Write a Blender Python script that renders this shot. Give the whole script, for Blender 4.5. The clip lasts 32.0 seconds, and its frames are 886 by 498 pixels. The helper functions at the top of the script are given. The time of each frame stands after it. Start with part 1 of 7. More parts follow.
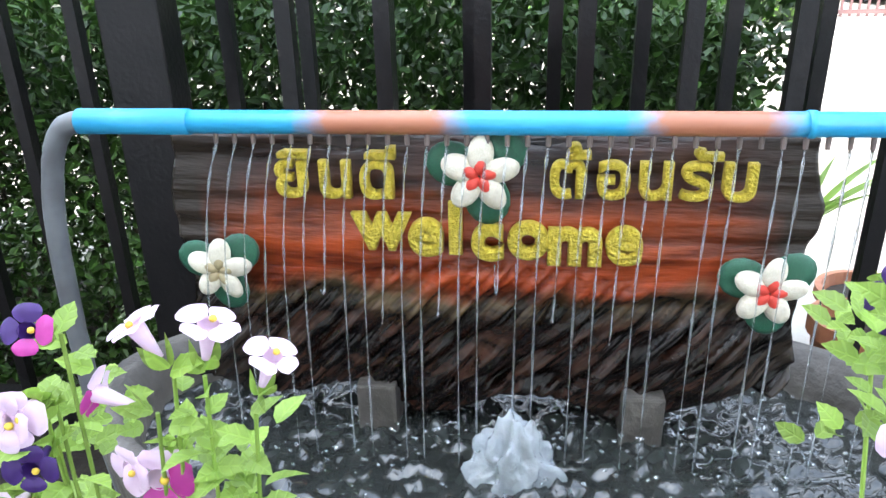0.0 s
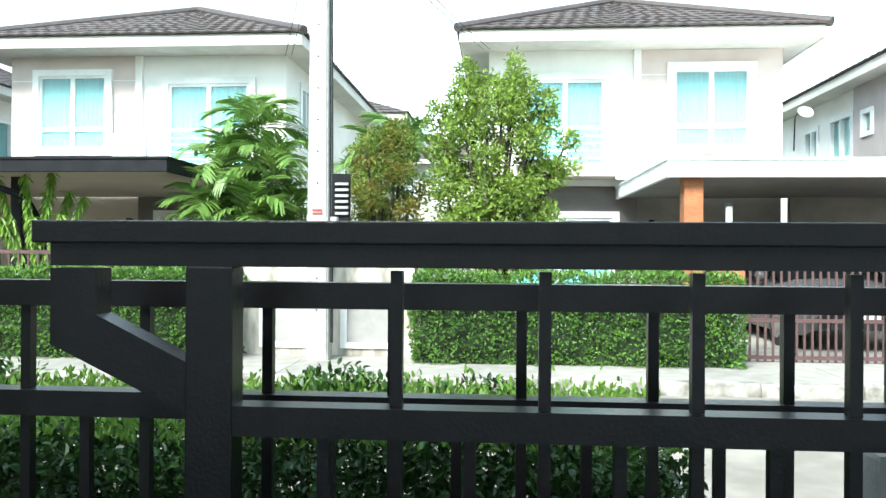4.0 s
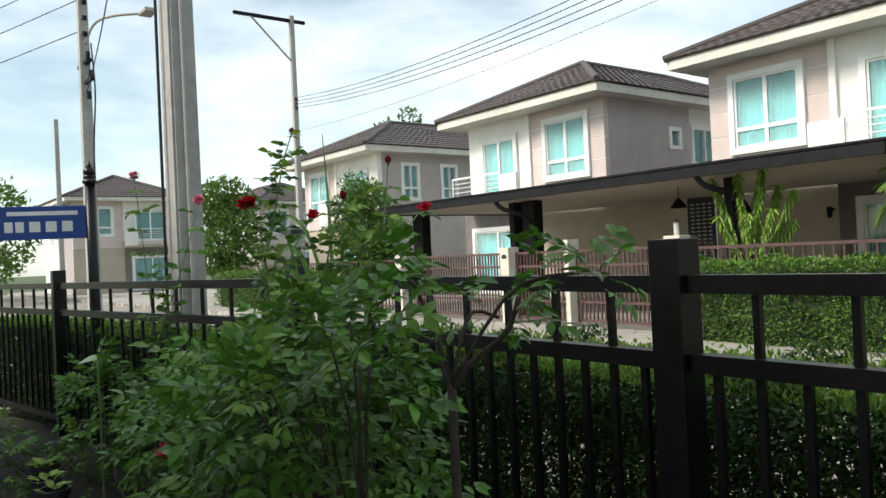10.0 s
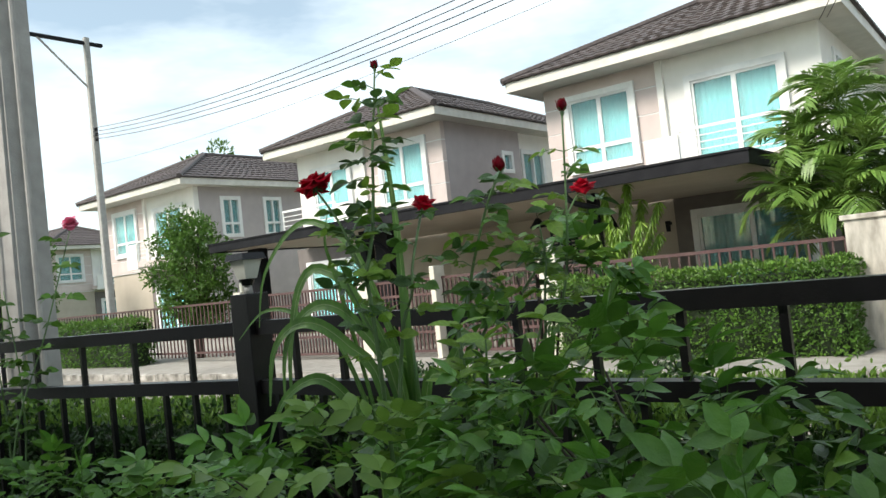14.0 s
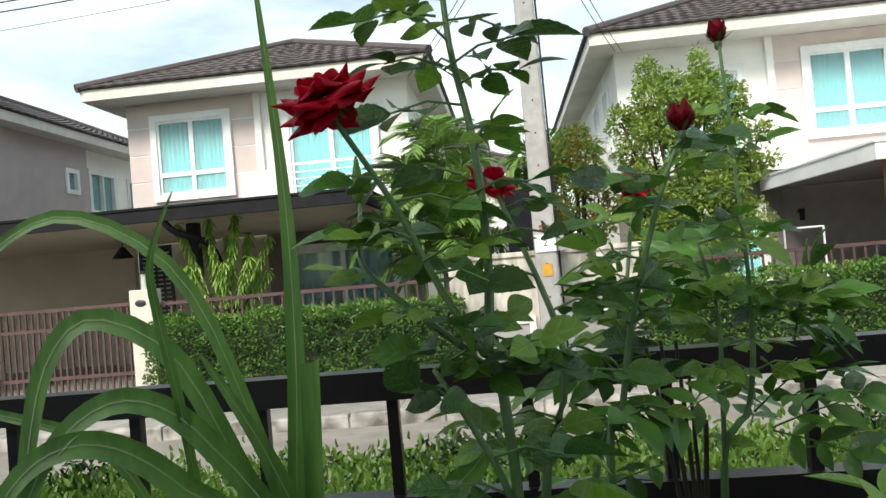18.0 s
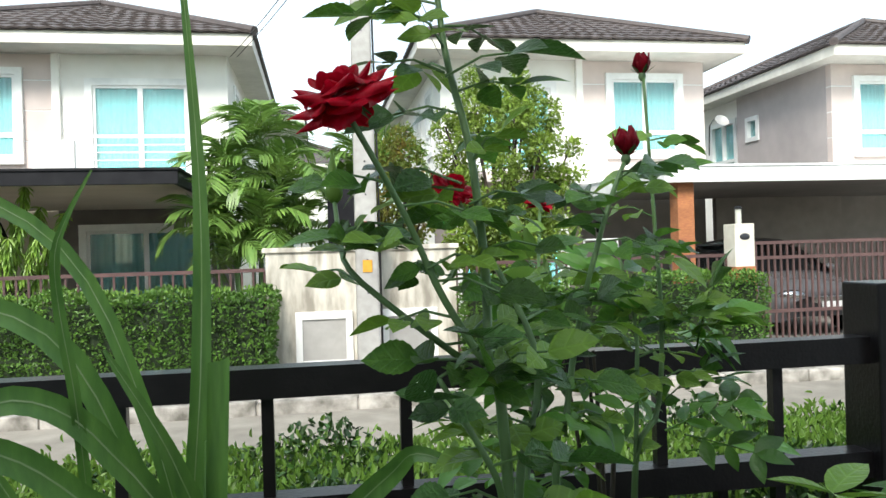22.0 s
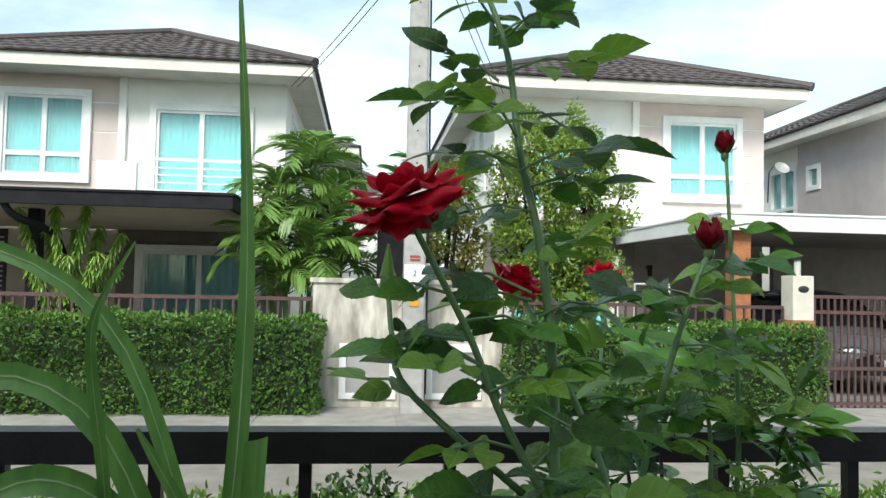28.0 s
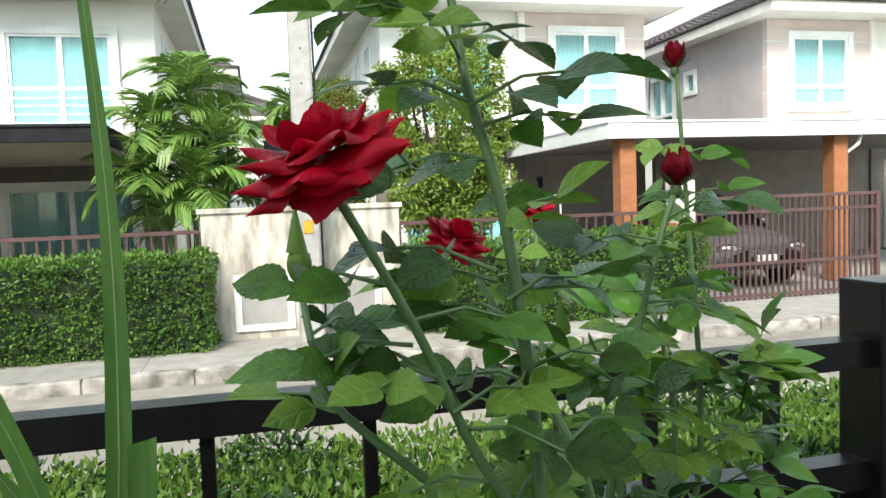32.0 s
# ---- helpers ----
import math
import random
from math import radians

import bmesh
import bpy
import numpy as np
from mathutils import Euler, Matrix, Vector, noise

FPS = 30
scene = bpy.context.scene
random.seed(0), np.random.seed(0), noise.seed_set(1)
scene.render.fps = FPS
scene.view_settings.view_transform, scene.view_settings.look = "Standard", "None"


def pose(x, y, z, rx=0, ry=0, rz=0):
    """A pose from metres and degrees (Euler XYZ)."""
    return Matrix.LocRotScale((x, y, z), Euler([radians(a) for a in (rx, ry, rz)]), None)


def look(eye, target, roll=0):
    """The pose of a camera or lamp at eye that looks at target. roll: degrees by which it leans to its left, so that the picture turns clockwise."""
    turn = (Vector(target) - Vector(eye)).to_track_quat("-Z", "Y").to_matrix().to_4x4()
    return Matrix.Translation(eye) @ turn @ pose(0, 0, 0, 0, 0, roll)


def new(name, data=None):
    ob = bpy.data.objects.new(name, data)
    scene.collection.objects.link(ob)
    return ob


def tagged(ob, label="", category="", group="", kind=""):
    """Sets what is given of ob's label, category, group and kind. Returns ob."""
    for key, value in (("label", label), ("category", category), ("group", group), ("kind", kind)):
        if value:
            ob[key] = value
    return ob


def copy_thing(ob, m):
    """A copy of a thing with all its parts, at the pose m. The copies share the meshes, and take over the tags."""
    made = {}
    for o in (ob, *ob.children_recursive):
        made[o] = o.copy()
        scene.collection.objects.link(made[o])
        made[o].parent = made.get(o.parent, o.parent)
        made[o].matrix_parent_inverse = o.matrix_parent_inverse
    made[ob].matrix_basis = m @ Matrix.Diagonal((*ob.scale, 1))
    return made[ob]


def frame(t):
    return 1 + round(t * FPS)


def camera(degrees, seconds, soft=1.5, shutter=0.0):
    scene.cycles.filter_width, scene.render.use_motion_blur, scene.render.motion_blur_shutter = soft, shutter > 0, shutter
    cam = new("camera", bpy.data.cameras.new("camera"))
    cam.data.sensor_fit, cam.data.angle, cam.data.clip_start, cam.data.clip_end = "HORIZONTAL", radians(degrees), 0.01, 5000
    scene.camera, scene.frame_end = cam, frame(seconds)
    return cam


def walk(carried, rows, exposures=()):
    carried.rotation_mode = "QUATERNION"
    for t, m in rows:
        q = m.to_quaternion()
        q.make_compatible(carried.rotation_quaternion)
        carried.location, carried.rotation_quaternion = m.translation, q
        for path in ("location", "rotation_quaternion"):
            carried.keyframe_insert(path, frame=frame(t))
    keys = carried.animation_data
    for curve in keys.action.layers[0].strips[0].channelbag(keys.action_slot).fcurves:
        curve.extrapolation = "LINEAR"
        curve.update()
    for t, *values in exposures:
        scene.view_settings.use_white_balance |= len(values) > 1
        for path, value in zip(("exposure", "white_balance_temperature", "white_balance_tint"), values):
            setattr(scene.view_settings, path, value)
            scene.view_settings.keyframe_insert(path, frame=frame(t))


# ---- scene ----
cam = camera(60.8, 32.0)
# seconds, eye x y z, yaw, pitch, roll
PATH = [
    (0.0, 2.403, 0.275, 0.997, 7.42, -23.07, -1.35),
    (0.5, 2.403, 0.247, 1.030, 7.29, -22.12, -0.35),
    (1.0, 2.435, 0.194, 1.069, 6.58, -18.75, -1.90),
    (1.5, 2.436, 0.173, 1.141, 6.78, -17.86, -2.23),
    (2.0, 2.437, 0.101, 1.186, 5.67, -12.40, -2.13),
    (2.5, 2.428, 0.058, 1.215, 5.19, -8.75, -1.40),
    (3.0, 2.394, 0.014, 1.266, 4.84, -5.69, 0.45),
    (3.5, 2.392, -0.014, 1.311, 5.65, -2.81, 1.01),
    (4.8, 2.361, -0.066, 1.350, 1.60, 3.40, -1.20),
    (5.5, 2.341, -0.088, 1.363, 5.00, 4.25, -2.65),
    (5.6, 2.339, -0.093, 1.364, 7.10, 4.15, -2.85),
    (6.0, 2.330, -0.120, 1.370, 15.26, 3.25, -3.94),
    (6.5, 2.303, -0.163, 1.370, 24.24, 2.33, -4.21),
    (7.0, 2.285, -0.174, 1.367, 31.33, 1.52, -4.37),
    (7.5, 2.258, -0.181, 1.363, 35.69, 0.99, -3.49),
    (8.0, 2.239, -0.220, 1.357, 40.47, 0.27, -1.52),
    (8.5, 2.214, -0.272, 1.353, 45.18, 0.08, -1.75),
    (9.0, 2.186, -0.353, 1.361, 48.93, 0.01, -2.66),
    (9.5, 2.116, -0.382, 1.361, 51.53, 0.19, -2.59),
    (10.0, 1.999, -0.403, 1.360, 52.38, 0.36, -2.70),
    (10.5, 1.880, -0.382, 1.351, 52.14, 0.16, -2.85),
    (11.0, 1.737, -0.360, 1.351, 53.22, -0.52, -1.11),
    (11.5, 1.566, -0.415, 1.368, 52.32, -0.61, -0.50),
    (12.0, 1.391, -0.443, 1.369, 48.81, -0.60, -2.88),
    (12.5, 1.274, -0.407, 1.343, 46.52, -0.67, -2.77),
    (13.0, 1.120, -0.396, 1.364, 45.80, -1.05, -2.38),
    (13.5, 0.916, -0.386, 1.366, 42.10, 0.42, -4.40),
    (15.5, 0.083, -0.181, 1.402, 26.35, 2.36, -6.00),
    (16.0, -0.054, -0.092, 1.416, 20.88, 2.48, -5.39),
    (16.5, -0.178, -0.071, 1.439, 13.70, 3.05, -3.66),
    (17.0, -0.224, -0.000, 1.439, 6.71, 2.46, -4.51),
    (17.5, -0.227, 0.071, 1.443, 4.46, 1.75, -4.53),
    (18.0, -0.226, 0.101, 1.441, 4.94, 1.27, -4.96),
    (18.5, -0.233, 0.114, 1.440, 6.18, 0.69, -3.70),
    (19.0, -0.249, 0.111, 1.443, 7.82, 0.72, -3.41),
    (19.5, -0.294, 0.103, 1.458, 6.99, 1.16, -1.56),
    (20.0, -0.328, 0.101, 1.458, 2.15, 1.37, -2.04),
    (20.5, -0.313, 0.130, 1.453, -1.82, 0.96, -1.33),
    (21.0, -0.328, 0.143, 1.451, -4.31, 0.28, -1.29),
    (21.5, -0.349, 0.122, 1.460, -7.01, 0.00, -1.76),
    (22.0, -0.358, 0.107, 1.458, -9.39, 0.02, -1.66),
    (22.5, -0.356, 0.086, 1.449, -10.15, 0.01, -1.05),
    (23.0, -0.368, 0.063, 1.428, -7.17, -0.08, 3.28),
    (23.5, -0.356, 0.062, 1.424, -4.43, -0.96, 2.87),
    (24.0, -0.368, 0.057, 1.425, -2.34, -1.24, 1.98),
    (24.5, -0.364, 0.061, 1.428, -0.90, -1.54, 0.94),
    (26.5, -0.340, 0.065, 1.440, -2.11, 0.33, -0.83),
    (27.0, -0.324, 0.081, 1.453, -3.38, 1.25, -1.47),
    (27.5, -0.361, 0.095, 1.484, -4.15, 2.17, 0.37),
    (28.0, -0.361, 0.163, 1.511, -5.80, 2.48, 1.20),
    (28.5, -0.349, 0.244, 1.532, -6.23, 1.77, 1.38),
    (29.0, -0.354, 0.279, 1.542, -6.77, 0.67, 0.23),
    (29.5, -0.347, 0.300, 1.550, -8.36, -0.49, -2.22),
    (30.0, -0.356, 0.318, 1.549, -9.50, -1.90, -2.15),
    (30.5, -0.353, 0.324, 1.549, -10.22, -3.02, -2.41),
    (31.0, -0.375, 0.329, 1.545, -11.27, -3.31, -1.61),
    (31.5, -0.370, 0.303, 1.540, -13.32, -3.61, -2.21),
    (32.0, -0.366, 0.294, 1.540, -13.83, -3.74, -2.08),
]


def facing(x, y, z, yaw, pitch, roll):
    a, b = radians(yaw), radians(pitch)
    way = Vector((-math.sin(a) * math.cos(b), math.cos(a) * math.cos(b), math.sin(b)))
    return look((x, y, z), Vector((x, y, z)) + way, roll)


EXPOSURES = [(0, 2.76, 6220, 19), (1, 2.83, 6250, 15), (2, 2.93, 6100, 6), (3.5, 1.85, 6050, 5), (5.5, -0.15, 5550, 1), (6.5, -0.25, 5800, 3), (8, 0.03, 6550, 10), (10.5, 0.15, 6750, 13), (13, 0.43, 6700, 13), (15.5, 0.0, 6500, 10), (17, -0.02, 6600, 12), (19, 0.42, 6500, 11), (20.5, 0.42, 6400, 11), (22, 0.56, 6350, 11), (24.5, 0.64, 6400, 10), (27, 0.44, 6400, 10), (28, 0.19, 6200, 8), (29, 0.25, 6250, 8), (30, 0.46, 6380, 10), (32, 0.66, 6480, 11)]
walk(cam, [(t, facing(*p)) for t, *p in PATH], EXPOSURES)

# ---- daylight ----
SUN_EL, SUN_AZ = 43.0, 203.0  # degrees; azimuth clockwise from +y
world = bpy.data.worlds.new("sky")
scene.world = world
world.use_nodes = True
wn, wl = world.node_tree.nodes, world.node_tree.links
wn.clear()
w_out = wn.new("ShaderNodeOutputWorld")
w_bg = wn.new("ShaderNodeBackground")
w_sky = wn.new("ShaderNodeTexSky")
w_sky.sky_type, w_sky.sun_disc = "NISHITA", False
w_sky.sun_elevation, w_sky.sun_rotation = radians(SUN_EL), radians(SUN_AZ)
w_co = wn.new("ShaderNodeTexCoord")
w_map = wn.new("ShaderNodeMapping")
w_map.inputs["Scale"].default_value = (1.0, 1.0, 3.2)
w_noise = wn.new("ShaderNodeTexNoise")
w_noise.inputs["Scale"].default_value, w_noise.inputs["Detail"].default_value, w_noise.inputs["Roughness"].default_value = 1.7, 6.0, 0.55
w_ramp = wn.new("ShaderNodeValToRGB")
w_ramp.color_ramp.elements[0].position, w_ramp.color_ramp.elements[1].position = 0.42, 0.79
w_mix = wn.new("ShaderNodeMix")
w_mix.data_type = "RGBA"
w_mix.inputs["B"].default_value = (10.3, 11.3, 11.3, 1)
w_ramp.color_ramp.elements[0].color = (0.18, 0.18, 0.18, 1)
wl.new(w_co.outputs["Generated"], w_map.inputs["Vector"])
wl.new(w_map.outputs["Vector"], w_noise.inputs["Vector"])
wl.new(w_noise.outputs["Fac"], w_ramp.inputs["Fac"])
wl.new(w_ramp.outputs["Color"], w_mix.inputs["Factor"])
w_tint = wn.new("ShaderNodeMix")
w_tint.data_type, w_tint.blend_type = "RGBA", "MULTIPLY"
w_tint.inputs["Factor"].default_value = 1.0
w_tint.inputs["B"].default_value = (0.93, 1.09, 1.0, 1)  # thin humid haze
wl.new(w_sky.outputs["Color"], w_tint.inputs["A"])
wl.new(w_tint.outputs["Result"], w_mix.inputs["A"])
wl.new(w_mix.outputs["Result"], w_bg.inputs["Color"])
w_bg.inputs["Strength"].default_value = 0.14
wl.new(w_bg.outputs["Background"], w_out.inputs["Surface"])

sun = new("sun", bpy.data.lights.new("sun", "SUN"))
sun.data.energy, sun.data.angle, sun.data.color = 4.3, radians(20), (1.0, 0.95, 0.87)
sa, se = radians(SUN_AZ), radians(SUN_EL)
sun_dir = Vector((math.sin(sa) * math.cos(se), math.cos(sa) * math.cos(se), math.sin(se)))
sun.matrix_world = look(sun_dir * 60, (0, 0, 0))


# ---- materials ----
def material(name, base, rough=0.6, second=None, grain=8.0, mix=0.5, bump=0.0, bump_scale=60.0, metal=0.0, coarse=None,
             per_object=0.0, per_island=0.0, spec=0.5, stretch=(1, 1, 1), through_light=0.0, veins=0.0):
    """Two-scale procedural surface: broad stains, fine grain, relief, and some change from piece to piece."""
    m = bpy.data.materials.new(name)
    m.use_nodes = True
    n, l = m.node_tree.nodes, m.node_tree.links
    b = n["Principled BSDF"]
    b.inputs["Roughness"].default_value, b.inputs["Metallic"].default_value = rough, metal
    b.inputs["Specular IOR Level"].default_value = spec
    co = n.new("ShaderNodeTexCoord")
    mp = n.new("ShaderNodeMapping")
    mp.inputs["Scale"].default_value = stretch
    l.new(co.outputs["Object"], mp.inputs["Vector"])
    second = second or tuple(c * 0.72 for c in base)
    t1 = n.new("ShaderNodeTexNoise")
    t1.inputs["Scale"].default_value, t1.inputs["Detail"].default_value = grain, 5.0
    l.new(mp.outputs["Vector"], t1.inputs["Vector"])
    r1 = n.new("ShaderNodeValToRGB")
    r1.color_ramp.elements[0].position, r1.color_ramp.elements[1].position = 0.35, 0.35 + mix * 0.7
    r1.color_ramp.elements[0].color, r1.color_ramp.elements[1].color = (*second, 1), (*base, 1)
    l.new(t1.outputs["Fac"], r1.inputs["Fac"])
    colour = r1.outputs["Color"]
    t2 = n.new("ShaderNodeTexNoise")
    t2.inputs["Scale"].default_value, t2.inputs["Detail"].default_value = coarse or grain * 0.13, 3.0
    l.new(mp.outputs["Vector"], t2.inputs["Vector"])
    v = n.new("ShaderNodeMapRange")
    v.inputs["From Min"].default_value, v.inputs["From Max"].default_value = 0.3, 0.7
    v.inputs["To Min"].default_value, v.inputs["To Max"].default_value = 0.86, 1.1
    l.new(t2.outputs["Fac"], v.inputs["Value"])
    value = v.outputs["Result"]
    for amount, node, out in ((per_object, "ShaderNodeObjectInfo", "Random"), (per_island, "ShaderNodeNewGeometry", "Random Per Island")):
        if amount:
            o = n.new(node)
            q = n.new("ShaderNodeMapRange")
            q.inputs["To Min"].default_value, q.inputs["To Max"].default_value = 1 - amount, 1 + amount
            l.new(o.outputs[out], q.inputs["Value"])
            mu = n.new("ShaderNodeMath")
            mu.operation = "MULTIPLY"
            l.new(value, mu.inputs[0])
            l.new(q.outputs["Result"], mu.inputs[1])
            value = mu.outputs["Value"]
    vein = None
    if veins:
        # a midrib along y and side veins slanting off it
        sp = n.new("ShaderNodeSeparateXYZ")
        l.new(co.outputs["Object"], sp.inputs["Vector"])

        def calc(op, a, b=0.0, c=0.0):
            q = n.new("ShaderNodeMath")
            q.operation = op
            for k, w in enumerate((a, b, c)):
                if isinstance(w, float):
                    q.inputs[k].default_value = w
                else:
                    l.new(w, q.inputs[k])
            return q.outputs["Value"]

        ax = calc("ABSOLUTE", sp.outputs["X"])
        side = calc("DIVIDE", calc("PINGPONG", calc("MULTIPLY_ADD", ax, -0.8, sp.outputs["Y"]), veins), veins * 0.35)
        vein = calc("MINIMUM", calc("MINIMUM", side, calc("DIVIDE", ax, veins * 0.28)), 1.0)
        value = calc("MULTIPLY", value, calc("MULTIPLY_ADD", vein, -0.22, 1.19))
    hs = n.new("ShaderNodeHueSaturation")
    l.new(colour, hs.inputs["Color"])
    l.new(value, hs.inputs["Value"])
    l.new(hs.outputs["Color"], b.inputs["Base Color"])
    if bump:
        t3 = n.new("ShaderNodeTexNoise")
        t3.inputs["Scale"].default_value, t3.inputs["Detail"].default_value = bump_scale, 4.0
        l.new(mp.outputs["Vector"], t3.inputs["Vector"])
        bp = n.new("ShaderNodeBump")
        bp.inputs["Strength"].default_value, bp.inputs["Distance"].default_value = bump, 0.01
        l.new(t3.outputs["Fac"], bp.inputs["Height"])
        if vein:
            b2 = n.new("ShaderNodeBump")
            b2.inputs["Strength"].default_value, b2.inputs["Distance"].default_value = 0.5, 0.0012
            l.new(vein, b2.inputs["Height"])
            l.new(bp.outputs["Normal"], b2.inputs["Normal"])
            bp = b2
        l.new(bp.outputs["Normal"], b.inputs["Normal"])
    if through_light:
        tr = n.new("ShaderNodeBsdfTranslucent")
        l.new(hs.outputs["Color"], tr.inputs["Color"])
        ms = n.new("ShaderNodeMixShader")
        ms.inputs["Fac"].default_value = through_light
        l.new(b.outputs["BSDF"], ms.inputs[1])
        l.new(tr.outputs["BSDF"], ms.inputs[2])
        l.new(ms.outputs["Shader"], n["Material Output"].inputs["Surface"])
    return m


def glass(name, colour, rough=0.02, clear=0.0):
    m = bpy.data.materials.new(name)
    m.use_nodes = True
    b = m.node_tree.nodes["Principled BSDF"]
    b.inputs["Base Color"].default_value = (*colour, 1)
    b.inputs["Roughness"].default_value, b.inputs["IOR"].default_value = rough, 1.45
    b.inputs["Transmission Weight"].default_value = clear
    return m


M_WHITE = material("white_render", (0.87, 0.85, 0.81), 0.75, (0.81, 0.79, 0.74), 3.0, 0.6, 0.12, 90)
M_PINK = material("pinkish_render", (0.66, 0.56, 0.52), 0.8, (0.59, 0.50, 0.465), 3.0, 0.6, 0.15, 80)
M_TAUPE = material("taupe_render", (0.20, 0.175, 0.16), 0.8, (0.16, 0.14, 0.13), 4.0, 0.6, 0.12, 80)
# wall colour darkened to hold the shade inside the white carport
M_DIM = material("brown_grey_shade_render", (0.27, 0.235, 0.21), 0.8, (0.22, 0.19, 0.17), 4.0, 0.6, 0.12, 80)
M_SIDE = material("grey_taupe_side_render", (0.48, 0.43, 0.42), 0.8, (0.43, 0.385, 0.375), 3.0, 0.6, 0.15, 80)
M_BEIGE = material("beige_render", (0.52, 0.46, 0.37), 0.8, (0.46, 0.40, 0.32), 2.0, 0.6, 0.1, 70)
M_TRIM = material("white_paint", (0.80, 0.80, 0.78), 0.45, (0.75, 0.75, 0.73), 10, 0.5)
M_FASCIA = material("cream_fascia_paint", (0.70, 0.67, 0.60), 0.55, (0.60, 0.57, 0.50), 6, 0.6, 0.05, 60)
M_SOFFIT = material("soffit_boards", (0.66, 0.64, 0.59), 0.7, (0.58, 0.56, 0.51), 5, 0.6)
M_TILE = material("dark_brown_roof_tile", (0.10, 0.078, 0.072), 0.6, (0.06, 0.048, 0.046), 14, 0.6, 0.2, 120, per_island=0.25)
M_GLASS = glass("teal_window_glass", (0.55, 0.85, 0.85), 0.03, 0.75)
M_CURTAIN = material("teal_curtain_cloth", (0.09, 0.50, 0.52), 0.8, (0.05, 0.38, 0.41), 12, 0.6, 0.05, 200)
M_DARK = material("dark_carport_steel", (0.016, 0.016, 0.018), 0.6, (0.008, 0.008, 0.01), 6, 0.6, 0.1, 60, spec=0.15)
M_BROWN_STEEL = material("red_brown_painted_steel", (0.115, 0.062, 0.056), 0.45, (0.08, 0.042, 0.04), 9, 0.6)
M_BLACK = material("black_painted_steel", (0.0085, 0.0075, 0.008), 0.3, (0.005, 0.0045, 0.005), 30, 0.6, 0.10, 140, spec=0.3)
M_CONCRETE = material("cast_concrete", (0.42, 0.41, 0.385), 0.85, (0.32, 0.31, 0.29), 9, 0.6, 0.3, 90)
M_KERB = material("worn_kerb_concrete", (0.46, 0.43, 0.385), 0.9, (0.13, 0.12, 0.10), 5, 0.45, 0.35, 60, per_object=0.1)
M_ROAD = material("concrete_road", (0.31, 0.285, 0.24), 0.9, (0.20, 0.18, 0.15), 3.5, 0.7, 0.3, 160, coarse=0.5)
M_PAVE = material("pavement_concrete", (0.36, 0.345, 0.31), 0.9, (0.25, 0.235, 0.205), 5, 0.7, 0.3, 120, per_object=0.08)
M_SOIL = material("dark_soil", (0.035, 0.026, 0.018), 0.95, (0.016, 0.012, 0.009), 25, 0.6, 0.8, 60)
M_GRASS = material("rough_grass", (0.07, 0.11, 0.03), 0.9, (0.05, 0.07, 0.025), 6, 0.6, 0.6, 80)
M_STAINED = material("stained_white_wall", (0.60, 0.56, 0.48), 0.85, (0.27, 0.245, 0.20), 3.2, 0.4, 0.25, 60, coarse=0.8, stretch=(2.4, 2.4, 0.7))


# ---- building helpers ----
def thing(name, label, category, at=(0, 0, 0), group="", kind=""):
    ob = new(name)
    ob.location = at
    return tagged(ob, label, category, group, kind)


def part(name, bm, mat, parent=None, label="", smooth=False):
    me = bpy.data.meshes.new(name)
    bm.to_mesh(me)
    bm.free()
    me.materials.append(mat)
    if smooth:
        me.polygons.foreach_set("use_smooth", [True] * len(me.polygons))
    ob = new(name, me)
    if parent:
        ob.parent = parent
    if label:
        ob["label"] = label
    return ob


def raw(name, verts, faces, mat, parent=None, label="", smooth=False):
    me = bpy.data.meshes.new(name)
    me.from_pydata(verts, [], faces)
    me.materials.append(mat)
    if smooth:
        me.polygons.foreach_set("use_smooth", [True] * len(me.polygons))
    ob = new(name, me)
    if parent:
        ob.parent = parent
    if label:
        ob["label"] = label
    return ob


def box(bm, x0, x1, y0, y1, z0, z1, bevel=0.0):
    m = Matrix.LocRotScale(((x0 + x1) / 2, (y0 + y1) / 2, (z0 + z1) / 2), None, (abs(x1 - x0), abs(y1 - y0), abs(z1 - z0)))
    made = bmesh.ops.create_cube(bm, size=1.0, matrix=m)
    if bevel:
        edges = list({e for v in made["verts"] for e in v.link_edges})
        bmesh.ops.bevel(bm, geom=edges, offset=bevel, segments=2, affect="EDGES", profile=0.6)
    return bm


def boxes(*rows, bevel=0.0):
    bm = bmesh.new()
    for r in rows:
        box(bm, *r, bevel=bevel)
    return bm


def beam(bm, a, b, w, h, roll=0.0):
    """A square bar from a to b, w across and h high."""
    a, b = Vector(a), Vector(b)
    way = b - a
    q = way.to_track_quat("Z", "Y").to_matrix().to_4x4()
    m = Matrix.Translation((a + b) / 2) @ q @ Matrix.Rotation(roll, 4, "Z") @ Matrix.Diagonal((w, h, way.length, 1))
    bmesh.ops.create_cube(bm, size=1.0, matrix=m)
    return bm


def rod(bm, a, b, r0, r1=None, sides=8, caps=True):
    a, b = Vector(a), Vector(b)
    way = b - a
    m = Matrix.Translation((a + b) / 2) @ way.to_track_quat("Z", "Y").to_matrix().to_4x4()
    bmesh.ops.create_cone(bm, cap_ends=caps, segments=sides, radius1=r0, radius2=r0 if r1 is None else r1, depth=way.length, matrix=m)
    return bm


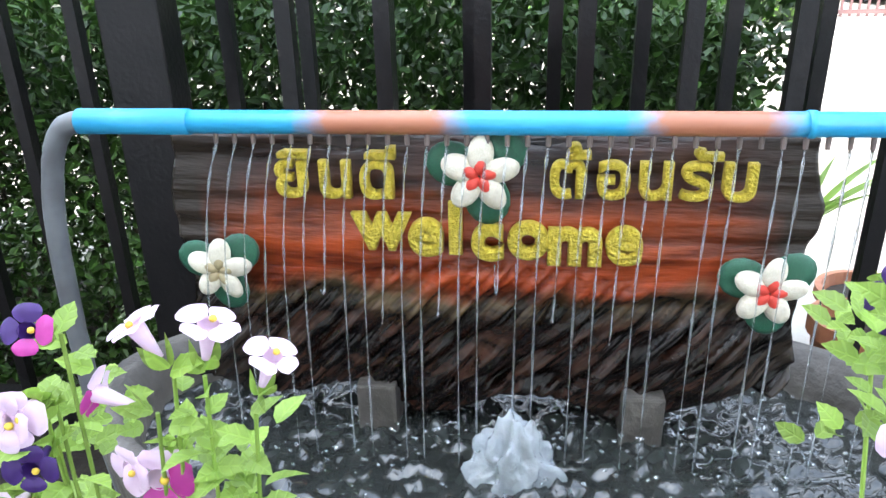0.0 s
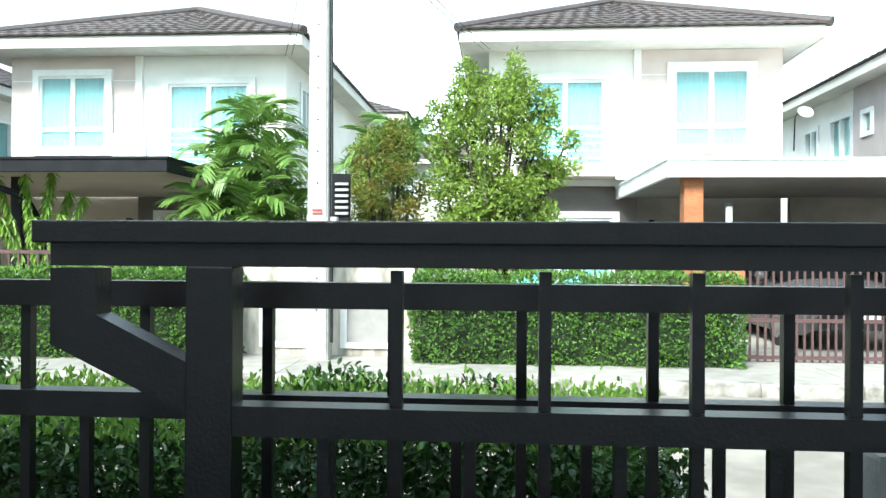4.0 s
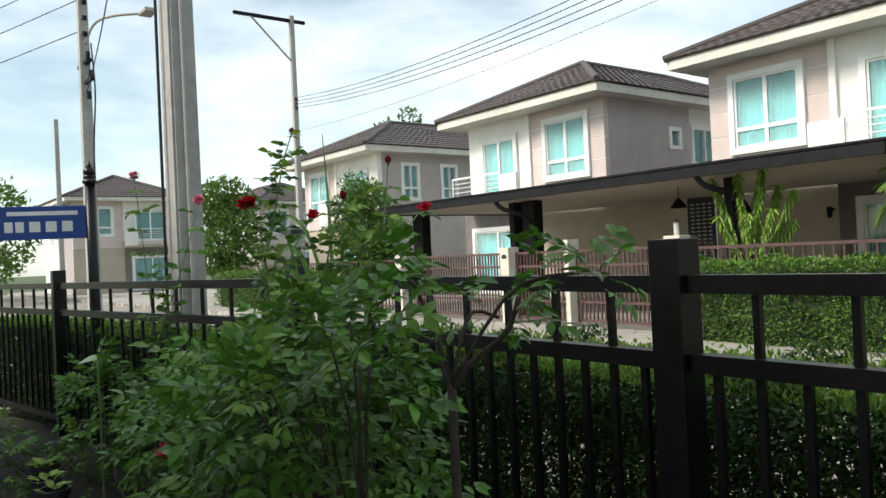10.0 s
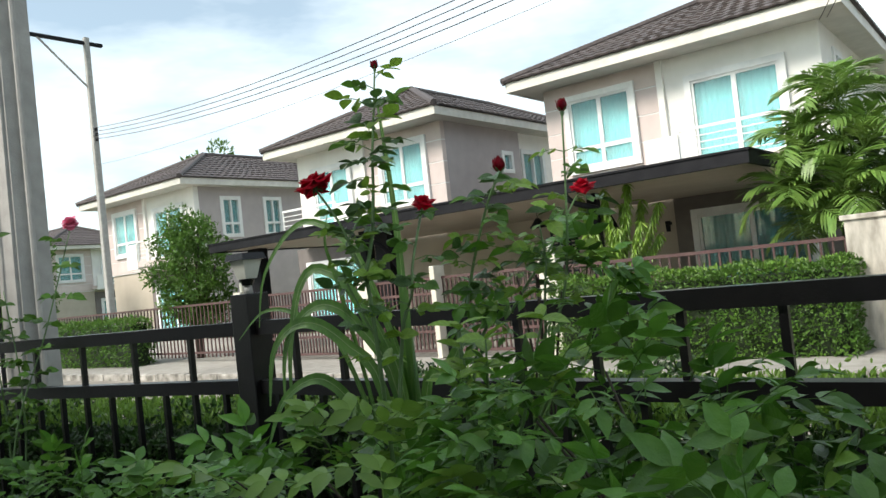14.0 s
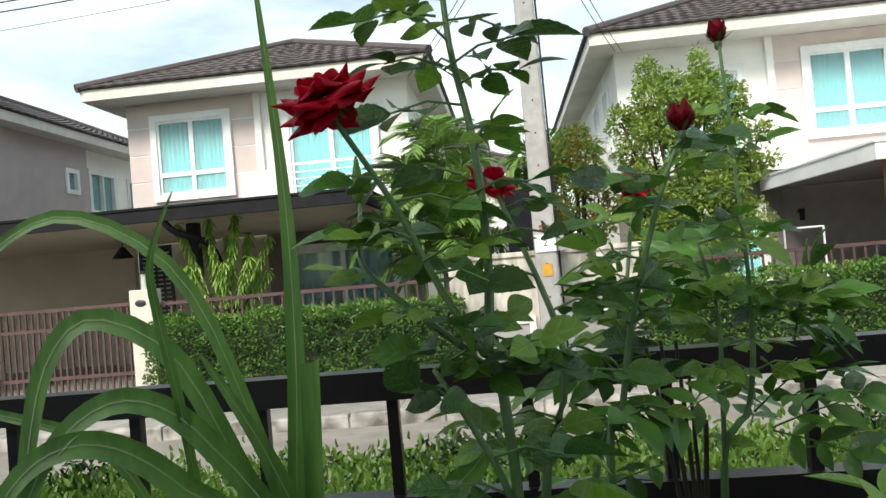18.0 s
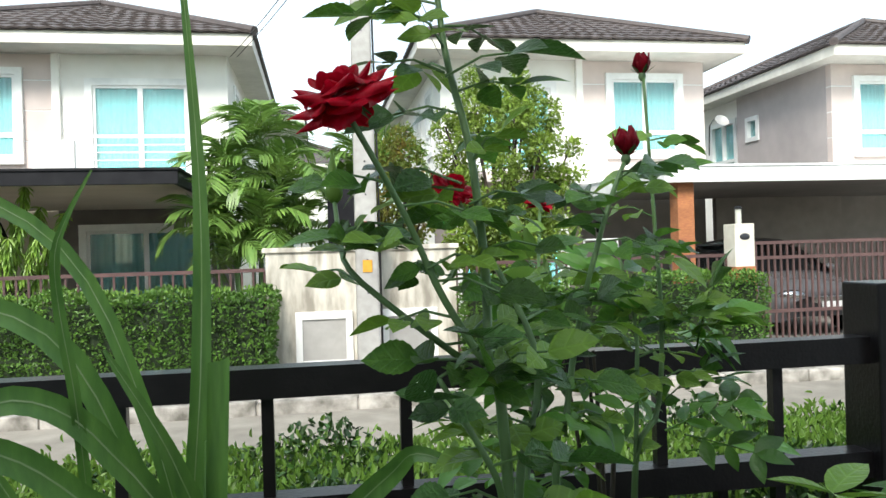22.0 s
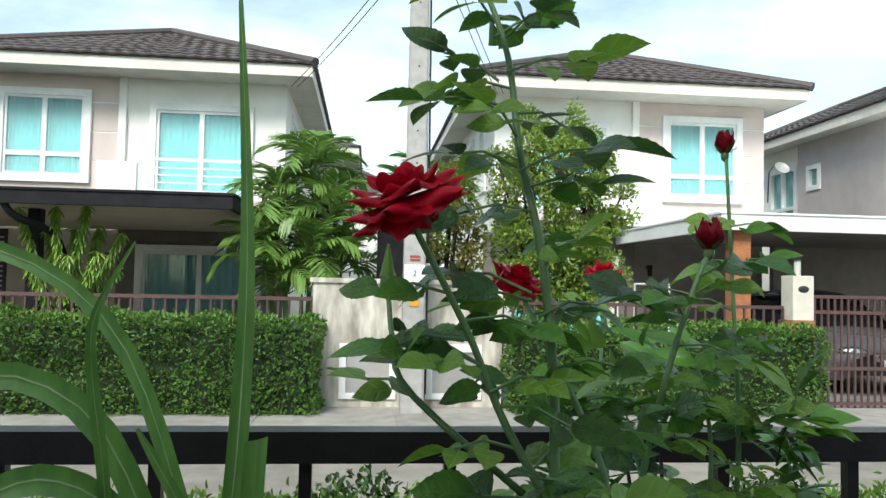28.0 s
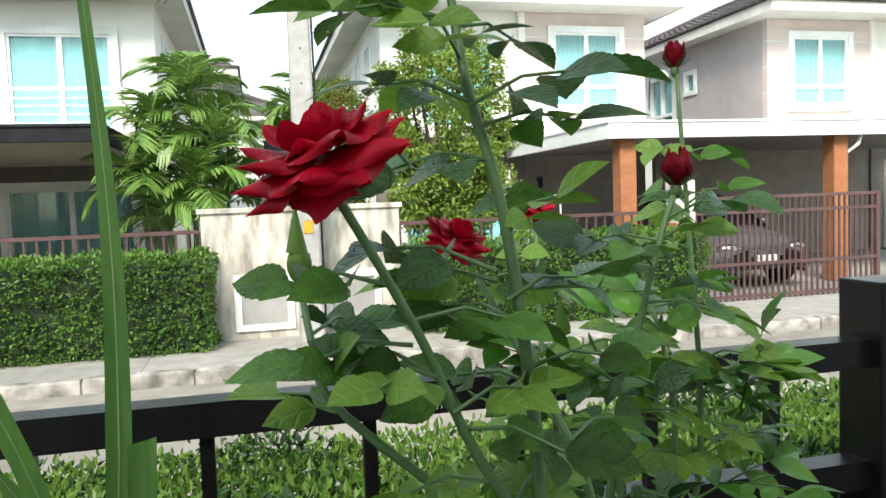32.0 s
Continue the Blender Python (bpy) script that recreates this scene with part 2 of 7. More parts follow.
def tube(points, radii, sides=7):
    """Vertices and faces of a smooth tube through the points."""
    verts, faces = [], []
    pts = [Vector(p) for p in points]
    up = Vector((0.31, 0.17, 0.93))
    for i, p in enumerate(pts):
        d = (pts[min(i + 1, len(pts) - 1)] - pts[max(i - 1, 0)]).normalized()
        s = d.cross(up)
        if s.length < 0.05:
            s = d.cross(Vector((1, 0, 0)))
        s.normalize()
        t = d.cross(s)
        for k in range(sides):
            a = 2 * math.pi * k / sides
            verts.append(p + (s * math.cos(a) + t * math.sin(a)) * radii[i])
        if i:
            for k in range(sides):
                b0, b1 = (i - 1) * sides, i * sides
                faces.append((b0 + k, b0 + (k + 1) % sides, b1 + (k + 1) % sides, b1 + k))
    n = len(verts)
    faces.append(tuple(range(sides))[::-1])
    faces.append(tuple(range(n - sides, n)))
    return verts, faces


def holed(bm, x0, x1, z0, z1, y0, y1, holes):
    """An upright slab with rectangular openings (x0, x1, z0, z1) that go through it, as one connected piece."""
    holes = [(max(h[0], x0), min(h[1], x1), max(h[2], z0), min(h[3], z1)) for h in holes]
    holes = [h for h in holes if h[1] > h[0] and h[3] > h[2]]
    xs = sorted({x0, x1, *[h[0] for h in holes], *[h[1] for h in holes]})
    zs = sorted({z0, z1, *[h[2] for h in holes], *[h[3] for h in holes]})
    full = {}
    for i in range(len(xs) - 1):
        for k in range(len(zs) - 1):
            mx, mz = (xs[i] + xs[i + 1]) / 2, (zs[k] + zs[k + 1]) / 2
            full[i, k] = not any(h[0] < mx < h[1] and h[2] < mz < h[3] for h in holes)
    at = {}

    def v(i, k, d):
        if (i, k, d) not in at:
            at[i, k, d] = bm.verts.new((xs[i], (y0, y1)[d], zs[k]))
        return at[i, k, d]

    for (i, k), is_full in full.items():
        if not is_full:
            continue
        bm.faces.new((v(i, k, 0), v(i + 1, k, 0), v(i + 1, k + 1, 0), v(i, k + 1, 0)))
        bm.faces.new((v(i, k, 1), v(i, k + 1, 1), v(i + 1, k + 1, 1), v(i + 1, k, 1)))
        if not full.get((i - 1, k)):
            bm.faces.new((v(i, k, 0), v(i, k + 1, 0), v(i, k + 1, 1), v(i, k, 1)))
        if not full.get((i + 1, k)):
            bm.faces.new((v(i + 1, k, 0), v(i + 1, k, 1), v(i + 1, k + 1, 1), v(i + 1, k + 1, 0)))
        if not full.get((i, k - 1)):
            bm.faces.new((v(i, k, 0), v(i, k, 1), v(i + 1, k, 1), v(i + 1, k, 0)))
        if not full.get((i, k + 1)):
            bm.faces.new((v(i, k + 1, 0), v(i + 1, k + 1, 0), v(i + 1, k + 1, 1), v(i, k + 1, 1)))
    return bm

# ---- ground ----
def sheet(name, x0, x1, y0, y1, z, mat, label, nx=1, ny=1):
    bm = bmesh.new()
    bmesh.ops.create_grid(bm, x_segments=nx, y_segments=ny, size=0.5,
                          matrix=Matrix.LocRotScale(((x0 + x1) / 2, (y0 + y1) / 2, z), None, (x1 - x0, y1 - y0, 1)))
    return tagged(part(name, bm, mat), label, "ground", kind="structure")


KERB_Y, ROAD_Y0, ROAD_Z, WALL_Y = 7.9, 2.45, -0.13, 9.33
sheet("ground", -400, 400, -300, 500, -0.2, M_GRASS, "flat ground of rough grass reaching the horizon")
tagged(part("road", boxes((-60, 45, ROAD_Y0, KERB_Y - 0.15, -0.19, ROAD_Z)), M_ROAD), "pale worn concrete lane between the houses", "road", kind="structure")
tagged(part("road", boxes((-11.5, -5.6, -60, ROAD_Y0, -0.19, ROAD_Z), (-9.5, -4.4, 16.5, 16.6, -0.19, -0.18)), M_ROAD), "pale concrete side lane", "road", kind="structure")
pavement = tagged(part("pavement", boxes((-60, 45, KERB_Y, 15.0, -0.19, -0.006)), M_PAVE), "pale concrete footway and front yards", "pavement", kind="structure")
for k in range(-9, 10):
    part("slab", boxes((k * 1.5 + 0.006, k * 1.5 + 1.494, KERB_Y + 0.004, WALL_Y - 0.4, -0.1, 0.0), bevel=0.006), M_PAVE, pavement)
kerb = tagged(part("kerb", boxes((-60, 45, KERB_Y - 0.12, KERB_Y - 0.03, -0.19, -0.03)), M_KERB), "worn grey concrete kerb along the lane", "kerb", kind="structure")
for k in range(-30, 30):
    part("kerb_stone", boxes((k * 1.0 + 0.008, k * 1.0 + 0.992, KERB_Y - 0.15, KERB_Y, -0.19, 0.004 + 0.006 * math.sin(k * 2.3)), bevel=0.02), M_KERB, kerb)
tagged(part("ground_yard", boxes((-6.0, 8.0, -6.0, 1.5, -0.19, 0.0), (-11.0, -6.0, -6.0, 0.66, -0.19, 0.0)), M_SOIL), "dark garden soil inside the fence", "ground", kind="structure")
tagged(part("ground_verge", boxes((-5.5, 2.95, 1.5, ROAD_Y0, -0.19, -0.02)), M_SOIL), "soil strip under the hedge", "ground", kind="structure")
tagged(part("driveway", boxes((2.95, 8.0, 1.5, ROAD_Y0, -0.19, -0.02)), M_PAVE), "pale concrete driveway apron", "driveway", kind="structure")


# ---- houses over the lane ----
def tiled(verts, faces, p00, p10, p01, p11, rows, cols):
    """Overlapping wavy tile courses on a four-cornered roof slope; p00-p10 is the eave."""
    p00, p10, p01, p11 = (Vector(p) for p in (p00, p10, p01, p11))
    up = (p10 - p00).cross(p01 - p00).normalized()
    if up.z < 0:
        up = -up
    for r in range(rows):
        a, b = r / rows, min(1.0, (r + 1.12) / rows)
        base = len(verts)
        width = ((p10 - p00).lerp(p11 - p01, a)).length / max((p10 - p00).length, 0.01)
        n = max(2, int(cols * width)) * 4
        for k in range(n + 1):
            u = k / n
            lift = 0.022 * (0.5 + 0.5 * math.cos(2 * math.pi * k / 4))
            lo = p00.lerp(p01, a).lerp(p10.lerp(p11, a), u)
            hi = p00.lerp(p01, b).lerp(p10.lerp(p11, b), u)
            verts += [lo + up * (0.004 + lift), lo + up * (0.042 + lift), hi + up * (0.012 + lift)]
        for k in range(n):
            i = base + 3 * k
            faces += [(i, i + 3, i + 4, i + 1), (i + 1, i + 4, i + 5, i + 2)]


def window(parent, x0, x1, z0, z1, y, low=0.0, name="window", curtain=True, mid=True, label=""):
    """White framed window: wide surround, sashes, glass, and a curtain behind; low is the height of the fixed lights below."""
    a, b, c, d = x0 + 0.13, x1 - 0.13, z0 + 0.13, z1 - 0.13
    w = part(name, holed(bmesh.new(), x0, x1, z0, z1, y - 0.06, y + 0.02, [(a, b, c, d)]), M_TRIM, parent, label)
    m = (a + b) / 2
    cols = ((a + 0.05, m - 0.045), (m + 0.045, b - 0.05)) if mid else ((a + 0.05, b - 0.05),)
    rows = ((c + 0.05, c + low), (c + low + 0.09, d - 0.05)) if low else ((c + 0.05, d - 0.05),)
    part("sash", holed(bmesh.new(), a + 0.002, b - 0.002, c + 0.002, d - 0.002, y - 0.025, y + 0.04, [(*i, *j) for i in cols for j in rows]), M_TRIM, w)
    for s, e in (((a, (a + b) / 2), ((a + b) / 2, b)) if mid else ((a, b),)):
        part("pane", boxes((s + 0.03, e - 0.03, y + 0.005, y + 0.013, c + 0.02, d - 0.02)), M_GLASS, w).visible_shadow = False
    if curtain:
        verts, faces, n = [], [], 90
        for k in range(n + 1):
            x = a + (b - a) * k / n
            off = 0.025 * math.sin(k * 1.05) + 0.018 * math.sin(k * 0.37 + x0)
            verts += [(x, y + 0.16 + off, c - 0.05), (x, y + 0.16 + off * 0.6, d + 0.05)]
        faces = [(2 * k, 2 * k + 2, 2 * k + 3, 2 * k + 1) for k in range(n)]
        part_curtain = raw("curtain", verts, faces, M_CURTAIN, w, "teal curtain drawn behind the glass", True)
    return w


def house(label, x_out, side, bay_side=None, group="houses over the lane", W=5.82, ground=None):
    """A two-storey house; u runs from its outer (clad) corner at x_out towards its white bay. side: +1 when the bay lies to +x."""
    h = thing("house", label, "house", (x_out, 15.0, 0), group)
    D, ZE = 9.0, 5.27

    def X(u0, u1):
        a, b = side * u0, side * u1
        return (min(a, b), max(a, b))

    # upper front: clad section in courses, white bay
    wx = X(0.5, 2.2)
    dx = X(3.27, W - 0.61)
    zs = [2.62, 3.10, 3.66, 4.22, 4.78, ZE]
    for a, b in zip(zs, zs[1:]):
        if a > 3.33 and b < 4.9:
            for u0, u1 in ((0, 0.6), (2.1, 2.72)):
                part("cladding_panel", boxes((*X(u0, u1), -0.012, 0.16, a + 0.012, b - 0.012), bevel=0.003), M_PINK, h)
            continue
        bm = bmesh.new()
        holed(bm, *X(0, 2.72), a + 0.012, b - 0.012, -0.012, 0.16, [(wx[0] + 0.1, wx[1] - 0.1, 3.33, 4.9)])
        part("cladding_panel", bm, M_PINK, h)
    part("wall", holed(bmesh.new(), *X(0.006, 2.715), 2.6, ZE, 0.0, 0.168, [(wx[0] + 0.08, wx[1] - 0.08, 3.31, 4.92)]), M_TRIM, h)
    part("wall", holed(bmesh.new(), *X(2.74, W), 2.6, ZE, 0.0, 0.2, [(dx[0] + 0.08, dx[1] - 0.08, 2.96, 4.73)]), M_WHITE, h, "white rendered bay wall")
    part("pilaster", boxes((*X(2.70, 2.84), -0.09, 0.0, 2.62, ZE), bevel=0.01), M_WHITE, h)
    part("room_back", boxes((*X(0.1, W - 0.1), 2.4, 2.5, 0.1, 5.3), (*X(0.1, W - 0.1), 0.3, 2.4, 2.5, 2.6)), M_BEIGE, h)
    # ground front
    gx = X(3.1, 5.45)
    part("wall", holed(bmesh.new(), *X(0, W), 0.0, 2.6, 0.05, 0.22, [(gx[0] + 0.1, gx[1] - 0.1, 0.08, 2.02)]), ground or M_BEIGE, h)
    part("wall_panel", holed(bmesh.new(), *X(2.75, 5.85), 0.08, 2.52, -0.02, 0.05, [(gx[0] + 0.1, gx[1] - 0.1, 0.08, 2.02)]), M_TAUPE, h, "dark taupe panel round the sliding door")
    window(h, *wx, 3.23, 5.0, -0.03, low=0.36)
    window(h, *dx, 2.88, 4.81, -0.03, name="balcony_door")
    window(h, *gx, 0.05, 2.1, -0.03, name="sliding_door")
    # balcony
    part("balcony_slab", boxes((*X(2.6, W + 0.02), -0.78, 0.0, 2.72, 2.92), bevel=0.012), M_PINK, h)
    part("balcony_wall", boxes((*X(2.58, 3.28), -0.8, -0.68, 2.66, 3.56), bevel=0.012), M_WHITE, h)
    rail = part("balcony_rail", boxes((*X(3.28, 5.5), -0.77, -0.72, 3.60, 3.655), (*X(3.28, 3.31), -0.76, -0.73, 2.9, 3.6), (*X(5.47, 5.5), -0.76, -0.73, 2.9, 3.6)), M_TRIM, h)
    for z in (3.06, 3.2, 3.34, 3.47):
        part("bar", rod(bmesh.new(), (side * 3.3, -0.745, z), (side * 5.48, -0.745, z), 0.013), M_TRIM, rail)
    # sides and back
    sx = X(W - 0.18, W)
    ox = X(0, 0.18)
    inner = bmesh.new()
    wy = [(1.1, 1.9, 3.5, 4.9), (3.0, 3.8, 3.5, 4.9)]
    outer_holes = [(2.78, 3.28, 4.05, 4.61)]
    m_turn = Matrix(((0, 1, 0, 0), (1, 0, 0, 0), (0, 0, 1, 0), (0, 0, 0, 1)))
    holed(inner, 0.2, D, 0.0, ZE, sx[0], sx[1], [w for w in wy])
    bmesh.ops.transform(inner, matrix=m_turn, verts=inner.verts)
    bmesh.ops.reverse_faces(inner, faces=inner.faces)
    part("wall", inner, bay_side or M_WHITE, h)
    outer = holed(bmesh.new(), 0.17, 3.75, 0.0, ZE, ox[0], ox[1], outer_holes)
    bmesh.ops.transform(outer, matrix=m_turn, verts=outer.verts)
    bmesh.ops.reverse_faces(outer, faces=outer.faces)
    part("wall", outer, M_SIDE, h, "grey-taupe rendered side wall")
    o2 = holed(bmesh.new(), 3.75, D, 0.0, ZE, *X(0.12, 0.3), [(4.0, 5.3, 3.2, 4.75), (6.0, 6.9, 3.2, 4.7)])
    bmesh.ops.transform(o2, matrix=m_turn, verts=o2.verts)
    bmesh.ops.reverse_faces(o2, faces=o2.faces)
    part("wall", o2, M_WHITE, h)
    part("wall", boxes((*X(0.3, W), D - 0.2, D, 0.0, ZE)), M_WHITE, h)

    for y0, y1, z0, z1, u, o in ((2.78, 3.28, 4.05, 4.61, 0.0, -side), (4.0, 5.3, 3.2, 4.75, 0.12, -side), (6.0, 6.9, 3.2, 4.7, 0.12, -side),
                                 (1.1, 1.9, 3.5, 4.9, W, side), (3.0, 3.8, 3.5, 4.9, W, side)):
        bm = bmesh.new()
        xx = side * u
        d = 1 if o > 0 else -1
        f = 0.09 if y1 - y0 > 0.6 else 0.07
        big = y1 - y0 > 0.6
        m = (y0 + y1) / 2
        cols = ((y0 + f, m - 0.03), (m + 0.03, y1 - f)) if big else ((y0 + f, y1 - f),)
        rows = ((z0 + f, z0 + 0.42), (z0 + 0.5, z1 - f)) if big else ((z0 + f, z1 - f),)
        holed(bm, y0 - 0.04, y1 + 0.04, z0 - 0.04, z1 + 0.04, *sorted((xx - 0.1 * d, xx + 0.04 * d)), [(*i, *j) for i in cols for j in rows])
        bmesh.ops.transform(bm, matrix=m_turn, verts=bm.verts)
        bmesh.ops.reverse_faces(bm, faces=bm.faces)
        w = part("window", bm, M_TRIM, h)
        part("pane", boxes((xx - 0.06 * d - 0.004, xx - 0.06 * d + 0.004, y0, y1, z0, z1)), M_GLASS, w).visible_shadow = False
        part("curtain", boxes((xx - 0.17 * d - 0.006, xx - 0.17 * d + 0.006, y0, y1, z0, z1)), M_CURTAIN, w)
    # eaves and roof
    E = 0.82
    x0, x1 = X(-0.5, W + 0.55)
    y0, y1 = -E, D + E
    part("soffit", boxes((x0 + 0.03, x1 - 0.03, y0 + 0.03, y1 - 0.03, ZE, ZE + 0.05)), M_SOFFIT, h)
    for r in ((x0, x1, y0, y0 + 0.03), (x0, x1, y1 - 0.03, y1), (x0, x0 + 0.03, y0 + 0.03, y1 - 0.03), (x1 - 0.03, x1, y0 + 0.03, y1 - 0.03)):
        part("fascia", boxes((*r, ZE - 0.02, ZE + 0.2), bevel=0.006), M_FASCIA, h)
    zr0, zr1, half = ZE + 0.2, 7.0, (x1 - x0) / 2
    xm = (x0 + x1) / 2
    ra, rb = (xm, y0 + half, zr1), (xm, y1 - half, zr1)
    A, B, C, Dc = (x0 - 0.05, y0 - 0.05, zr0), (x1 + 0.05, y0 - 0.05, zr0), (x1 + 0.05, y1 + 0.05, zr0), (x0 - 0.05, y1 + 0.05, zr0)
    roof = raw("roof", [A, B, C, Dc, ra, rb], [(0, 1, 4), (1, 2, 5, 4), (2, 3, 5), (3, 0, 4, 5), (3, 2, 1, 0)], M_TILE, h)
    verts, faces = [], []
    tiled(verts, faces, A, B, ra, ra, 11, 26)
    tiled(verts, faces, B, C, ra, rb, 11, 38)
    tiled(verts, faces, Dc, A, rb, ra, 11, 38)
    tiles = raw("roof_tiles", verts, faces, M_TILE, roof)
    tagged(tiles, kind="stuff")
    bm = bmesh.new()
    for p, q in ((A, ra), (B, ra), (C, rb), (Dc, rb), (ra, rb)):
        rod(bm, Vector(p) + Vector((0, 0, 0.04)), Vector(q) + Vector((0, 0, 0.05)), 0.09, 0.09, 8)
    part("ridge_tiles", bm, M_TILE, roof)
    return h


HOUSES = [("pink-clad white two-storey house with teal windows and dark hip roof", -7.8, 1, 5.82),
          ("white and taupe two-storey house with dark tiled hip roof", 7.8, -1, 5.66),
          ("pink and white two-storey house with grey side wall", -10.88, -1, 5.5),
          ("two-storey house with grey side wall beside the white-roofed carport", 10.8, 1, 5.82),
          ("two-storey house with balcony along the lane", -27.6, 1, 5.82)]
# ground walls by the white carport carry its shade in their colour
for lab, xo, sd, wide in HOUSES:
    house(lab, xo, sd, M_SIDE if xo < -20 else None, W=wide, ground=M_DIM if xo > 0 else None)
# the corner of a house in the next row, seen between the two nearest
rear = thing("house", "white two-storey house in the next row, dark tiled roof", "house", (-7.2, 25.0, 0))
part("wall", holed(bmesh.new(), 0.0, 6.0, 0.0, 5.55, 0.0, 0.2, [(4.48, 5.3, 4.28, 5.0)]), M_WHITE, rear)
part("side_wall", boxes((5.82, 6.0, 0.2, 6.0, 0.0, 5.55), (0.0, 0.18, 0.2, 6.0, 0.0, 5.55)), M_WHITE, rear)
part("room_back", boxes((0.18, 5.82, 2.0, 2.1, 0.1, 5.5)), M_BEIGE, rear)
window(rear, 4.35, 5.43, 4.15, 5.13, -0.02)
part("soffit", boxes((-0.5, 6.5, -0.6, 6.6, 5.55, 5.6)), M_SOFFIT, rear)
for r in ((-0.53, 6.53, -0.63, -0.6), (-0.53, 6.53, 6.6, 6.63), (-0.53, -0.5, -0.6, 6.6), (6.5, 6.53, -0.6, 6.6)):
    part("fascia", boxes((*r, 5.53, 5.76)), M_FASCIA, rear)
RA, RB, RC, RD, RT = (-0.58, -0.68, 5.76), (6.58, -0.68, 5.76), (6.58, 6.68, 5.76), (-0.58, 6.68, 5.76), (3.0, 3.0, 7.3)
rear_roof = raw("roof", [RA, RB, RC, RD, RT], [(0, 1, 4), (1, 2, 4), (2, 3, 4), (3, 0, 4), (3, 2, 1, 0)], M_TILE, rear)
verts, faces = [], []
tiled(verts, faces, RA, RB, RT, RT, 10, 26)
tiled(verts, faces, RB, RC, RT, RT, 10, 26)
tagged(raw("roof_tiles", verts, faces, M_TILE, rear_roof), kind="stuff")

# ---- our fence and the slid-back gate ----
FENCE_Y = 1.405


def fence_panel(parent, a, b, n_up, label_post=True):
    """Rails and balusters of one panel between post centres a and b (x, y)."""
    a, b = Vector((*a, 0)), Vector((*b, 0))
    d = (b - a).normalized()
    s, e = a + d * 0.05, b - d * 0.05
    for name, z, h in (("top_rail", 1.245, 0.05), ("middle_rail", 1.029, 0.05), ("bottom_rail", 0.16, 0.05)):
        bm = bmesh.new()
        beam(bm, s + Vector((0, 0, z)), e + Vector((0, 0, z)), 0.05, h)
        part(name, bm, M_BLACK, parent)
    for k in range(1, n_up):
        p = a.lerp(b, k / n_up)
        part("baluster", beam(bmesh.new(), p + Vector((0, 0, 1.054)), p + Vector((0, 0, 1.222)), 0.02, 0.02), M_BLACK, parent)
    for k in range(1, 2 * n_up):
        p = a.lerp(b, k / (2 * n_up))
        part("baluster", beam(bmesh.new(), p + Vector((0, 0, 0.185)), p + Vector((0, 0, 1.004)), 0.02, 0.02), M_BLACK, parent)


fence = thing("fence", "black painted steel garden fence with square posts", "fence")
POSTS = [(3.16, FENCE_Y), (0.712, FENCE_Y), (-1.61, FENCE_Y), (-4.83, 0.87), (-7.6, 0.4)]
for x, y in POSTS:
    part("post", boxes((x - 0.05, x + 0.05, y - 0.05, y + 0.05, -0.05, 1.372), bevel=0.004), M_BLACK, fence)
for (a, b) in zip(POSTS, POSTS[1:]):
    fence_panel(fence, a, b, 10)

GATE_Y = 1.205
gate = thing("sliding_gate", "black steel sliding gate standing open behind the fence", "gate")
part("top_bar", boxes((1.602, 6.2, GATE_Y - 0.035, GATE_Y + 0.035, 1.342, 1.38), bevel=0.003), M_BLACK, gate)
part("top_bar", boxes((1.63, 6.2, GATE_Y - 0.025, GATE_Y + 0.025, 1.304, 1.3425)), M_BLACK, gate)
part("stile", boxes((1.865, 1.945, GATE_Y - 0.028, GATE_Y + 0.028, 0.05, 1.304), bevel=0.003), M_BLACK, gate)
bm = bmesh.new()
for prof in ([(1.63, 1.30), (1.63, 1.172), (1.71, 1.222), (1.71, 1.30)], [(1.63, 1.172), (1.81, 1.085), (1.872, 1.058), (1.872, 1.142), (1.71, 1.222)]):
    f0 = [bm.verts.new((x, GATE_Y - 0.025, z)) for x, z in prof]
    f1 = [bm.verts.new((x, GATE_Y + 0.025, z)) for x, z in prof]
    bm.faces.new(f0)
    bm.faces.new(f1[::-1])
    for k in range(len(prof)):
        bm.faces.new((f0[k], f1[k], f1[(k + 1) % len(prof)], f0[(k + 1) % len(prof)])[::-1])
bmesh.ops.remove_doubles(bm, verts=bm.verts, dist=0.0001)
bmesh.ops.recalc_face_normals(bm, faces=bm.faces)
part("brace", bm, M_BLACK, gate)
part("middle_rail", boxes((1.93, 6.2, GATE_Y - 0.025, GATE_Y + 0.025, 1.024, 1.074)), M_BLACK, gate)
part("bottom_rail", boxes((1.93, 6.2, GATE_Y - 0.025, GATE_Y + 0.025, 0.08, 0.14)), M_BLACK, gate)
for k in range(1, 17):
    x = 1.972 + k * 0.243
    part("baluster", boxes((x - 0.01, x + 0.01, GATE_Y - 0.01, GATE_Y + 0.01, 1.074, 1.299)), M_BLACK, gate)
for k in range(1, 33):
    x = 1.972 + k * 0.1215
    part("baluster", boxes((x - 0.01, x + 0.01, GATE_Y - 0.01, GATE_Y + 0.01, 0.14, 1.024)), M_BLACK, gate)

# ---- unseen house wall behind the camera, closing the garden and set to shade it ----
own = tagged(part("wall_south", boxes((-7.0, 7.5, -1.8, -1.6, 0, 4.4)), M_WHITE), "plain white unseen house wall, closing and shading the garden", "wall", kind="structure")

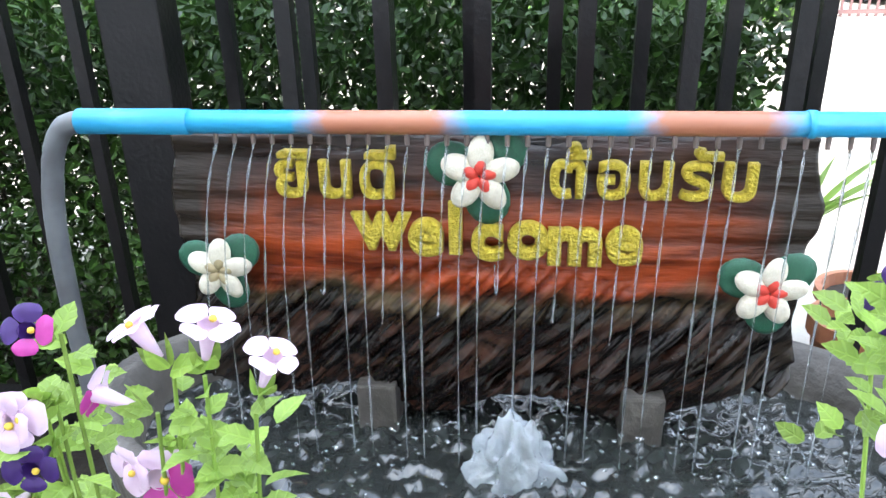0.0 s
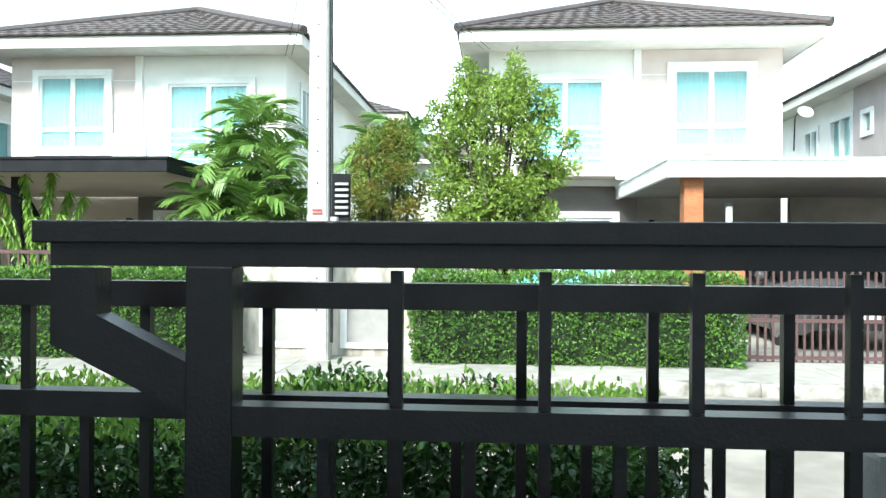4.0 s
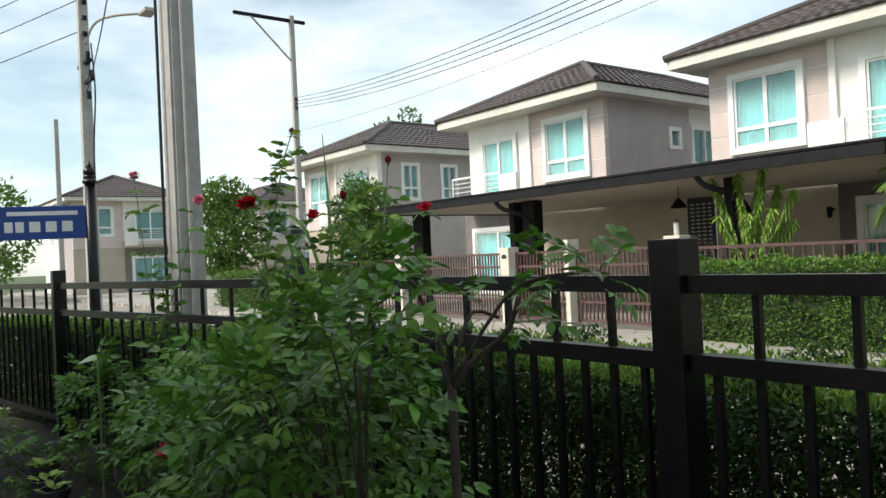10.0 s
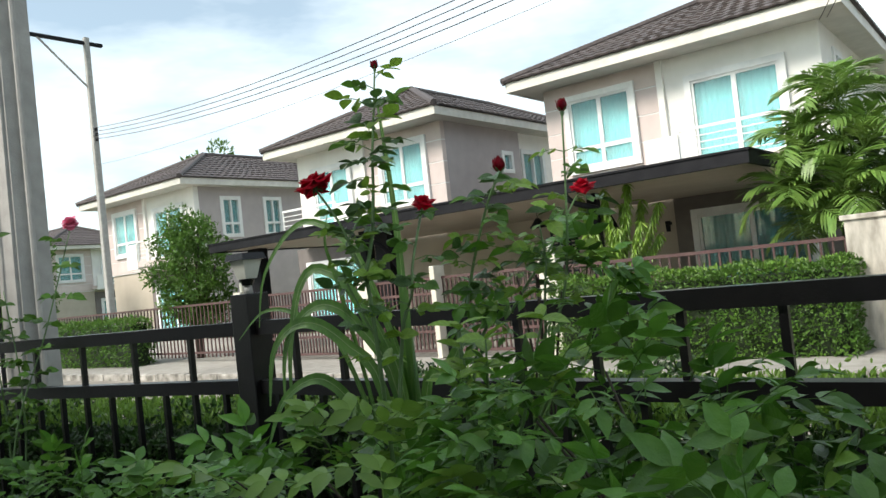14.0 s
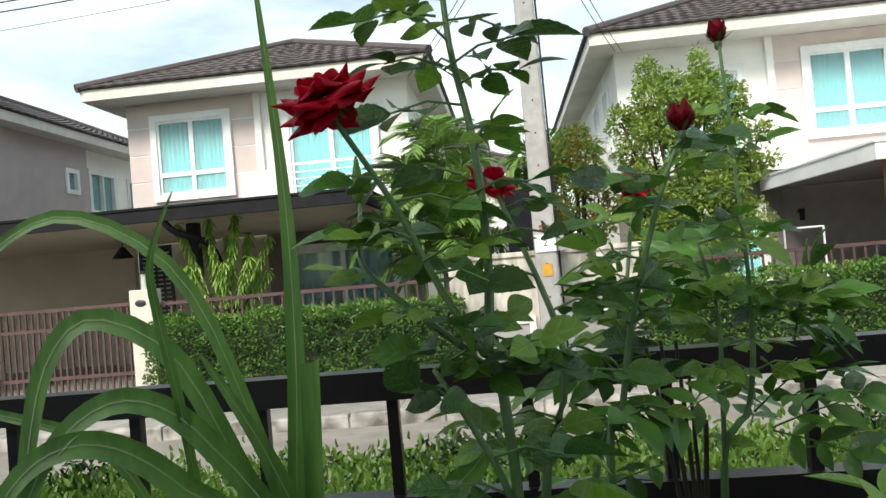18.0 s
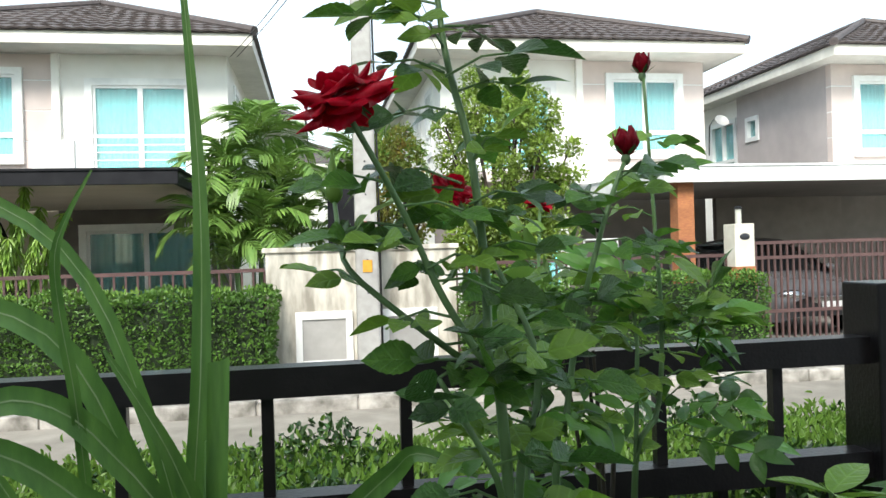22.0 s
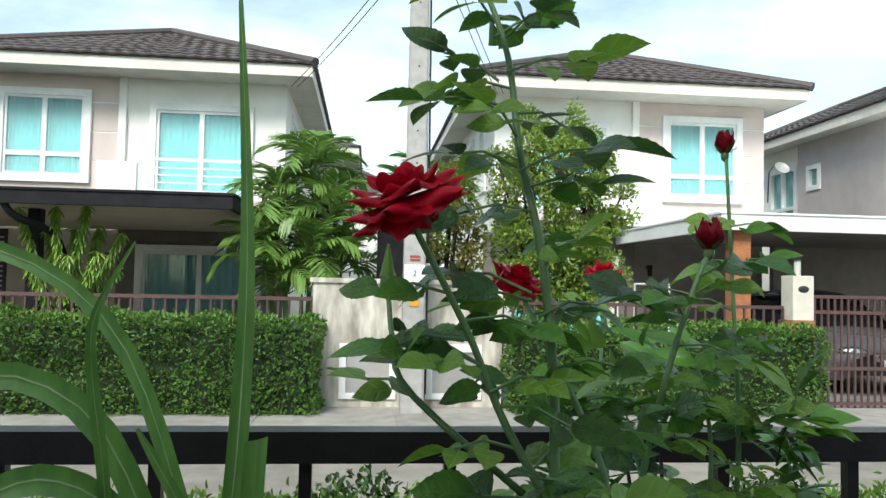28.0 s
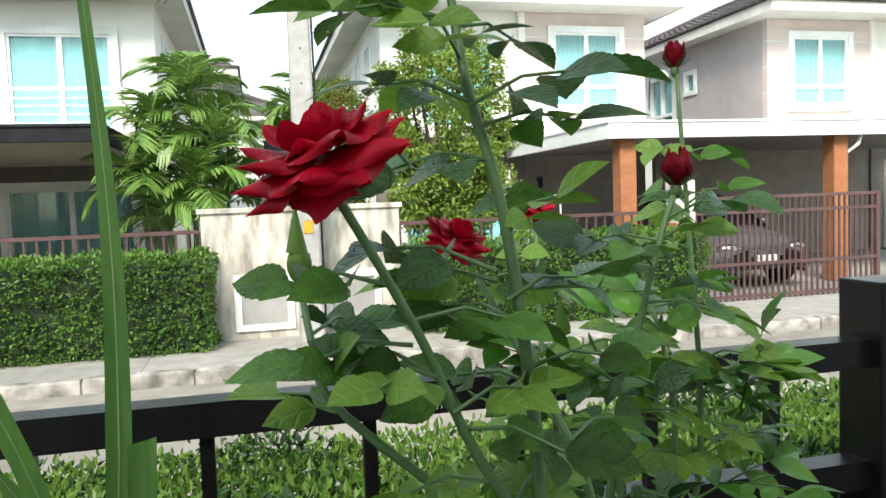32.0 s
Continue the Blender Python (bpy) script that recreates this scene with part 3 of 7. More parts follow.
# ---- wall with bin hatches, and the poles ----
bins = thing("boundary_wall", "stained white boundary wall with bin hatches", "wall")
part("wall_body", holed(bmesh.new(), -0.98, 1.32, -0.02, 1.47, WALL_Y, WALL_Y + 0.45, [(-0.62, 0.0, 0.12, 0.72), (0.42, 1.04, 0.12, 0.72)]), M_STAINED, bins)
part("coping", boxes((-1.02, 1.36, WALL_Y - 0.03, WALL_Y + 0.48, 1.47, 1.53), bevel=0.01), M_STAINED, bins)
M_HATCH = material("dull_aluminium", (0.42, 0.41, 0.39), 0.45, (0.36, 0.35, 0.33), 8, 0.6, metal=0.3)
for x0, x1 in ((-0.62, 0.0), (0.42, 1.04)):
    hatch = part("hatch_frame", holed(bmesh.new(), x0 - 0.03, x1 + 0.03, 0.09, 0.75, WALL_Y - 0.03, WALL_Y + 0.02, [(x0 + 0.05, x1 - 0.05, 0.16, 0.66)]), M_TRIM, bins)
    part("hatch_door", boxes((x0 + 0.05, x1 - 0.05, WALL_Y - 0.005, WALL_Y + 0.015, 0.16, 0.66)), M_HATCH, hatch)


def concrete_pole(x, y, h, w0, w1, label, turn=0.0):
    p = thing("utility_pole", label, "pole", (x, y, 0))
    p.rotation_euler[2] = turn
    bm = bmesh.new()
    bmesh.ops.create_cone(bm, cap_ends=True, segments=4, radius1=w0 * 0.7071, radius2=w1 * 0.7071, depth=h + 0.1, matrix=Matrix.Translation((0, 0, h / 2 - 0.05)) @ Matrix.Rotation(radians(45), 4, "Z"))
    bmesh.ops.bevel(bm, geom=[e for e in bm.edges if abs(e.verts[0].co.z - e.verts[1].co.z) > 1], offset=0.018, segments=2, affect="EDGES")
    part("shaft", bm, M_CONCRETE, p)
    return p


pole_mid = concrete_pole(0.2, 8.98, 8.8, 0.27, 0.17, "square grey concrete utility pole on the footway")
pole_big = concrete_pole(-3.92, 1.62, 9.0, 0.225, 0.175, "thick square concrete pole beside the fence", radians(4))
pole_lamp = concrete_pole(-22.7, 12.2, 10.2, 0.22, 0.16, "slim concrete street lamp pole")
pole_thin = concrete_pole(-32.0, 6.1, 7.6, 0.2, 0.15, "slim concrete pole far along the lane")
pole_far = concrete_pole(-18.35, 4.2, 10.0, 0.3, 0.2, "distant concrete utility pole")

# ---- carports ----
def carport(name_label, x0, x1, y0, y1, z0, z1, mat, posts, soffit):
    c = thing("carport", name_label, "carport")
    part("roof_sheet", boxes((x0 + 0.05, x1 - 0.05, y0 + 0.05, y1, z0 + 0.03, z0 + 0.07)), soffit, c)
    for r in ((x0, x1, y0, y0 + 0.06, z0, z1), (x0, x0 + 0.06, y0 + 0.06, y1, z0, z1), (x1 - 0.06, x1, y0 + 0.06, y1, z0, z1)):
        part("fascia", boxes(r, bevel=0.008), mat, c)
    part("roof_edge", boxes((x0 - 0.02, x1 + 0.02, y0 - 0.02, y1, z1, z1 + 0.03)), mat, c)
    for px, py, w, d, m in posts:
        part("post", boxes((px - w / 2, px + w / 2, py - d / 2, py + d / 2, 0, z0 + 0.02), bevel=0.01), m, c)
    return c


M_BRICK = material("orange_brick_cladding", (0.42, 0.17, 0.06), 0.8, (0.30, 0.11, 0.05), 20, 0.6, 0.4, 40, stretch=(1, 1, 2.5))
carport("long dark flat-roofed carport of two neighbouring houses", -13.5, -2.0, 9.6, 14.9, 2.34, 2.51, M_DARK,
        [(-9.2, 10.6, 0.35, 0.25, M_DARK), (-9.7, 10.6, 0.16, 0.25, M_DARK), (-4.7, 10.6, 0.16, 0.16, M_DARK), (-13.1, 10.6, 0.4, 0.25, M_DARK)], M_BEIGE)
# taupe soffit: the shade under this roof is put into its colour
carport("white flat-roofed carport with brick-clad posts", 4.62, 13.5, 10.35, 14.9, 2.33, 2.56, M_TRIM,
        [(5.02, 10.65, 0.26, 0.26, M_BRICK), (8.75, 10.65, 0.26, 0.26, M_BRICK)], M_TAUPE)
part("back_wall", boxes((-10.93, -7.82, 14.9, 15.05, 0, 2.45)), M_BEIGE, bpy.data.objects["carport"], "beige rendered wall between the houses")
part("back_wall", boxes((7.85, 10.75, 14.7, 14.85, 0, 2.36)), M_DIM, bpy.data.objects["carport.001"], "wall between the houses, brown-grey deepened for carport shade")
# ---- plants ----
M_LEAF_HEDGE = material("hedge_leaf", (0.12, 0.235, 0.03), 0.5, (0.06, 0.14, 0.018), 3.0, 0.6, per_island=0.35, through_light=0.3)
M_LEAF_SHRUB = material("shrub_leaf", (0.11, 0.245, 0.028), 0.34, (0.055, 0.15, 0.018), 18, 0.6, 0.2, 90, per_island=0.4, per_object=0.4, spec=0.42, through_light=0.3)
M_LEAF_YOUNG = material("young_green_leaf", (0.20, 0.34, 0.05), 0.45, (0.14, 0.26, 0.04), 18, 0.6, 0.1, 90, per_island=0.2, per_object=0.12, through_light=0.35)
M_LEAF_BRIGHT = material("bright_green_leaf", (0.25, 0.40, 0.05), 0.4, (0.17, 0.31, 0.035), 40, 0.6, 0.2, 200, per_object=0.15, through_light=0.35, veins=0.006)
M_LEAF_ROSE = material("rose_leaf", (0.125, 0.265, 0.034), 0.42, (0.06, 0.15, 0.022), 60, 0.6, 0.35, 300, per_object=0.5, spec=0.3, through_light=0.36, veins=0.0042)
M_LEAF_PALM = material("palm_leaf", (0.24, 0.37, 0.075), 0.42, (0.11, 0.22, 0.045), 4, 0.6, per_island=0.3, through_light=0.3)
M_LEAF_MANGO = material("mango_leaf", (0.30, 0.45, 0.07), 0.42, (0.18, 0.32, 0.045), 4, 0.6, per_island=0.3, through_light=0.3)
M_LEAF_ORANGE = material("orange_flushed_leaf", (0.34, 0.20, 0.045), 0.5, (0.12, 0.25, 0.035), 3, 0.6, per_island=0.35, through_light=0.3)
M_CANE = material("cane_blade", (0.13, 0.27, 0.05), 0.38, (0.075, 0.175, 0.035), 12, 0.6, 0.15, 220, through_light=0.25, spec=0.6, stretch=(6, 6, 1))
M_RIB = material("pale_midrib", (0.36, 0.46, 0.26), 0.5, (0.20, 0.32, 0.11), 20, 0.6)
M_STEM = material("green_stem", (0.12, 0.215, 0.07), 0.45, (0.085, 0.16, 0.05), 30, 0.6, 0.15, 120)
M_TWIG = material("brown_twig", (0.065, 0.047, 0.032), 0.85, (0.035, 0.026, 0.019), 30, 0.6, 0.4, 90)
M_PETAL = material("dark_red_petal", (0.68, 0.006, 0.028), 0.38, (0.46, 0.003, 0.018), 60, 0.6, 0.2, 300, per_object=0.25, spec=0.14, through_light=0.3)
M_PETAL_DEEP = material("deep_red_bud_petal", (0.30, 0.003, 0.016), 0.45, (0.17, 0.002, 0.010), 60, 0.6, 0.2, 300, per_object=0.25, spec=0.15, through_light=0.2)
M_PINKPETAL = material("pink_petal", (0.85, 0.25, 0.38), 0.5, (0.72, 0.16, 0.28), 40, 0.6, 0.1, 200, through_light=0.2)
M_DROP = glass("raindrop_water", (1.0, 1.0, 1.0), 0.02, 1.0)
M_SEPAL = material("rose_sepal", (0.10, 0.17, 0.06), 0.55, (0.07, 0.13, 0.05), 60, 0.6)
# M_CORE paints the darkness deep inside a hedge
M_CORE = material("deep_hedge_painted_shade", (0.018, 0.035, 0.008), 0.9, (0.010, 0.02, 0.005), 25, 0.6, 0.6, 40)
M_LEAF_TREE = material("olive_green_tree_leaf", (0.27, 0.37, 0.055), 0.45, (0.16, 0.25, 0.035), 4, 0.6, per_island=0.35, through_light=0.3)
# hedge leaf darkened in colour to carry the shade on the near hedges
M_LEAF_NEAR = material("glossy_shade_darkened_leaf", (0.042, 0.10, 0.015), 0.38, (0.022, 0.06, 0.010), 3.0, 0.6, per_island=0.45, spec=0.45, through_light=0.12)
rng = np.random.default_rng(7)


def unit(v):
    return v / np.maximum(np.linalg.norm(v, axis=-1, keepdims=True), 1e-9)


def leaf_cloud(name, at, way, face, length, ratio, mat, parent, kind="stuff", label=""):
    """Many folded oval leaves in one mesh: bases, pointing ways, facing normals, lengths."""
    way = unit(way)
    side = unit(np.cross(way, face))
    up = np.cross(side, way)
    L = length[:, None]
    w = L * ratio
    fold = 0.22 * w
    p = [at, at + way * L * 0.3 + side * w * 0.42 + up * fold, at + way * L * 0.68 + side * w * 0.38 + up * fold * 0.8 - up * L * 0.03,
         at + way * L - up * L * 0.1, at + way * L * 0.68 - side * w * 0.38 + up * fold * 0.8 - up * L * 0.03, at + way * L * 0.3 - side * w * 0.42 + up * fold]
    verts = np.stack(p, 1).reshape(-1, 3)
    base = np.arange(len(at))[:, None] * 6
    faces = np.concatenate([base + np.array([[0, 1, 2, 3]]), base + np.array([[0, 3, 4, 5]])], 1).reshape(-1, 4)
    ob = raw(name, verts.tolist(), faces.tolist(), mat, parent, label)
    if kind:
        ob["kind"] = kind
    return ob


def hedge(label, x0, x1, y0, y1, z1, n, size, core=True, thin=False, leaf=None, turn=0.0):
    h = thing("hedge", label, "hedge", ((x0 + x1) / 2, (y0 + y1) / 2, 0))
    h.rotation_euler[2] = turn
    cx, cy = (x0 + x1) / 2, (y0 + y1) / 2
    hx, hy = (x1 - x0) / 2, (y1 - y0) / 2
    area = np.array([hx * 2 * z1, hx * 2 * z1, hx * 4 * hy, hy * 2 * z1, hy * 2 * z1])
    pick = rng.choice(5, n, p=area / area.sum())
    u, v = rng.uniform(-1, 1, n), rng.uniform(0, 1, n)
    if thin:
        v = np.where(pick == 2, v, 1 - (1 - v) ** 1.0)
    at = np.zeros((n, 3))
    nor = np.zeros((n, 3))
    for k, (ax, sg) in enumerate((("y", -1), ("y", 1), ("z", 1), ("x", -1), ("x", 1))):
        m = pick == k
        if ax == "y":
            at[m] = np.stack([u[m] * hx, np.full(m.sum(), sg * hy), v[m] * z1], 1)
            nor[m] = (0, sg, 0.35)
        elif ax == "z":
            at[m] = np.stack([u[m] * hx, (v[m] * 2 - 1) * hy, np.full(m.sum(), z1)], 1)
            nor[m] = (0, 0, 1)
        else:
            at[m] = np.stack([np.full(m.sum(), sg * hx), u[m] * hy, v[m] * z1], 1)
            nor[m] = (sg, 0, 0.35)
    wob = 0.035 * np.sin(at[:, 0] * 5.1 + cx) + 0.03 * np.sin(at[:, 0] * 11.3 + at[:, 2] * 7) + 0.025 * np.sin(at[:, 2] * 13 + at[:, 1] * 9)
    deep = np.abs(rng.normal(0, 0.05 if not thin else 0.16, n))
    at += unit(nor) * (wob - deep + 0.02)[:, None]
    at[:, 2] = np.maximum(at[:, 2], 0.02)
    way = unit(nor * 0.9 + rng.normal(0, 0.75, (n, 3)))
    face = unit(nor + rng.normal(0, 0.6, (n, 3)) + (0, 0, 0.5))
    length = size * rng.uniform(0.6, 1.25, n)
    leaf_cloud("foliage", at, way, face, length, 0.58, leaf or M_LEAF_HEDGE, h)
    # the extra pale shoots of thin hedges also paint their skylit top
    m = int(n * (0.11 if thin else 0.02))
    lift = np.abs(rng.normal(0.0, 0.022, m))
    if thin:
        lift += 0.05 * (rng.random(m) < 0.12) * rng.random(m)
    tall = np.stack([rng.uniform(-hx, hx, m), rng.uniform(-hy, hy, m), z1 + lift], 1)
    leaf_cloud("shoot_growth", tall, unit(rng.normal(0, 0.5, (m, 3)) + (0, 0, 1)), unit(rng.normal(0, 1, (m, 3))), size * rng.uniform(0.7, 1.2, m), 0.5, M_LEAF_YOUNG, h)
    # added dark block: closes see-through gaps and stands in for inner shade
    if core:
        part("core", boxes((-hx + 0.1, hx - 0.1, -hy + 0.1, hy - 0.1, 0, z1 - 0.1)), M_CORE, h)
    verts, faces = [], []
    for _ in range(int((x1 - x0) * (16 if thin else 6))):
        b = Vector((rng.uniform(-hx, hx), rng.uniform(-hy * 0.4, hy * 0.4), 0))
        pts = [b, b + Vector((rng.normal(0, 0.05), rng.normal(0, 0.04), z1 * 0.4)), b + Vector((rng.normal(0, 0.12), rng.normal(0, 0.09), z1 * 0.9))]
        v, f = tube(pts, (0.008, 0.006, 0.003), 5)
        o = len(verts)
        verts += v
        faces += [tuple(i + o for i in q) for q in f]
    tw = raw("twig_growth", verts, faces, M_TWIG, h)
    tw["kind"] = "stuff"
    return h


# M_LEAF_NEAR puts the shade of these two hedges' sides into the leaf colour
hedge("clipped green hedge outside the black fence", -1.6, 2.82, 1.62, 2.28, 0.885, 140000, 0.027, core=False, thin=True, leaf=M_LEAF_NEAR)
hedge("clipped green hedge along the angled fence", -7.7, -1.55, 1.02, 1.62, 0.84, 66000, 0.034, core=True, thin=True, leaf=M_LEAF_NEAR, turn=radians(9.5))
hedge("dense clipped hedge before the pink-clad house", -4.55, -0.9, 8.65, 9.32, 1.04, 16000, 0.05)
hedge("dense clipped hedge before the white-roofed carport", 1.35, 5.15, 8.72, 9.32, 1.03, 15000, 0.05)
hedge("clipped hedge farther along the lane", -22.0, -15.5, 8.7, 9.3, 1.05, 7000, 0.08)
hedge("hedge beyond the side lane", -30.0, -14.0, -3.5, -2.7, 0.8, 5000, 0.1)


# one leaf blade, finely made
def leaf_mesh(name, length, width, mat, fold=0.25, droop=0.12, notch=0.0, seg=7):
    verts, faces = [], []
    for i in range(seg + 1):
        t = i / seg
        w = width / 2 * (math.sin(math.pi * min(1, t * 1.02) ** 0.8) ** 0.85 if 0 < t < 1 else 0.02)
        w *= 1 + notch * (0.5 if i % 2 else -0.5)
        z = -droop * length * t * t
        verts += [(-w, length * t, z + w * fold), (0, length * t, z), (w, length * t, z + w * fold)]
    for i in range(seg):
        a = 3 * i
        faces += [(a, a + 1, a + 4, a + 3), (a + 1, a + 2, a + 5, a + 4)]
    me = bpy.data.meshes.new(name)
    me.from_pydata(verts, [], faces)
    me.materials.append(mat)
    me.polygons.foreach_set("use_smooth", [True] * len(me.polygons))
    return me


def put(mesh, name, parent, at, way, up=(0, 0, 1), size=1.0):
    """A leaf or petal as an object of its own: its y axis along way, its z axis near up."""
    y = Vector(way).normalized()
    x = y.cross(Vector(up))
    if x.length < 0.05:
        x = y.cross(Vector((1, 0.2, 0)))
    x.normalize()
    z = x.cross(y)
    ob = new(name, mesh)
    ob.parent = parent
    ob.matrix_basis = Matrix.Translation(Vector(at)) @ Matrix((x, y, z)).transposed().to_4x4() @ Matrix.Scale(size, 4)
    return ob


M_LEAF_DEEP = material("dark_glossy_rose_leaf", (0.075, 0.165, 0.035), 0.32, (0.045, 0.11, 0.025), 60, 0.6, 0.35, 300, per_object=0.4, spec=0.45, through_light=0.24, veins=0.0042)
DEEP_LEAVES = [leaf_mesh("deep_leaflet", 0.036, 0.0245, M_LEAF_DEEP, f, d, 0.08, 17) for f, d in ((0.3, 0.1), (0.15, 0.3), (0.5, 0.05))]
DROPS = []
ROSE_LEAVES = [leaf_mesh("rose_leaflet", 0.036, 0.0245, M_LEAF_ROSE, f, d, 0.08, 17) for f, d in ((0.3, 0.1), (0.15, 0.25), (0.45, 0.02))]
YOUNG_LEAVES = [leaf_mesh("young_leaflet", 0.036, 0.0235, M_LEAF_BRIGHT, f, d, 0.06, 17) for f, d in ((0.3, 0.1), (0.15, 0.25))]


def smooth_line(points, n):
    """Points along a smooth curve through the given ones."""
    p = [Vector(q) for q in points]
    out = []
    for i in range(n):
        s = i / (n - 1) * (len(p) - 1)
        k = min(int(s), len(p) - 2)
        f = s - k
        a, b, c, d = p[max(k - 1, 0)], p[k], p[k + 1], p[min(k + 2, len(p) - 1)]
        out.append(0.5 * (2 * b + (c - a) * f + (2 * a - 5 * b + 4 * c - d) * f * f + (3 * b - a - 3 * c + d) * f ** 3))
    return out


def compound_leaf(bush, at, way, leaves, size=1.0, pairs=2):
    """A rose leaf: a thin stalk with paired leaflets and one at its end."""
    at, way = Vector(at), Vector(way).normalized()
    pick = rng.random()
    if leaves is ROSE_LEAVES:
        leaves = YOUNG_LEAVES if pick < 0.40 else DEEP_LEAVES if pick < 0.60 else leaves
    made = []
    side = way.cross(Vector((0, 0, 1)))
    side = side.normalized() if side.length > 0.05 else Vector((1, 0, 0))
    tip = at + way * 0.052 * size + Vector((0, 0, -0.012 * size))
    mid = (at + tip) / 2 + Vector((0, 0, 0.006))
    v, f = tube([at, mid, tip], (0.0012, 0.001, 0.0008), 5)
    stalk = raw("leaf_stalk", v, f, M_STEM, bush)
    for k in range(pairs):
        p = at.lerp(tip, 0.42 + 0.42 * k)
        for s in (-1, 1):
            d = way * 0.45 + side * s + Vector((rng.normal(0, 0.1), rng.normal(0, 0.1), rng.normal(-0.15, 0.2)))
            made += [put(leaves[rng.integers(len(leaves))], "leaflet", bush, p, d, (rng.normal(0, 0.5), rng.normal(-0.45, 0.5), 0.8), size * rng.uniform(0.7, 0.95))]
    made += [put(leaves[rng.integers(len(leaves))], "leaflet", bush, tip, way + Vector((0, 0, rng.normal(-0.3, 0.25))), (rng.normal(0, 0.5), rng.normal(-0.45, 0.5), 0.8), size * rng.uniform(0.9, 1.15))]
    for ob in made:
        for i in rng.integers(0, len(ob.data.vertices), int(rng.integers(0, 7))):
            DROPS.append((bush, ob.matrix_basis @ (ob.data.vertices[int(i)].co * 0.9), ob.matrix_basis.col[2].xyz.normalized()))


def dew_on(bush):
    """Small rain drops lying on the leaves of a bush, as one mesh."""
    verts, faces = [], []
    for owner, c, up in DROPS:
        if owner != bush:
            continue
        r, o = rng.uniform(0.0004, 0.0011), len(verts)
        a = up.orthogonal().normalized() * r
        b = up.cross(a).normalized() * r
        verts += [c + a, c + b, c - a, c - b, c + up * r * 1.1, c + (a + b) * 0.7, c + (b - a) * 0.7, c - (a + b) * 0.7, c + (a - b) * 0.7]
        faces += [(o + p, o + q, o + 4) for p, q in ((0, 5), (5, 1), (1, 6), (6, 2), (2, 7), (7, 3), (3, 8), (8, 0))]
    raw("dew", verts, faces, M_DROP, bush, smooth=True)["kind"] = "stuff"


def stem(bush, points, r0, r1, name="stem", leafy=(), leaves=ROSE_LEAVES, size=1.0, n=14, pairs=2):
    """A tapering stem with compound leaves spiralling up it at the fractions given by leafy = (from, to, count)."""
    line = smooth_line(points, n)
    v, f = tube(line, [0.72 * (r0 + (r1 - r0) * i / (n - 1)) for i in range(n)], 8)
    raw(name, v, f, M_STEM, bush, smooth=True)
    if leafy:
        a, b, count = leafy
        count = int(count * 0.95 + 0.5)
        turn = rng.uniform(0, 6.28)
        for k in range(count):
            s = a + (b - a) * k / max(1, count - 1)
            p = line[min(n - 1, int(s * (n - 1)))]
            ang = turn + k * 2.4
            compound_leaf(bush, p, (math.cos(ang), max(-0.45, math.sin(ang)), rng.uniform(0.05, 0.6)), leaves, size * rng.uniform(0.8, 1.1), pairs)
    return line


def petal_mesh(name, length, width, cup, roll, point, curl=0.0, mat=M_PETAL):
    """A petal: y outwards, cupped, its tip rolled back, its sides curling back ever more towards a point."""
    verts, faces, nu, nv = [], [], 12, 12
    for i in range(nv + 1):
        t = i / nv
        w = width / 2 * (math.sin(math.pi * (0.12 + 0.66 * t)) ** 0.8) * (1 - point * max(0.0, t - 0.5) ** 1.4 * 2.0)
        th = 0.05 + curl * max(0.0, t - 0.15) ** 1.2
        for j in range(nu + 1):
            s = j / nu * 2 - 1
            x = w * math.sin(s * th) / th
            y = length * t * (1 - 0.10 * s * s * (t > 0.6)) + point * length * 0.16 * max(0, t - 0.6) * (1 - s * s) * 2.5
            z = -w * (1 - math.cos(s * th)) / th
            z += -cup * length * math.sin(math.pi * t * 0.9) * (1 - s * s * 0.6) + roll * length * max(0.0, t - 0.5) ** 2 * 1.6
            z += 0.014 * length * math.sin(5 * s + 4 * t)
            verts.append((x, y, z))
    for i in range(nv):
        for j in range(nu):
            a = i * (nu + 1) + j
            faces.append((a, a + 1, a + nu + 2, a + nu + 1))
    me = bpy.data.meshes.new(name)
    me.from_pydata(verts, [], faces)
    me.materials.append(mat)
    me.polygons.foreach_set("use_smooth", [True] * len(me.polygons))
    return me


P_OUT = [petal_mesh("rose_petal", 0.050, 0.060, 0.10, -0.40, 0.95, 2.5), petal_mesh("rose_petal", 0.047, 0.058, 0.08, -0.6, 0.85, 2.2)]
P_MID = [petal_mesh("rose_petal", 0.044, 0.054, 0.16, -0.45, 0.8, 1.9), petal_mesh("rose_petal", 0.042, 0.052, 0.18, -0.6, 0.7, 1.6)]
P_IN = [petal_mesh("rose_petal", 0.036, 0.042, 0.26, -0.4, 0.4, 0.7), petal_mesh("rose_petal", 0.030, 0.036, 0.34, -0.25, 0.2, 0.4)]
P_BUD = [petal_mesh("bud_petal", 0.038, 0.030, 0.20, 0.1, 0.6, 0.5, M_PETAL_DEEP), petal_mesh("bud_petal", 0.036, 0.030, 0.22, -0.35, 0.6, 0.9, M_PETAL_DEEP)]
SEPAL = leaf_mesh("sepal", 0.034, 0.009, M_SEPAL, 0.4, -0.15)


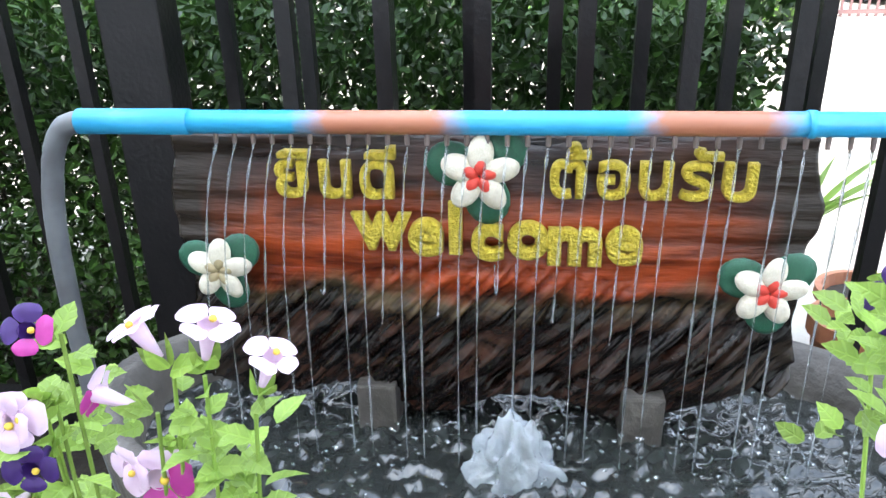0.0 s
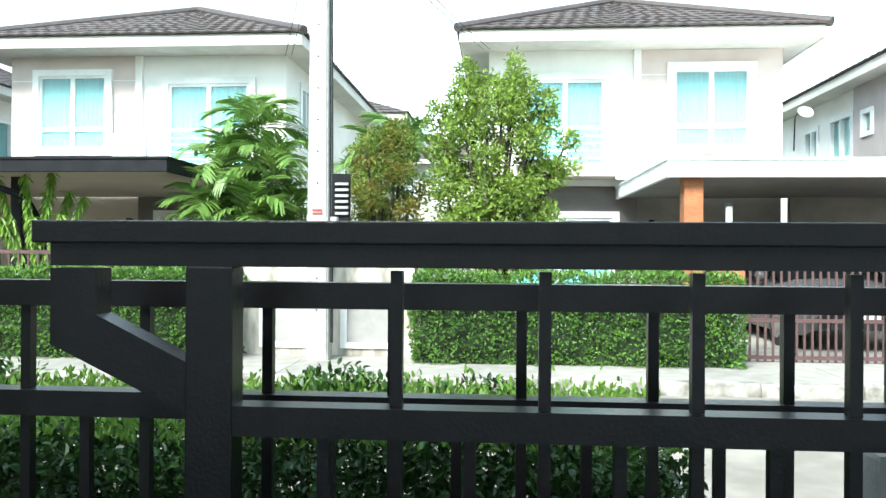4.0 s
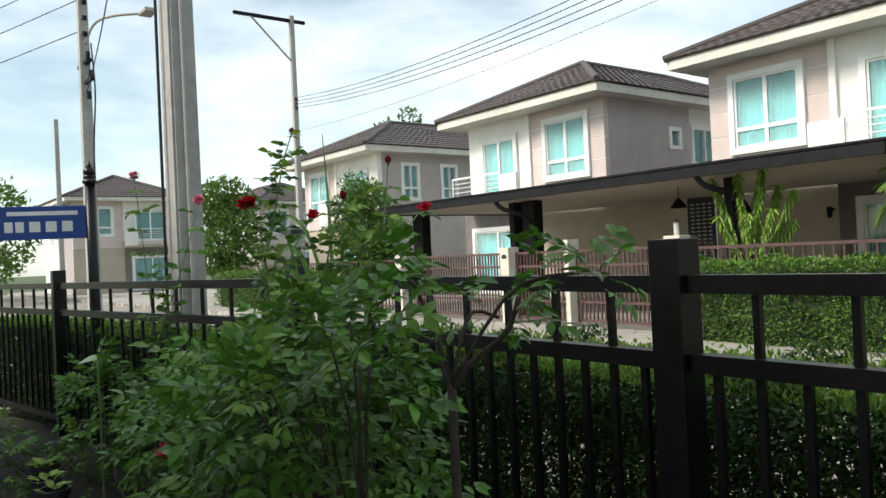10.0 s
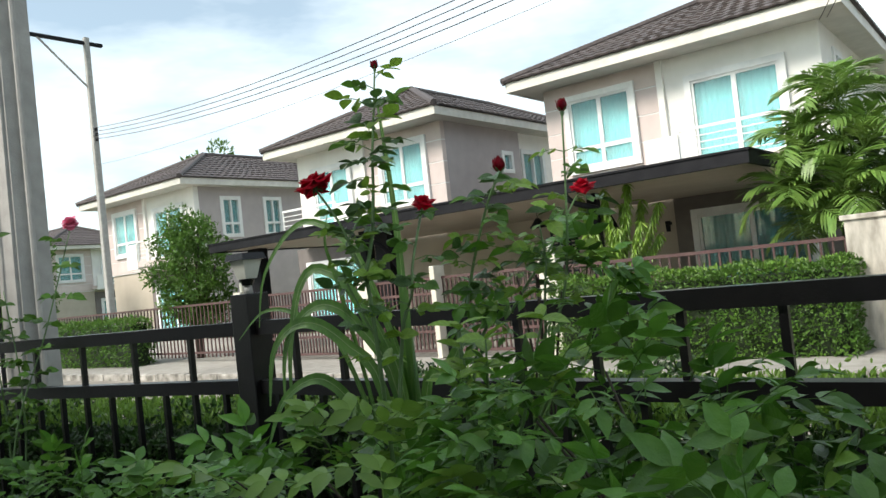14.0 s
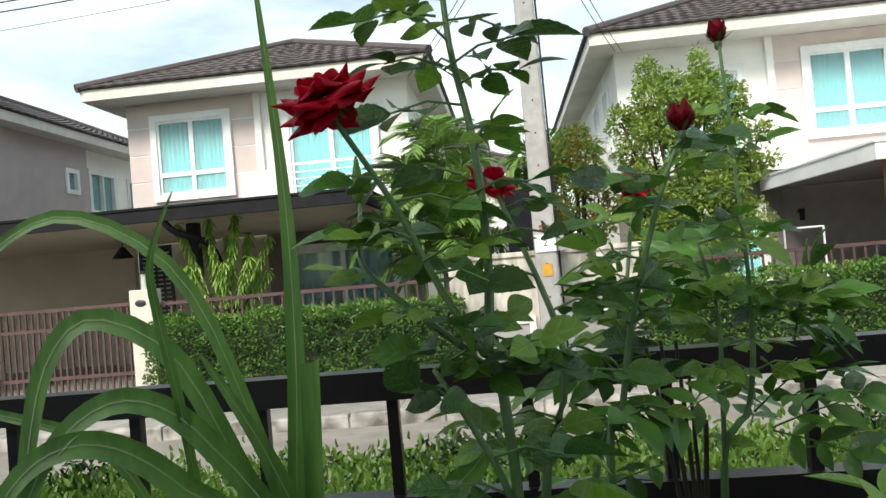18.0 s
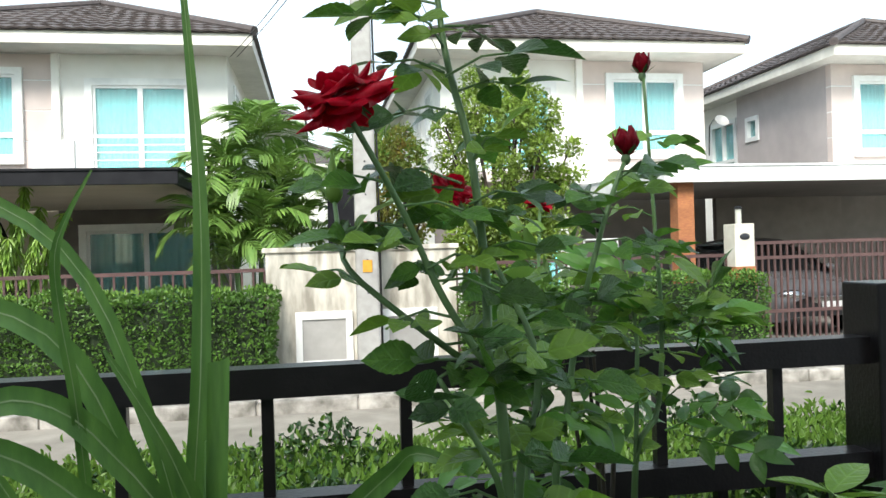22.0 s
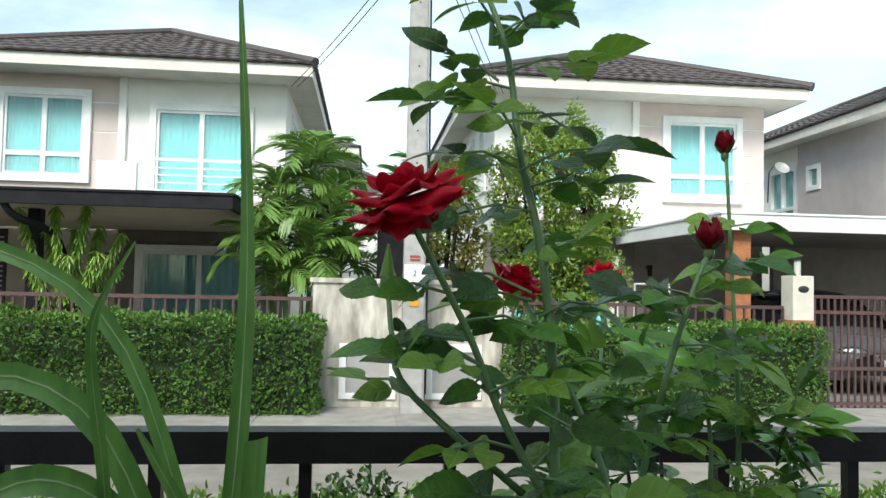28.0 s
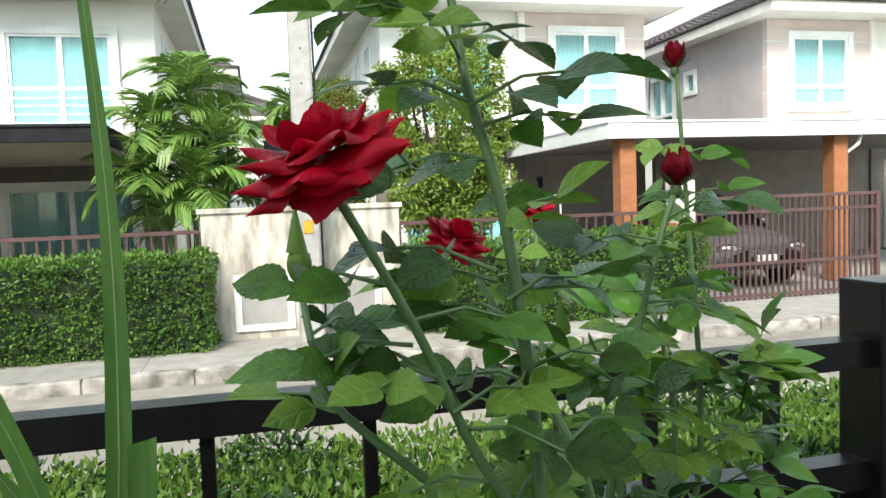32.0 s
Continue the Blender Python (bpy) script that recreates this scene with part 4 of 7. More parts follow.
def rose(bush, at, axis, size, wide=True, name="rose_bloom", outer=None, inner=None):
    """A rose flower: hip, sepals, and rings of petals; a wide one has its outer petals folded back."""
    mid = outer or P_MID
    outer, inner = outer or P_OUT, inner or P_IN
    head = new(name)
    head.parent = bush
    z = Vector(axis).normalized()
    head.matrix_basis = Matrix.Translation(Vector(at)) @ z.to_track_quat("Z", "Y").to_matrix().to_4x4() @ Matrix.Scale(size, 4)
    bm = bmesh.new()
    bmesh.ops.create_uvsphere(bm, u_segments=10, v_segments=7, radius=0.0075, matrix=Matrix.Translation((0, 0, -0.004)) @ Matrix.Diagonal((1, 1, 1.35, 1)))
    part("hip", bm, M_SEPAL, head, smooth=True)
    for k in range(5):
        a = 2 * math.pi * k / 5 + 0.3
        d = Vector((math.cos(a), math.sin(a), -1.6 if wide else 0.5))
        put(SEPAL, "sepal", head, (0.006 * math.cos(a), 0.006 * math.sin(a), 0.002), d, (math.cos(a), math.sin(a), 0.6), 1.0 if wide else 0.75)
    drops = []
    rings = ((2, 118, 0, 0.002, 0.8), (4, 94, 0, 0.004, 1.0), (5, 82, 0, 0.007, 1.08), (5, 69, 0, 0.010, 1.0), (4, 56, 3, 0.011, 0.9), (4, 40, 1, 0.012, 0.92), (4, 24, 1, 0.012, 0.8), (3, 9, 1, 0.012, 0.66)) if wide else \
            ((5, 12, 2, 0.002, 0.95), (5, 8, 2, 0.003, 1.0), (4, 4, 2, 0.004, 1.02))
    for n, open_, kind, z0, s in rings:
        for k in range(n):
            a = 2 * math.pi * (k + rng.uniform(-0.2, 0.2)) / n + open_
            o = radians(open_ + rng.uniform(-7, 7))
            d = Vector((math.cos(a) * math.sin(o), math.sin(a) * math.sin(o), math.cos(o)))
            up = Vector((-math.cos(a) * math.cos(o), -math.sin(a) * math.cos(o), math.sin(o)))
            mesh = (outer, inner, P_BUD, mid)[kind][int(rng.integers(2))]
            p = put(mesh, "petal", head, Vector((0.003 * math.cos(a), 0.003 * math.sin(a), z0)), d, up, s * rng.uniform(0.88, 1.1))
            if wide and size > 0.8:
                for i in rng.integers(60, len(mesh.vertices), 5):
                    drops.append((p.matrix_basis @ mesh.vertices[int(i)].co, p.matrix_basis.col[2].xyz.normalized()))
    if drops:
        bm = bmesh.new()
        for c, up in drops:
            r = rng.uniform(0.0005, 0.0012)
            bmesh.ops.create_icosphere(bm, subdivisions=1, radius=r, matrix=Matrix.Translation(c + up * r * 0.5))
        part("dew", bm, M_DROP, head, smooth=True)["kind"] = "stuff"
    return head


bush = thing("rose_bush", "tall rose bush with dark red blooms by the fence", "rose bush")
stem(bush, [(-0.21, 0.63, 0.0), (-0.22, 0.62, 0.7), (-0.234, 0.61, 1.289), (-0.246, 0.61, 1.377)], 0.0062, 0.0052, leafy=(0.55, 0.95, 9))
stem(bush, [(-0.248, 0.61, 1.379), (-0.276, 0.618, 1.428), (-0.300, 0.615, 1.483), (-0.336, 0.601, 1.547)], 0.0040, 0.0028, leafy=(0.1, 0.82, 8))
stem(bush, [(-0.246, 0.61, 1.377), (-0.241, 0.633, 1.441), (-0.245, 0.655, 1.53), (-0.257, 0.677, 1.605), (-0.264, 0.7, 1.685), (-0.29, 0.745, 1.78)], 0.0052, 0.0026, leafy=(0.28, 0.97, 15), n=22)
stem(bush, [(-0.235, 0.62, 1.26), (-0.243, 0.6, 1.299), (-0.26, 0.6, 1.334), (-0.282, 0.6, 1.373)], 0.004, 0.0025, leafy=(0.3, 1, 5))
stem(bush, [(-0.22, 0.63, 1.1), (-0.214, 0.66, 1.273), (-0.194, 0.673, 1.339), (-0.196, 0.687, 1.394), (-0.234, 0.78, 1.506)], 0.0055, 0.003, leafy=(0.2, 0.95, 11), n=18)
stem(bush, [(-0.26, 0.63, 1.38), (-0.331, 0.66, 1.439), (-0.341, 0.69, 1.469), (-0.344, 0.715, 1.499)], 0.0035, 0.0025, leafy=(0.15, 0.7, 4))
rose(bush, (-0.339, 0.600, 1.555), (-0.34, -0.12, 1), 0.64)
rose(bush, (-0.236, 0.784, 1.511), (0.25, -0.35, 0.7), 0.42)
rose(bush, (-0.29, 0.746, 1.785), (-0.05, 0.05, 1), 0.42, False, "rose_bud")
bm = bmesh.new()
bmesh.ops.create_uvsphere(bm, u_segments=10, v_segments=9, radius=0.008, matrix=Matrix.Translation((-0.344, 0.716, 1.507)) @ Matrix.Diagonal((0.9, 0.9, 1.3, 1)))
bmesh.ops.create_cone(bm, segments=8, radius1=0.006, radius2=0.0008, depth=0.024, matrix=Matrix.Translation((-0.345, 0.716, 1.526)))
part("green_bud", bm, M_LEAF_YOUNG, bush, "closed green rose bud", True)

bush_b = thing("rose_bush", "slender rose bush with half-open red roses", "rose bush")
stem(bush_b, [(-0.14, 0.8, 0.0), (-0.16, 0.77, 0.7), (-0.157, 0.75, 1.244), (-0.143, 0.762, 1.294), (-0.123, 0.775, 1.384), (-0.087, 0.788, 1.489), (-0.062, 0.8, 1.539)], 0.006, 0.003, leafy=(0.55, 0.96, 18), n=24)
stem(bush_b, [(-0.05, 0.85, 0.0), (-0.05, 0.85, 0.8), (-0.041, 0.85, 1.206), (-0.005, 0.867, 1.278), (0.011, 0.885, 1.369), (0.014, 0.903, 1.493), (0.015, 0.922, 1.648)], 0.006, 0.0025, leafy=(0.55, 0.95, 17), n=24)
stem(bush_b, [(-0.045, 0.85, 1.1), (-0.031, 0.86, 1.3), (-0.026, 0.87, 1.372), (-0.037, 0.88, 1.441)], 0.004, 0.0025, leafy=(0.3, 1, 8), leaves=YOUNG_LEAVES)
stem(bush_b, [(-0.17, 0.85, 0.0), (-0.18, 0.8, 1.1), (-0.119, 0.9, 1.296), (-0.094, 1.0, 1.389), (-0.058, 1.1, 1.516)], 0.0055, 0.003, leafy=(0.6, 0.96, 12), n=20)
rose(bush_b, (-0.061, 0.80, 1.543), (0.05, -0.05, 1), 0.64, False)
rose(bush_b, (0.0145, 0.924, 1.652), (0.0, 0, 1), 0.58, False)
rose(bush_b, (-0.057, 1.112, 1.522), (0.1, -0.2, 1), 0.5)
# large compound leaves on the upper stems: foot, way, size
LEAF_ROWS = [((-0.266, 0.68, 1.634), (-1.0, -0.1, 0.25), 1.0), ((-0.270, 0.69, 1.655), (-0.75, 0.3, 0.7), 0.9), ((-0.266, 0.685, 1.66), (0.9, -0.2, 0.35), 1.0), ((-0.272, 0.70, 1.69), (0.7, 0.4, 0.6), 1.0), ((-0.272, 0.70, 1.70), (-0.6, -0.5, 0.6), 1.0),
         ((-0.262, 0.655, 1.585), (0.95, -0.15, 0.55), 1.05), ((-0.262, 0.655, 1.588), (-0.85, 0.2, 0.4), 0.85), ((-0.255, 0.64, 1.505), (-0.85, 0.45, 0.45), 1.05), ((-0.254, 0.64, 1.50), (-0.5, 0.6, 0.15), 0.95), ((-0.25, 0.64, 1.49), (0.8, 0.3, 0.35), 0.85),
         ((-0.30, 0.625, 1.475), (-0.9, 0.1, 0.1), 0.78), ((-0.292, 0.62, 1.462), (-0.6, 0.5, 0.3), 0.72), ((-0.285, 0.615, 1.445), (0.7, 0.1, 0.3), 0.7)]
for foot, way, leaf_size in LEAF_ROWS:
    compound_leaf(bush, foot, way, ROSE_LEAVES, leaf_size * 1.16, 2)
for owner in (bush, bush_b):
    dew_on(owner)

# ---- cane with long arching blades ----
cane = thing("sugar_cane_clump", "clump of cane with long arching strap leaves", "cane plant")


def blade(points, width, ribbed=True, name="blade"):
    line = smooth_line(points, 26)
    verts, faces, rib_v, rib_f = [], [], [], []
    n = len(line)
    for i, p in enumerate(line):
        t = i / (n - 1)
        d = (line[min(i + 1, n - 1)] - line[max(i - 1, 0)]).normalized()
        s = d.cross(Vector((0.25, -1.0, 0.25)))
        s = s.normalized() if s.length > 0.05 else Vector((1, 0, 0))
        u = s.cross(d)
        if u.y > 0:
            u = -u
        w = 0.6 * width / 2 * min(1, 0.75 + t) * (1 - max(0.0, t - 0.5) ** 1.4 * 2.3 * 0.98)
        w = max(w, 0.0008)
        verts += [p - s * w + u * w * 0.3, p - s * w * 0.4 + u * w * 0.04, p, p + s * w * 0.4 + u * w * 0.04, p + s * w + u * w * 0.3]
        rib_v += [p - s * w * 0.06 + u * 0.0012, p + s * w * 0.06 + u * 0.0012]
        if i:
            a, b = 5 * (i - 1), 5 * i
            faces += [(a + k, a + k + 1, b + k + 1, b + k) for k in range(4)]
            rib_f.append((2 * i - 2, 2 * i - 1, 2 * i + 1, 2 * i))
    b = raw(name, verts, faces, M_CANE, cane, smooth=True)
    if ribbed:
        raw("midrib", rib_v, rib_f, M_RIB, b)
    return b


BLADES = [(0.036, [(-0.497, 1.0, 0.7), (-0.509, 1.0, 1.089), (-0.492, 0.993, 1.341), (-0.488, 0.987, 1.552), (-0.503, 0.98, 1.83)]),
          (0.030, [(-0.50, 1.0, 0.7), (-0.514, 1.0, 1.089), (-0.552, 0.98, 1.293), (-0.618, 0.96, 1.461), (-0.728, 0.94, 1.535), (-0.813, 0.92, 1.503), (-0.886, 0.9, 1.405), (-0.91, 0.89, 1.28)]),
          (0.044, [(-0.51, 0.99, 0.7), (-0.522, 0.98, 1.097), (-0.561, 0.958, 1.233), (-0.619, 0.937, 1.366), (-0.698, 0.915, 1.415), (-0.740, 0.893, 1.375), (-0.756, 0.872, 1.283), (-0.756, 0.85, 1.178), (-0.75, 0.84, 1.05)]),
          (0.046, [(-0.5, 0.97, 0.7), (-0.505, 0.95, 1.109), (-0.576, 0.917, 1.268), (-0.641, 0.885, 1.325), (-0.698, 0.853, 1.303), (-0.73, 0.82, 1.228), (-0.74, 0.81, 1.1)]),
          (0.019, [(-0.56, 0.98, 0.7), (-0.602, 0.97, 1.043), (-0.597, 0.93, 1.2), (-0.598, 0.9, 1.322), (-0.604, 0.88, 1.41), (-0.6, 0.86, 1.463), (-0.584, 0.85, 1.501), (-0.56, 0.84, 1.54)]),
          (0.050, [(-0.5, 0.96, 0.7), (-0.531, 0.93, 1.117), (-0.601, 0.898, 1.226), (-0.663, 0.865, 1.282), (-0.717, 0.833, 1.28), (-0.751, 0.8, 1.223), (-0.77, 0.79, 1.1)]),
          (0.040, [(-0.47, 0.97, 0.7), (-0.486, 0.95, 1.109), (-0.51, 0.925, 1.241), (-0.57, 0.9, 1.368)]),
          (0.048, [(-0.48, 0.99, 0.7), (-0.442, 0.98, 1.097), (-0.358, 0.953, 1.151), (-0.291, 0.927, 1.213), (-0.26, 0.9, 1.243), (-0.2, 0.88, 1.22)]),
          (0.022, [(-0.53, 1.0, 0.5), (-0.60, 0.98, 0.95), (-0.689, 0.953, 1.229), (-0.813, 0.927, 1.31), (-0.904, 0.9, 1.318), (-1.0, 0.89, 1.25)]),
          (0.046, [(-0.47, 0.96, 0.6), (-0.55, 0.90, 1.0), (-0.63, 0.85, 1.15), (-0.72, 0.8, 1.12), (-0.78, 0.78, 1.0)])]
for w, pts in BLADES:
    blade(pts, w)
v, f = tube([(-0.49, 0.99, 0.0), (-0.487, 0.99, 0.7), (-0.485, 0.99, 1.1), (-0.484, 0.99, 1.25)], (0.016, 0.015, 0.012, 0.006), 10)
raw("sheath", v, f, M_CANE, cane, "rolled green leaf sheath", True)
v, f = [], []
for k in range(9):
    z = 0.9 + 0.055 * k
    v += [(-0.500 + 0.0022 * k, 0.975, z), (-0.489 + 0.0023 * k, 0.984, z), (-0.478 + 0.0025 * k, 0.972, z + 0.006 * (k == 8))]
    if k:
        f += [(3 * k - 3, 3 * k - 2, 3 * k + 1, 3 * k), (3 * k - 2, 3 * k - 1, 3 * k + 2, 3 * k + 1)]
raw("cut_blade", v, f, M_CANE, cane, "leaf cut off straight", True)


# ---- the large leafy shrub ----
def spray_mesh(name, mat, leaflets=7, leaf=0.05, spread=0.10, seed=1):
    """A compound leaf as one spray: stalk, paired pointed leaflets."""
    r = np.random.default_rng(seed)
    verts, faces = [], []
    pts = [Vector((0, spread * k / 3, -0.10 * spread * (k / 3) ** 2)) for k in range(4)]
    v, f = tube(pts, (0.0014, 0.0012, 0.001, 0.0007), 4)
    verts += v
    faces += f
    for k in range(leaflets):
        end = k == leaflets - 1
        s = 0 if end else (1 if k % 2 else -1)
        t = 1.0 if end else 0.28 + 0.68 * (k // 2) / max(1, (leaflets - 1) / 2 - 1)
        t = min(t, 1.0)
        b = Vector((0, spread * t, -0.10 * spread * t * t))
        d = Vector((s * 1.0, 0.65 if not end else 1.0, r.normal(-0.2, 0.22))).normalized()
        L = leaf * r.uniform(0.8, 1.15) * (0.75 + 0.35 * t)
        W = L * 0.5
        side = d.cross(Vector((r.normal(0, 0.25), r.normal(0, 0.25), 1))).normalized()
        up = side.cross(d)
        o = len(verts)
        for i in range(6):
            q = i / 5
            w = W / 2 * (math.sin(math.pi * q ** 0.85) if 0 < i < 5 else 0.03)
            c = b + d * (L * q) - up * (0.14 * L * q * q)
            verts += [c - side * w + up * w * 0.3, c, c + side * w + up * w * 0.3]
        for i in range(5):
            a = o + 3 * i
            faces += [(a, a + 1, a + 4, a + 3), (a + 1, a + 2, a + 5, a + 4)]
    me = bpy.data.meshes.new(name)
    me.from_pydata(verts, [], faces)
    me.materials.append(mat)
    me.polygons.foreach_set("use_smooth", [True] * len(me.polygons))
    return me


SPRAYS = [spray_mesh("leaf_spray", M_LEAF_SHRUB, 7, 0.05, 0.11, k) for k in range(4)]
SPRAYS_YOUNG = [spray_mesh("leaf_spray", M_LEAF_YOUNG, 7, 0.052, 0.10, 10 + k) for k in range(2)]


def leafy_shrub(label, base, blobs, count, joined, size=1.0, trunk=None, young=0.12, meshes=None, clear=None):
    """A shrub: stems from its base into every mass of leaves; count sprays as parts, joined more as one mesh."""
    sh = thing("leafy_shrub", label, "shrub", base)
    o = Vector(base)
    meshes = meshes or SPRAYS
    for (c, r, heavy) in blobs:
        c = Vector(c) - o
        if heavy < 0.3:
            v, f = tube(smooth_line([(0.02, 0.03, 1.1), c * 0.55 + Vector((0, 0, 0.56)), c], 8), [0.004] * 8, 6)
            raw("branch", v, f, M_TWIG, sh, smooth=True)
            continue
        mid = Vector((c.x * 0.45 + rng.normal(0, 0.09), c.y * 0.45 + rng.normal(0, 0.06), c.z * 0.5))
        v, f = tube(smooth_line([Vector((rng.normal(0, 0.03), rng.normal(0, 0.03), 0)), mid, c], 8), [0.0075 - 0.0007 * k for k in range(8)], 7)
        raw("stem", v, f, M_TWIG, sh, smooth=True)
        for _ in range(4):
            e = c + Vector((rng.uniform(-1, 1) * r[0], rng.uniform(-1, 1) * r[1], rng.uniform(0.0, 1) * r[2])) * 0.8
            v, f = tube(smooth_line([mid, (mid + c + e) / 3 + Vector((0, 0, 0.03)), e], 6), [0.0038 - 0.0004 * k for k in range(6)], 6)
            raw("branch", v, f, M_TWIG, sh, smooth=True)
    weight = np.array([b[2] for b in blobs], float)
    acc_v, acc_f = [], []
    for k in range(count + joined):
        c, r, _ = blobs[rng.choice(len(blobs), p=weight / weight.sum())]
        d = unit(rng.normal(0, 1, 3) + (0, 0, 0.25))
        q = rng.uniform(0.55, 1.0) ** 0.5
        p = Vector(c) - o + Vector(d * np.array(r) * q)
        w = p + o
        if clear and w.x > clear[0] and w.y < clear[1] and w.z < clear[2]:
            continue
        way = Vector((d[0] + rng.normal(0, 0.5), d[1] + rng.normal(0, 0.5), d[2] * 0.5 + rng.normal(0.1, 0.3)))
        mesh = SPRAYS_YOUNG[k % 2] if rng.random() < young * (1.6 if d[2] > 0.4 else 0.4) else meshes[k % len(meshes)]
        s = size * rng.uniform(0.75, 1.15)
        if k < count:
            put(mesh, "leaf_spray", sh, p, way, (rng.normal(0, 0.4), rng.normal(0, 0.4), 1), s)
        else:
            y = way.normalized()
            x = y.cross(Vector((rng.normal(0, 0.4), rng.normal(0, 0.4), 1))).normalized()
            m = np.array((x, y, x.cross(y))).T * s
            co = np.empty(len(mesh.vertices) * 3)
            mesh.vertices.foreach_get("co", co)
            off = len(acc_v)
            acc_v += (co.reshape(-1, 3) @ m.T + np.array(p)).tolist()
            acc_f += [tuple(i + off for i in f.vertices) for f in mesh.polygons]
    if acc_v:
        raw("foliage", acc_v, acc_f, M_LEAF_SHRUB, sh)["kind"] = "stuff"
    return sh


leafy_shrub("large dark green leafy shrub inside the fence", (0.78, 0.5, 0.0),
            [((0.86, 0.28, 1.17), (0.06, 0.07, 0.12), 0.4), ((0.82, 0.42, 1.31), (0.05, 0.06, 0.05), 0.10), ((0.58, 0.24, 1.06), (0.16, 0.12, 0.10), 0.9), ((0.42, 0.42, 0.98), (0.34, 0.22, 0.15), 2.2),
             ((0.35, 0.45, 0.6), (0.46, 0.34, 0.38), 1.8), ((0.25, 0.54, 1.12), (0.2, 0.17, 0.13), 1.0), ((0.98, 0.72, 1.31), (0.10, 0.08, 0.05), 0.16), ((0.80, 0.66, 1.22), (0.08, 0.07, 0.05), 0.14)], 300, 300, 0.76, clear=(0.66, 0.66, 1.08))
leafy_shrub("bushy green shrub with pointed leaves beside the roses", (0.0, 0.68, 0.0),
            [((-0.04, 0.90, 1.26), (0.11, 0.09, 0.15), 0.7), ((-0.1, 0.48, 1.0), (0.32, 0.24, 0.15), 1.5), ((0.05, 0.62, 0.72), (0.4, 0.3, 0.32), 1.8), ((-0.42, 0.62, 0.92), (0.32, 0.24, 0.16), 1.1)], 260, 120, 0.84, young=0.34)
leafy_shrub("low dark foliage under the angled fence", (-1.5, 0.6, 0.0),
            [((-1.3, 0.8, 0.48), (0.5, 0.3, 0.4), 2), ((-2.2, 0.95, 0.42), (0.6, 0.2, 0.38), 2), ((-3.4, 0.82, 0.4), (0.6, 0.15, 0.35), 2), ((-0.6, 0.75, 0.6), (0.4, 0.3, 0.4), 1.5)], 200, 260, 1.2, young=0.05)
leafy_shrub("low seedlings by the nursery pots", (-3.4, 0.4, 0.0),
            [((-3.55, 0.3, 0.16), (0.35, 0.2, 0.14), 2), ((-3.0, 0.66, 0.22), (0.35, 0.14, 0.2), 1.5), ((-4.4, 0.3, 0.16), (0.4, 0.2, 0.15), 1.5)], 90, 60, 0.8, young=0.4)
# bright broad-leaved plant beside the roses
BROAD = [leaf_mesh("broad_leaf", 0.056, 0.026, M_LEAF_BRIGHT, f, d, 0.03, 13) for f, d in ((0.3, 0.12), (0.18, 0.28), (0.4, 0.05))]
broad = thing("leafy_plant", "bright green broad-leaved plant with fresh shoots", "plant", (0.03, 0.54, 0))
for tip in ((-0.05, 0.03, 1.285), (0.035, -0.02, 1.27), (0.09, 0.05, 1.29), (0.0, -0.05, 1.22), (0.16, 0.0, 1.24)):
    line = smooth_line([(0, 0, 0), (0.004, 0, 0.5), (tip[0] * 0.12, tip[1] * 0.12, 0.98), (tip[0] * 0.6, tip[1] * 0.6, 1.15), tip], 16)
    v, f = tube(line, [0.006 - 0.0003 * i for i in range(16)], 7)
    raw("stem", v, f, M_STEM, broad, smooth=True)
    for k in range(12):
        a = k * 2.4 + tip[0] * 40
        q = line[15] if k < 3 else line[14 - k // 4].lerp(line[15 - k // 4], rng.random())
        put(BROAD[k % 3], "leaf", broad, q, (math.cos(a), math.sin(a), rng.uniform(0.0, 0.7)), (rng.normal(0, 0.3), rng.normal(-0.3, 0.3), 1), rng.uniform(0.6, 1.1))
# bare forked trunk of the shrub
trunk = thing("shrub_trunk", "grey-brown forked trunk inside the large shrub", "trunk", (0.80, 0.53, 0))
for pts, r0, r1 in (([(0.02, 0, 0), (0.0, 0.0, 0.6), (-0.01, 0.005, 1.096)], 0.011, 0.0095), ([(-0.01, 0.005, 1.085), (-0.045, 0.01, 1.14), (-0.10, 0.03, 1.27)], 0.009, 0.006),
                    ([(-0.01, 0.005, 1.085), (0.02, 0.02, 1.13), (0.10, 0.06, 1.2), (0.13, 0.07, 1.27)], 0.008, 0.005)):
    v, f = tube(smooth_line(pts, 8), [r0 + (r1 - r0) * k / 7 for k in range(8)], 9)
    raw("limb", v, f, M_TWIG, trunk, smooth=True)


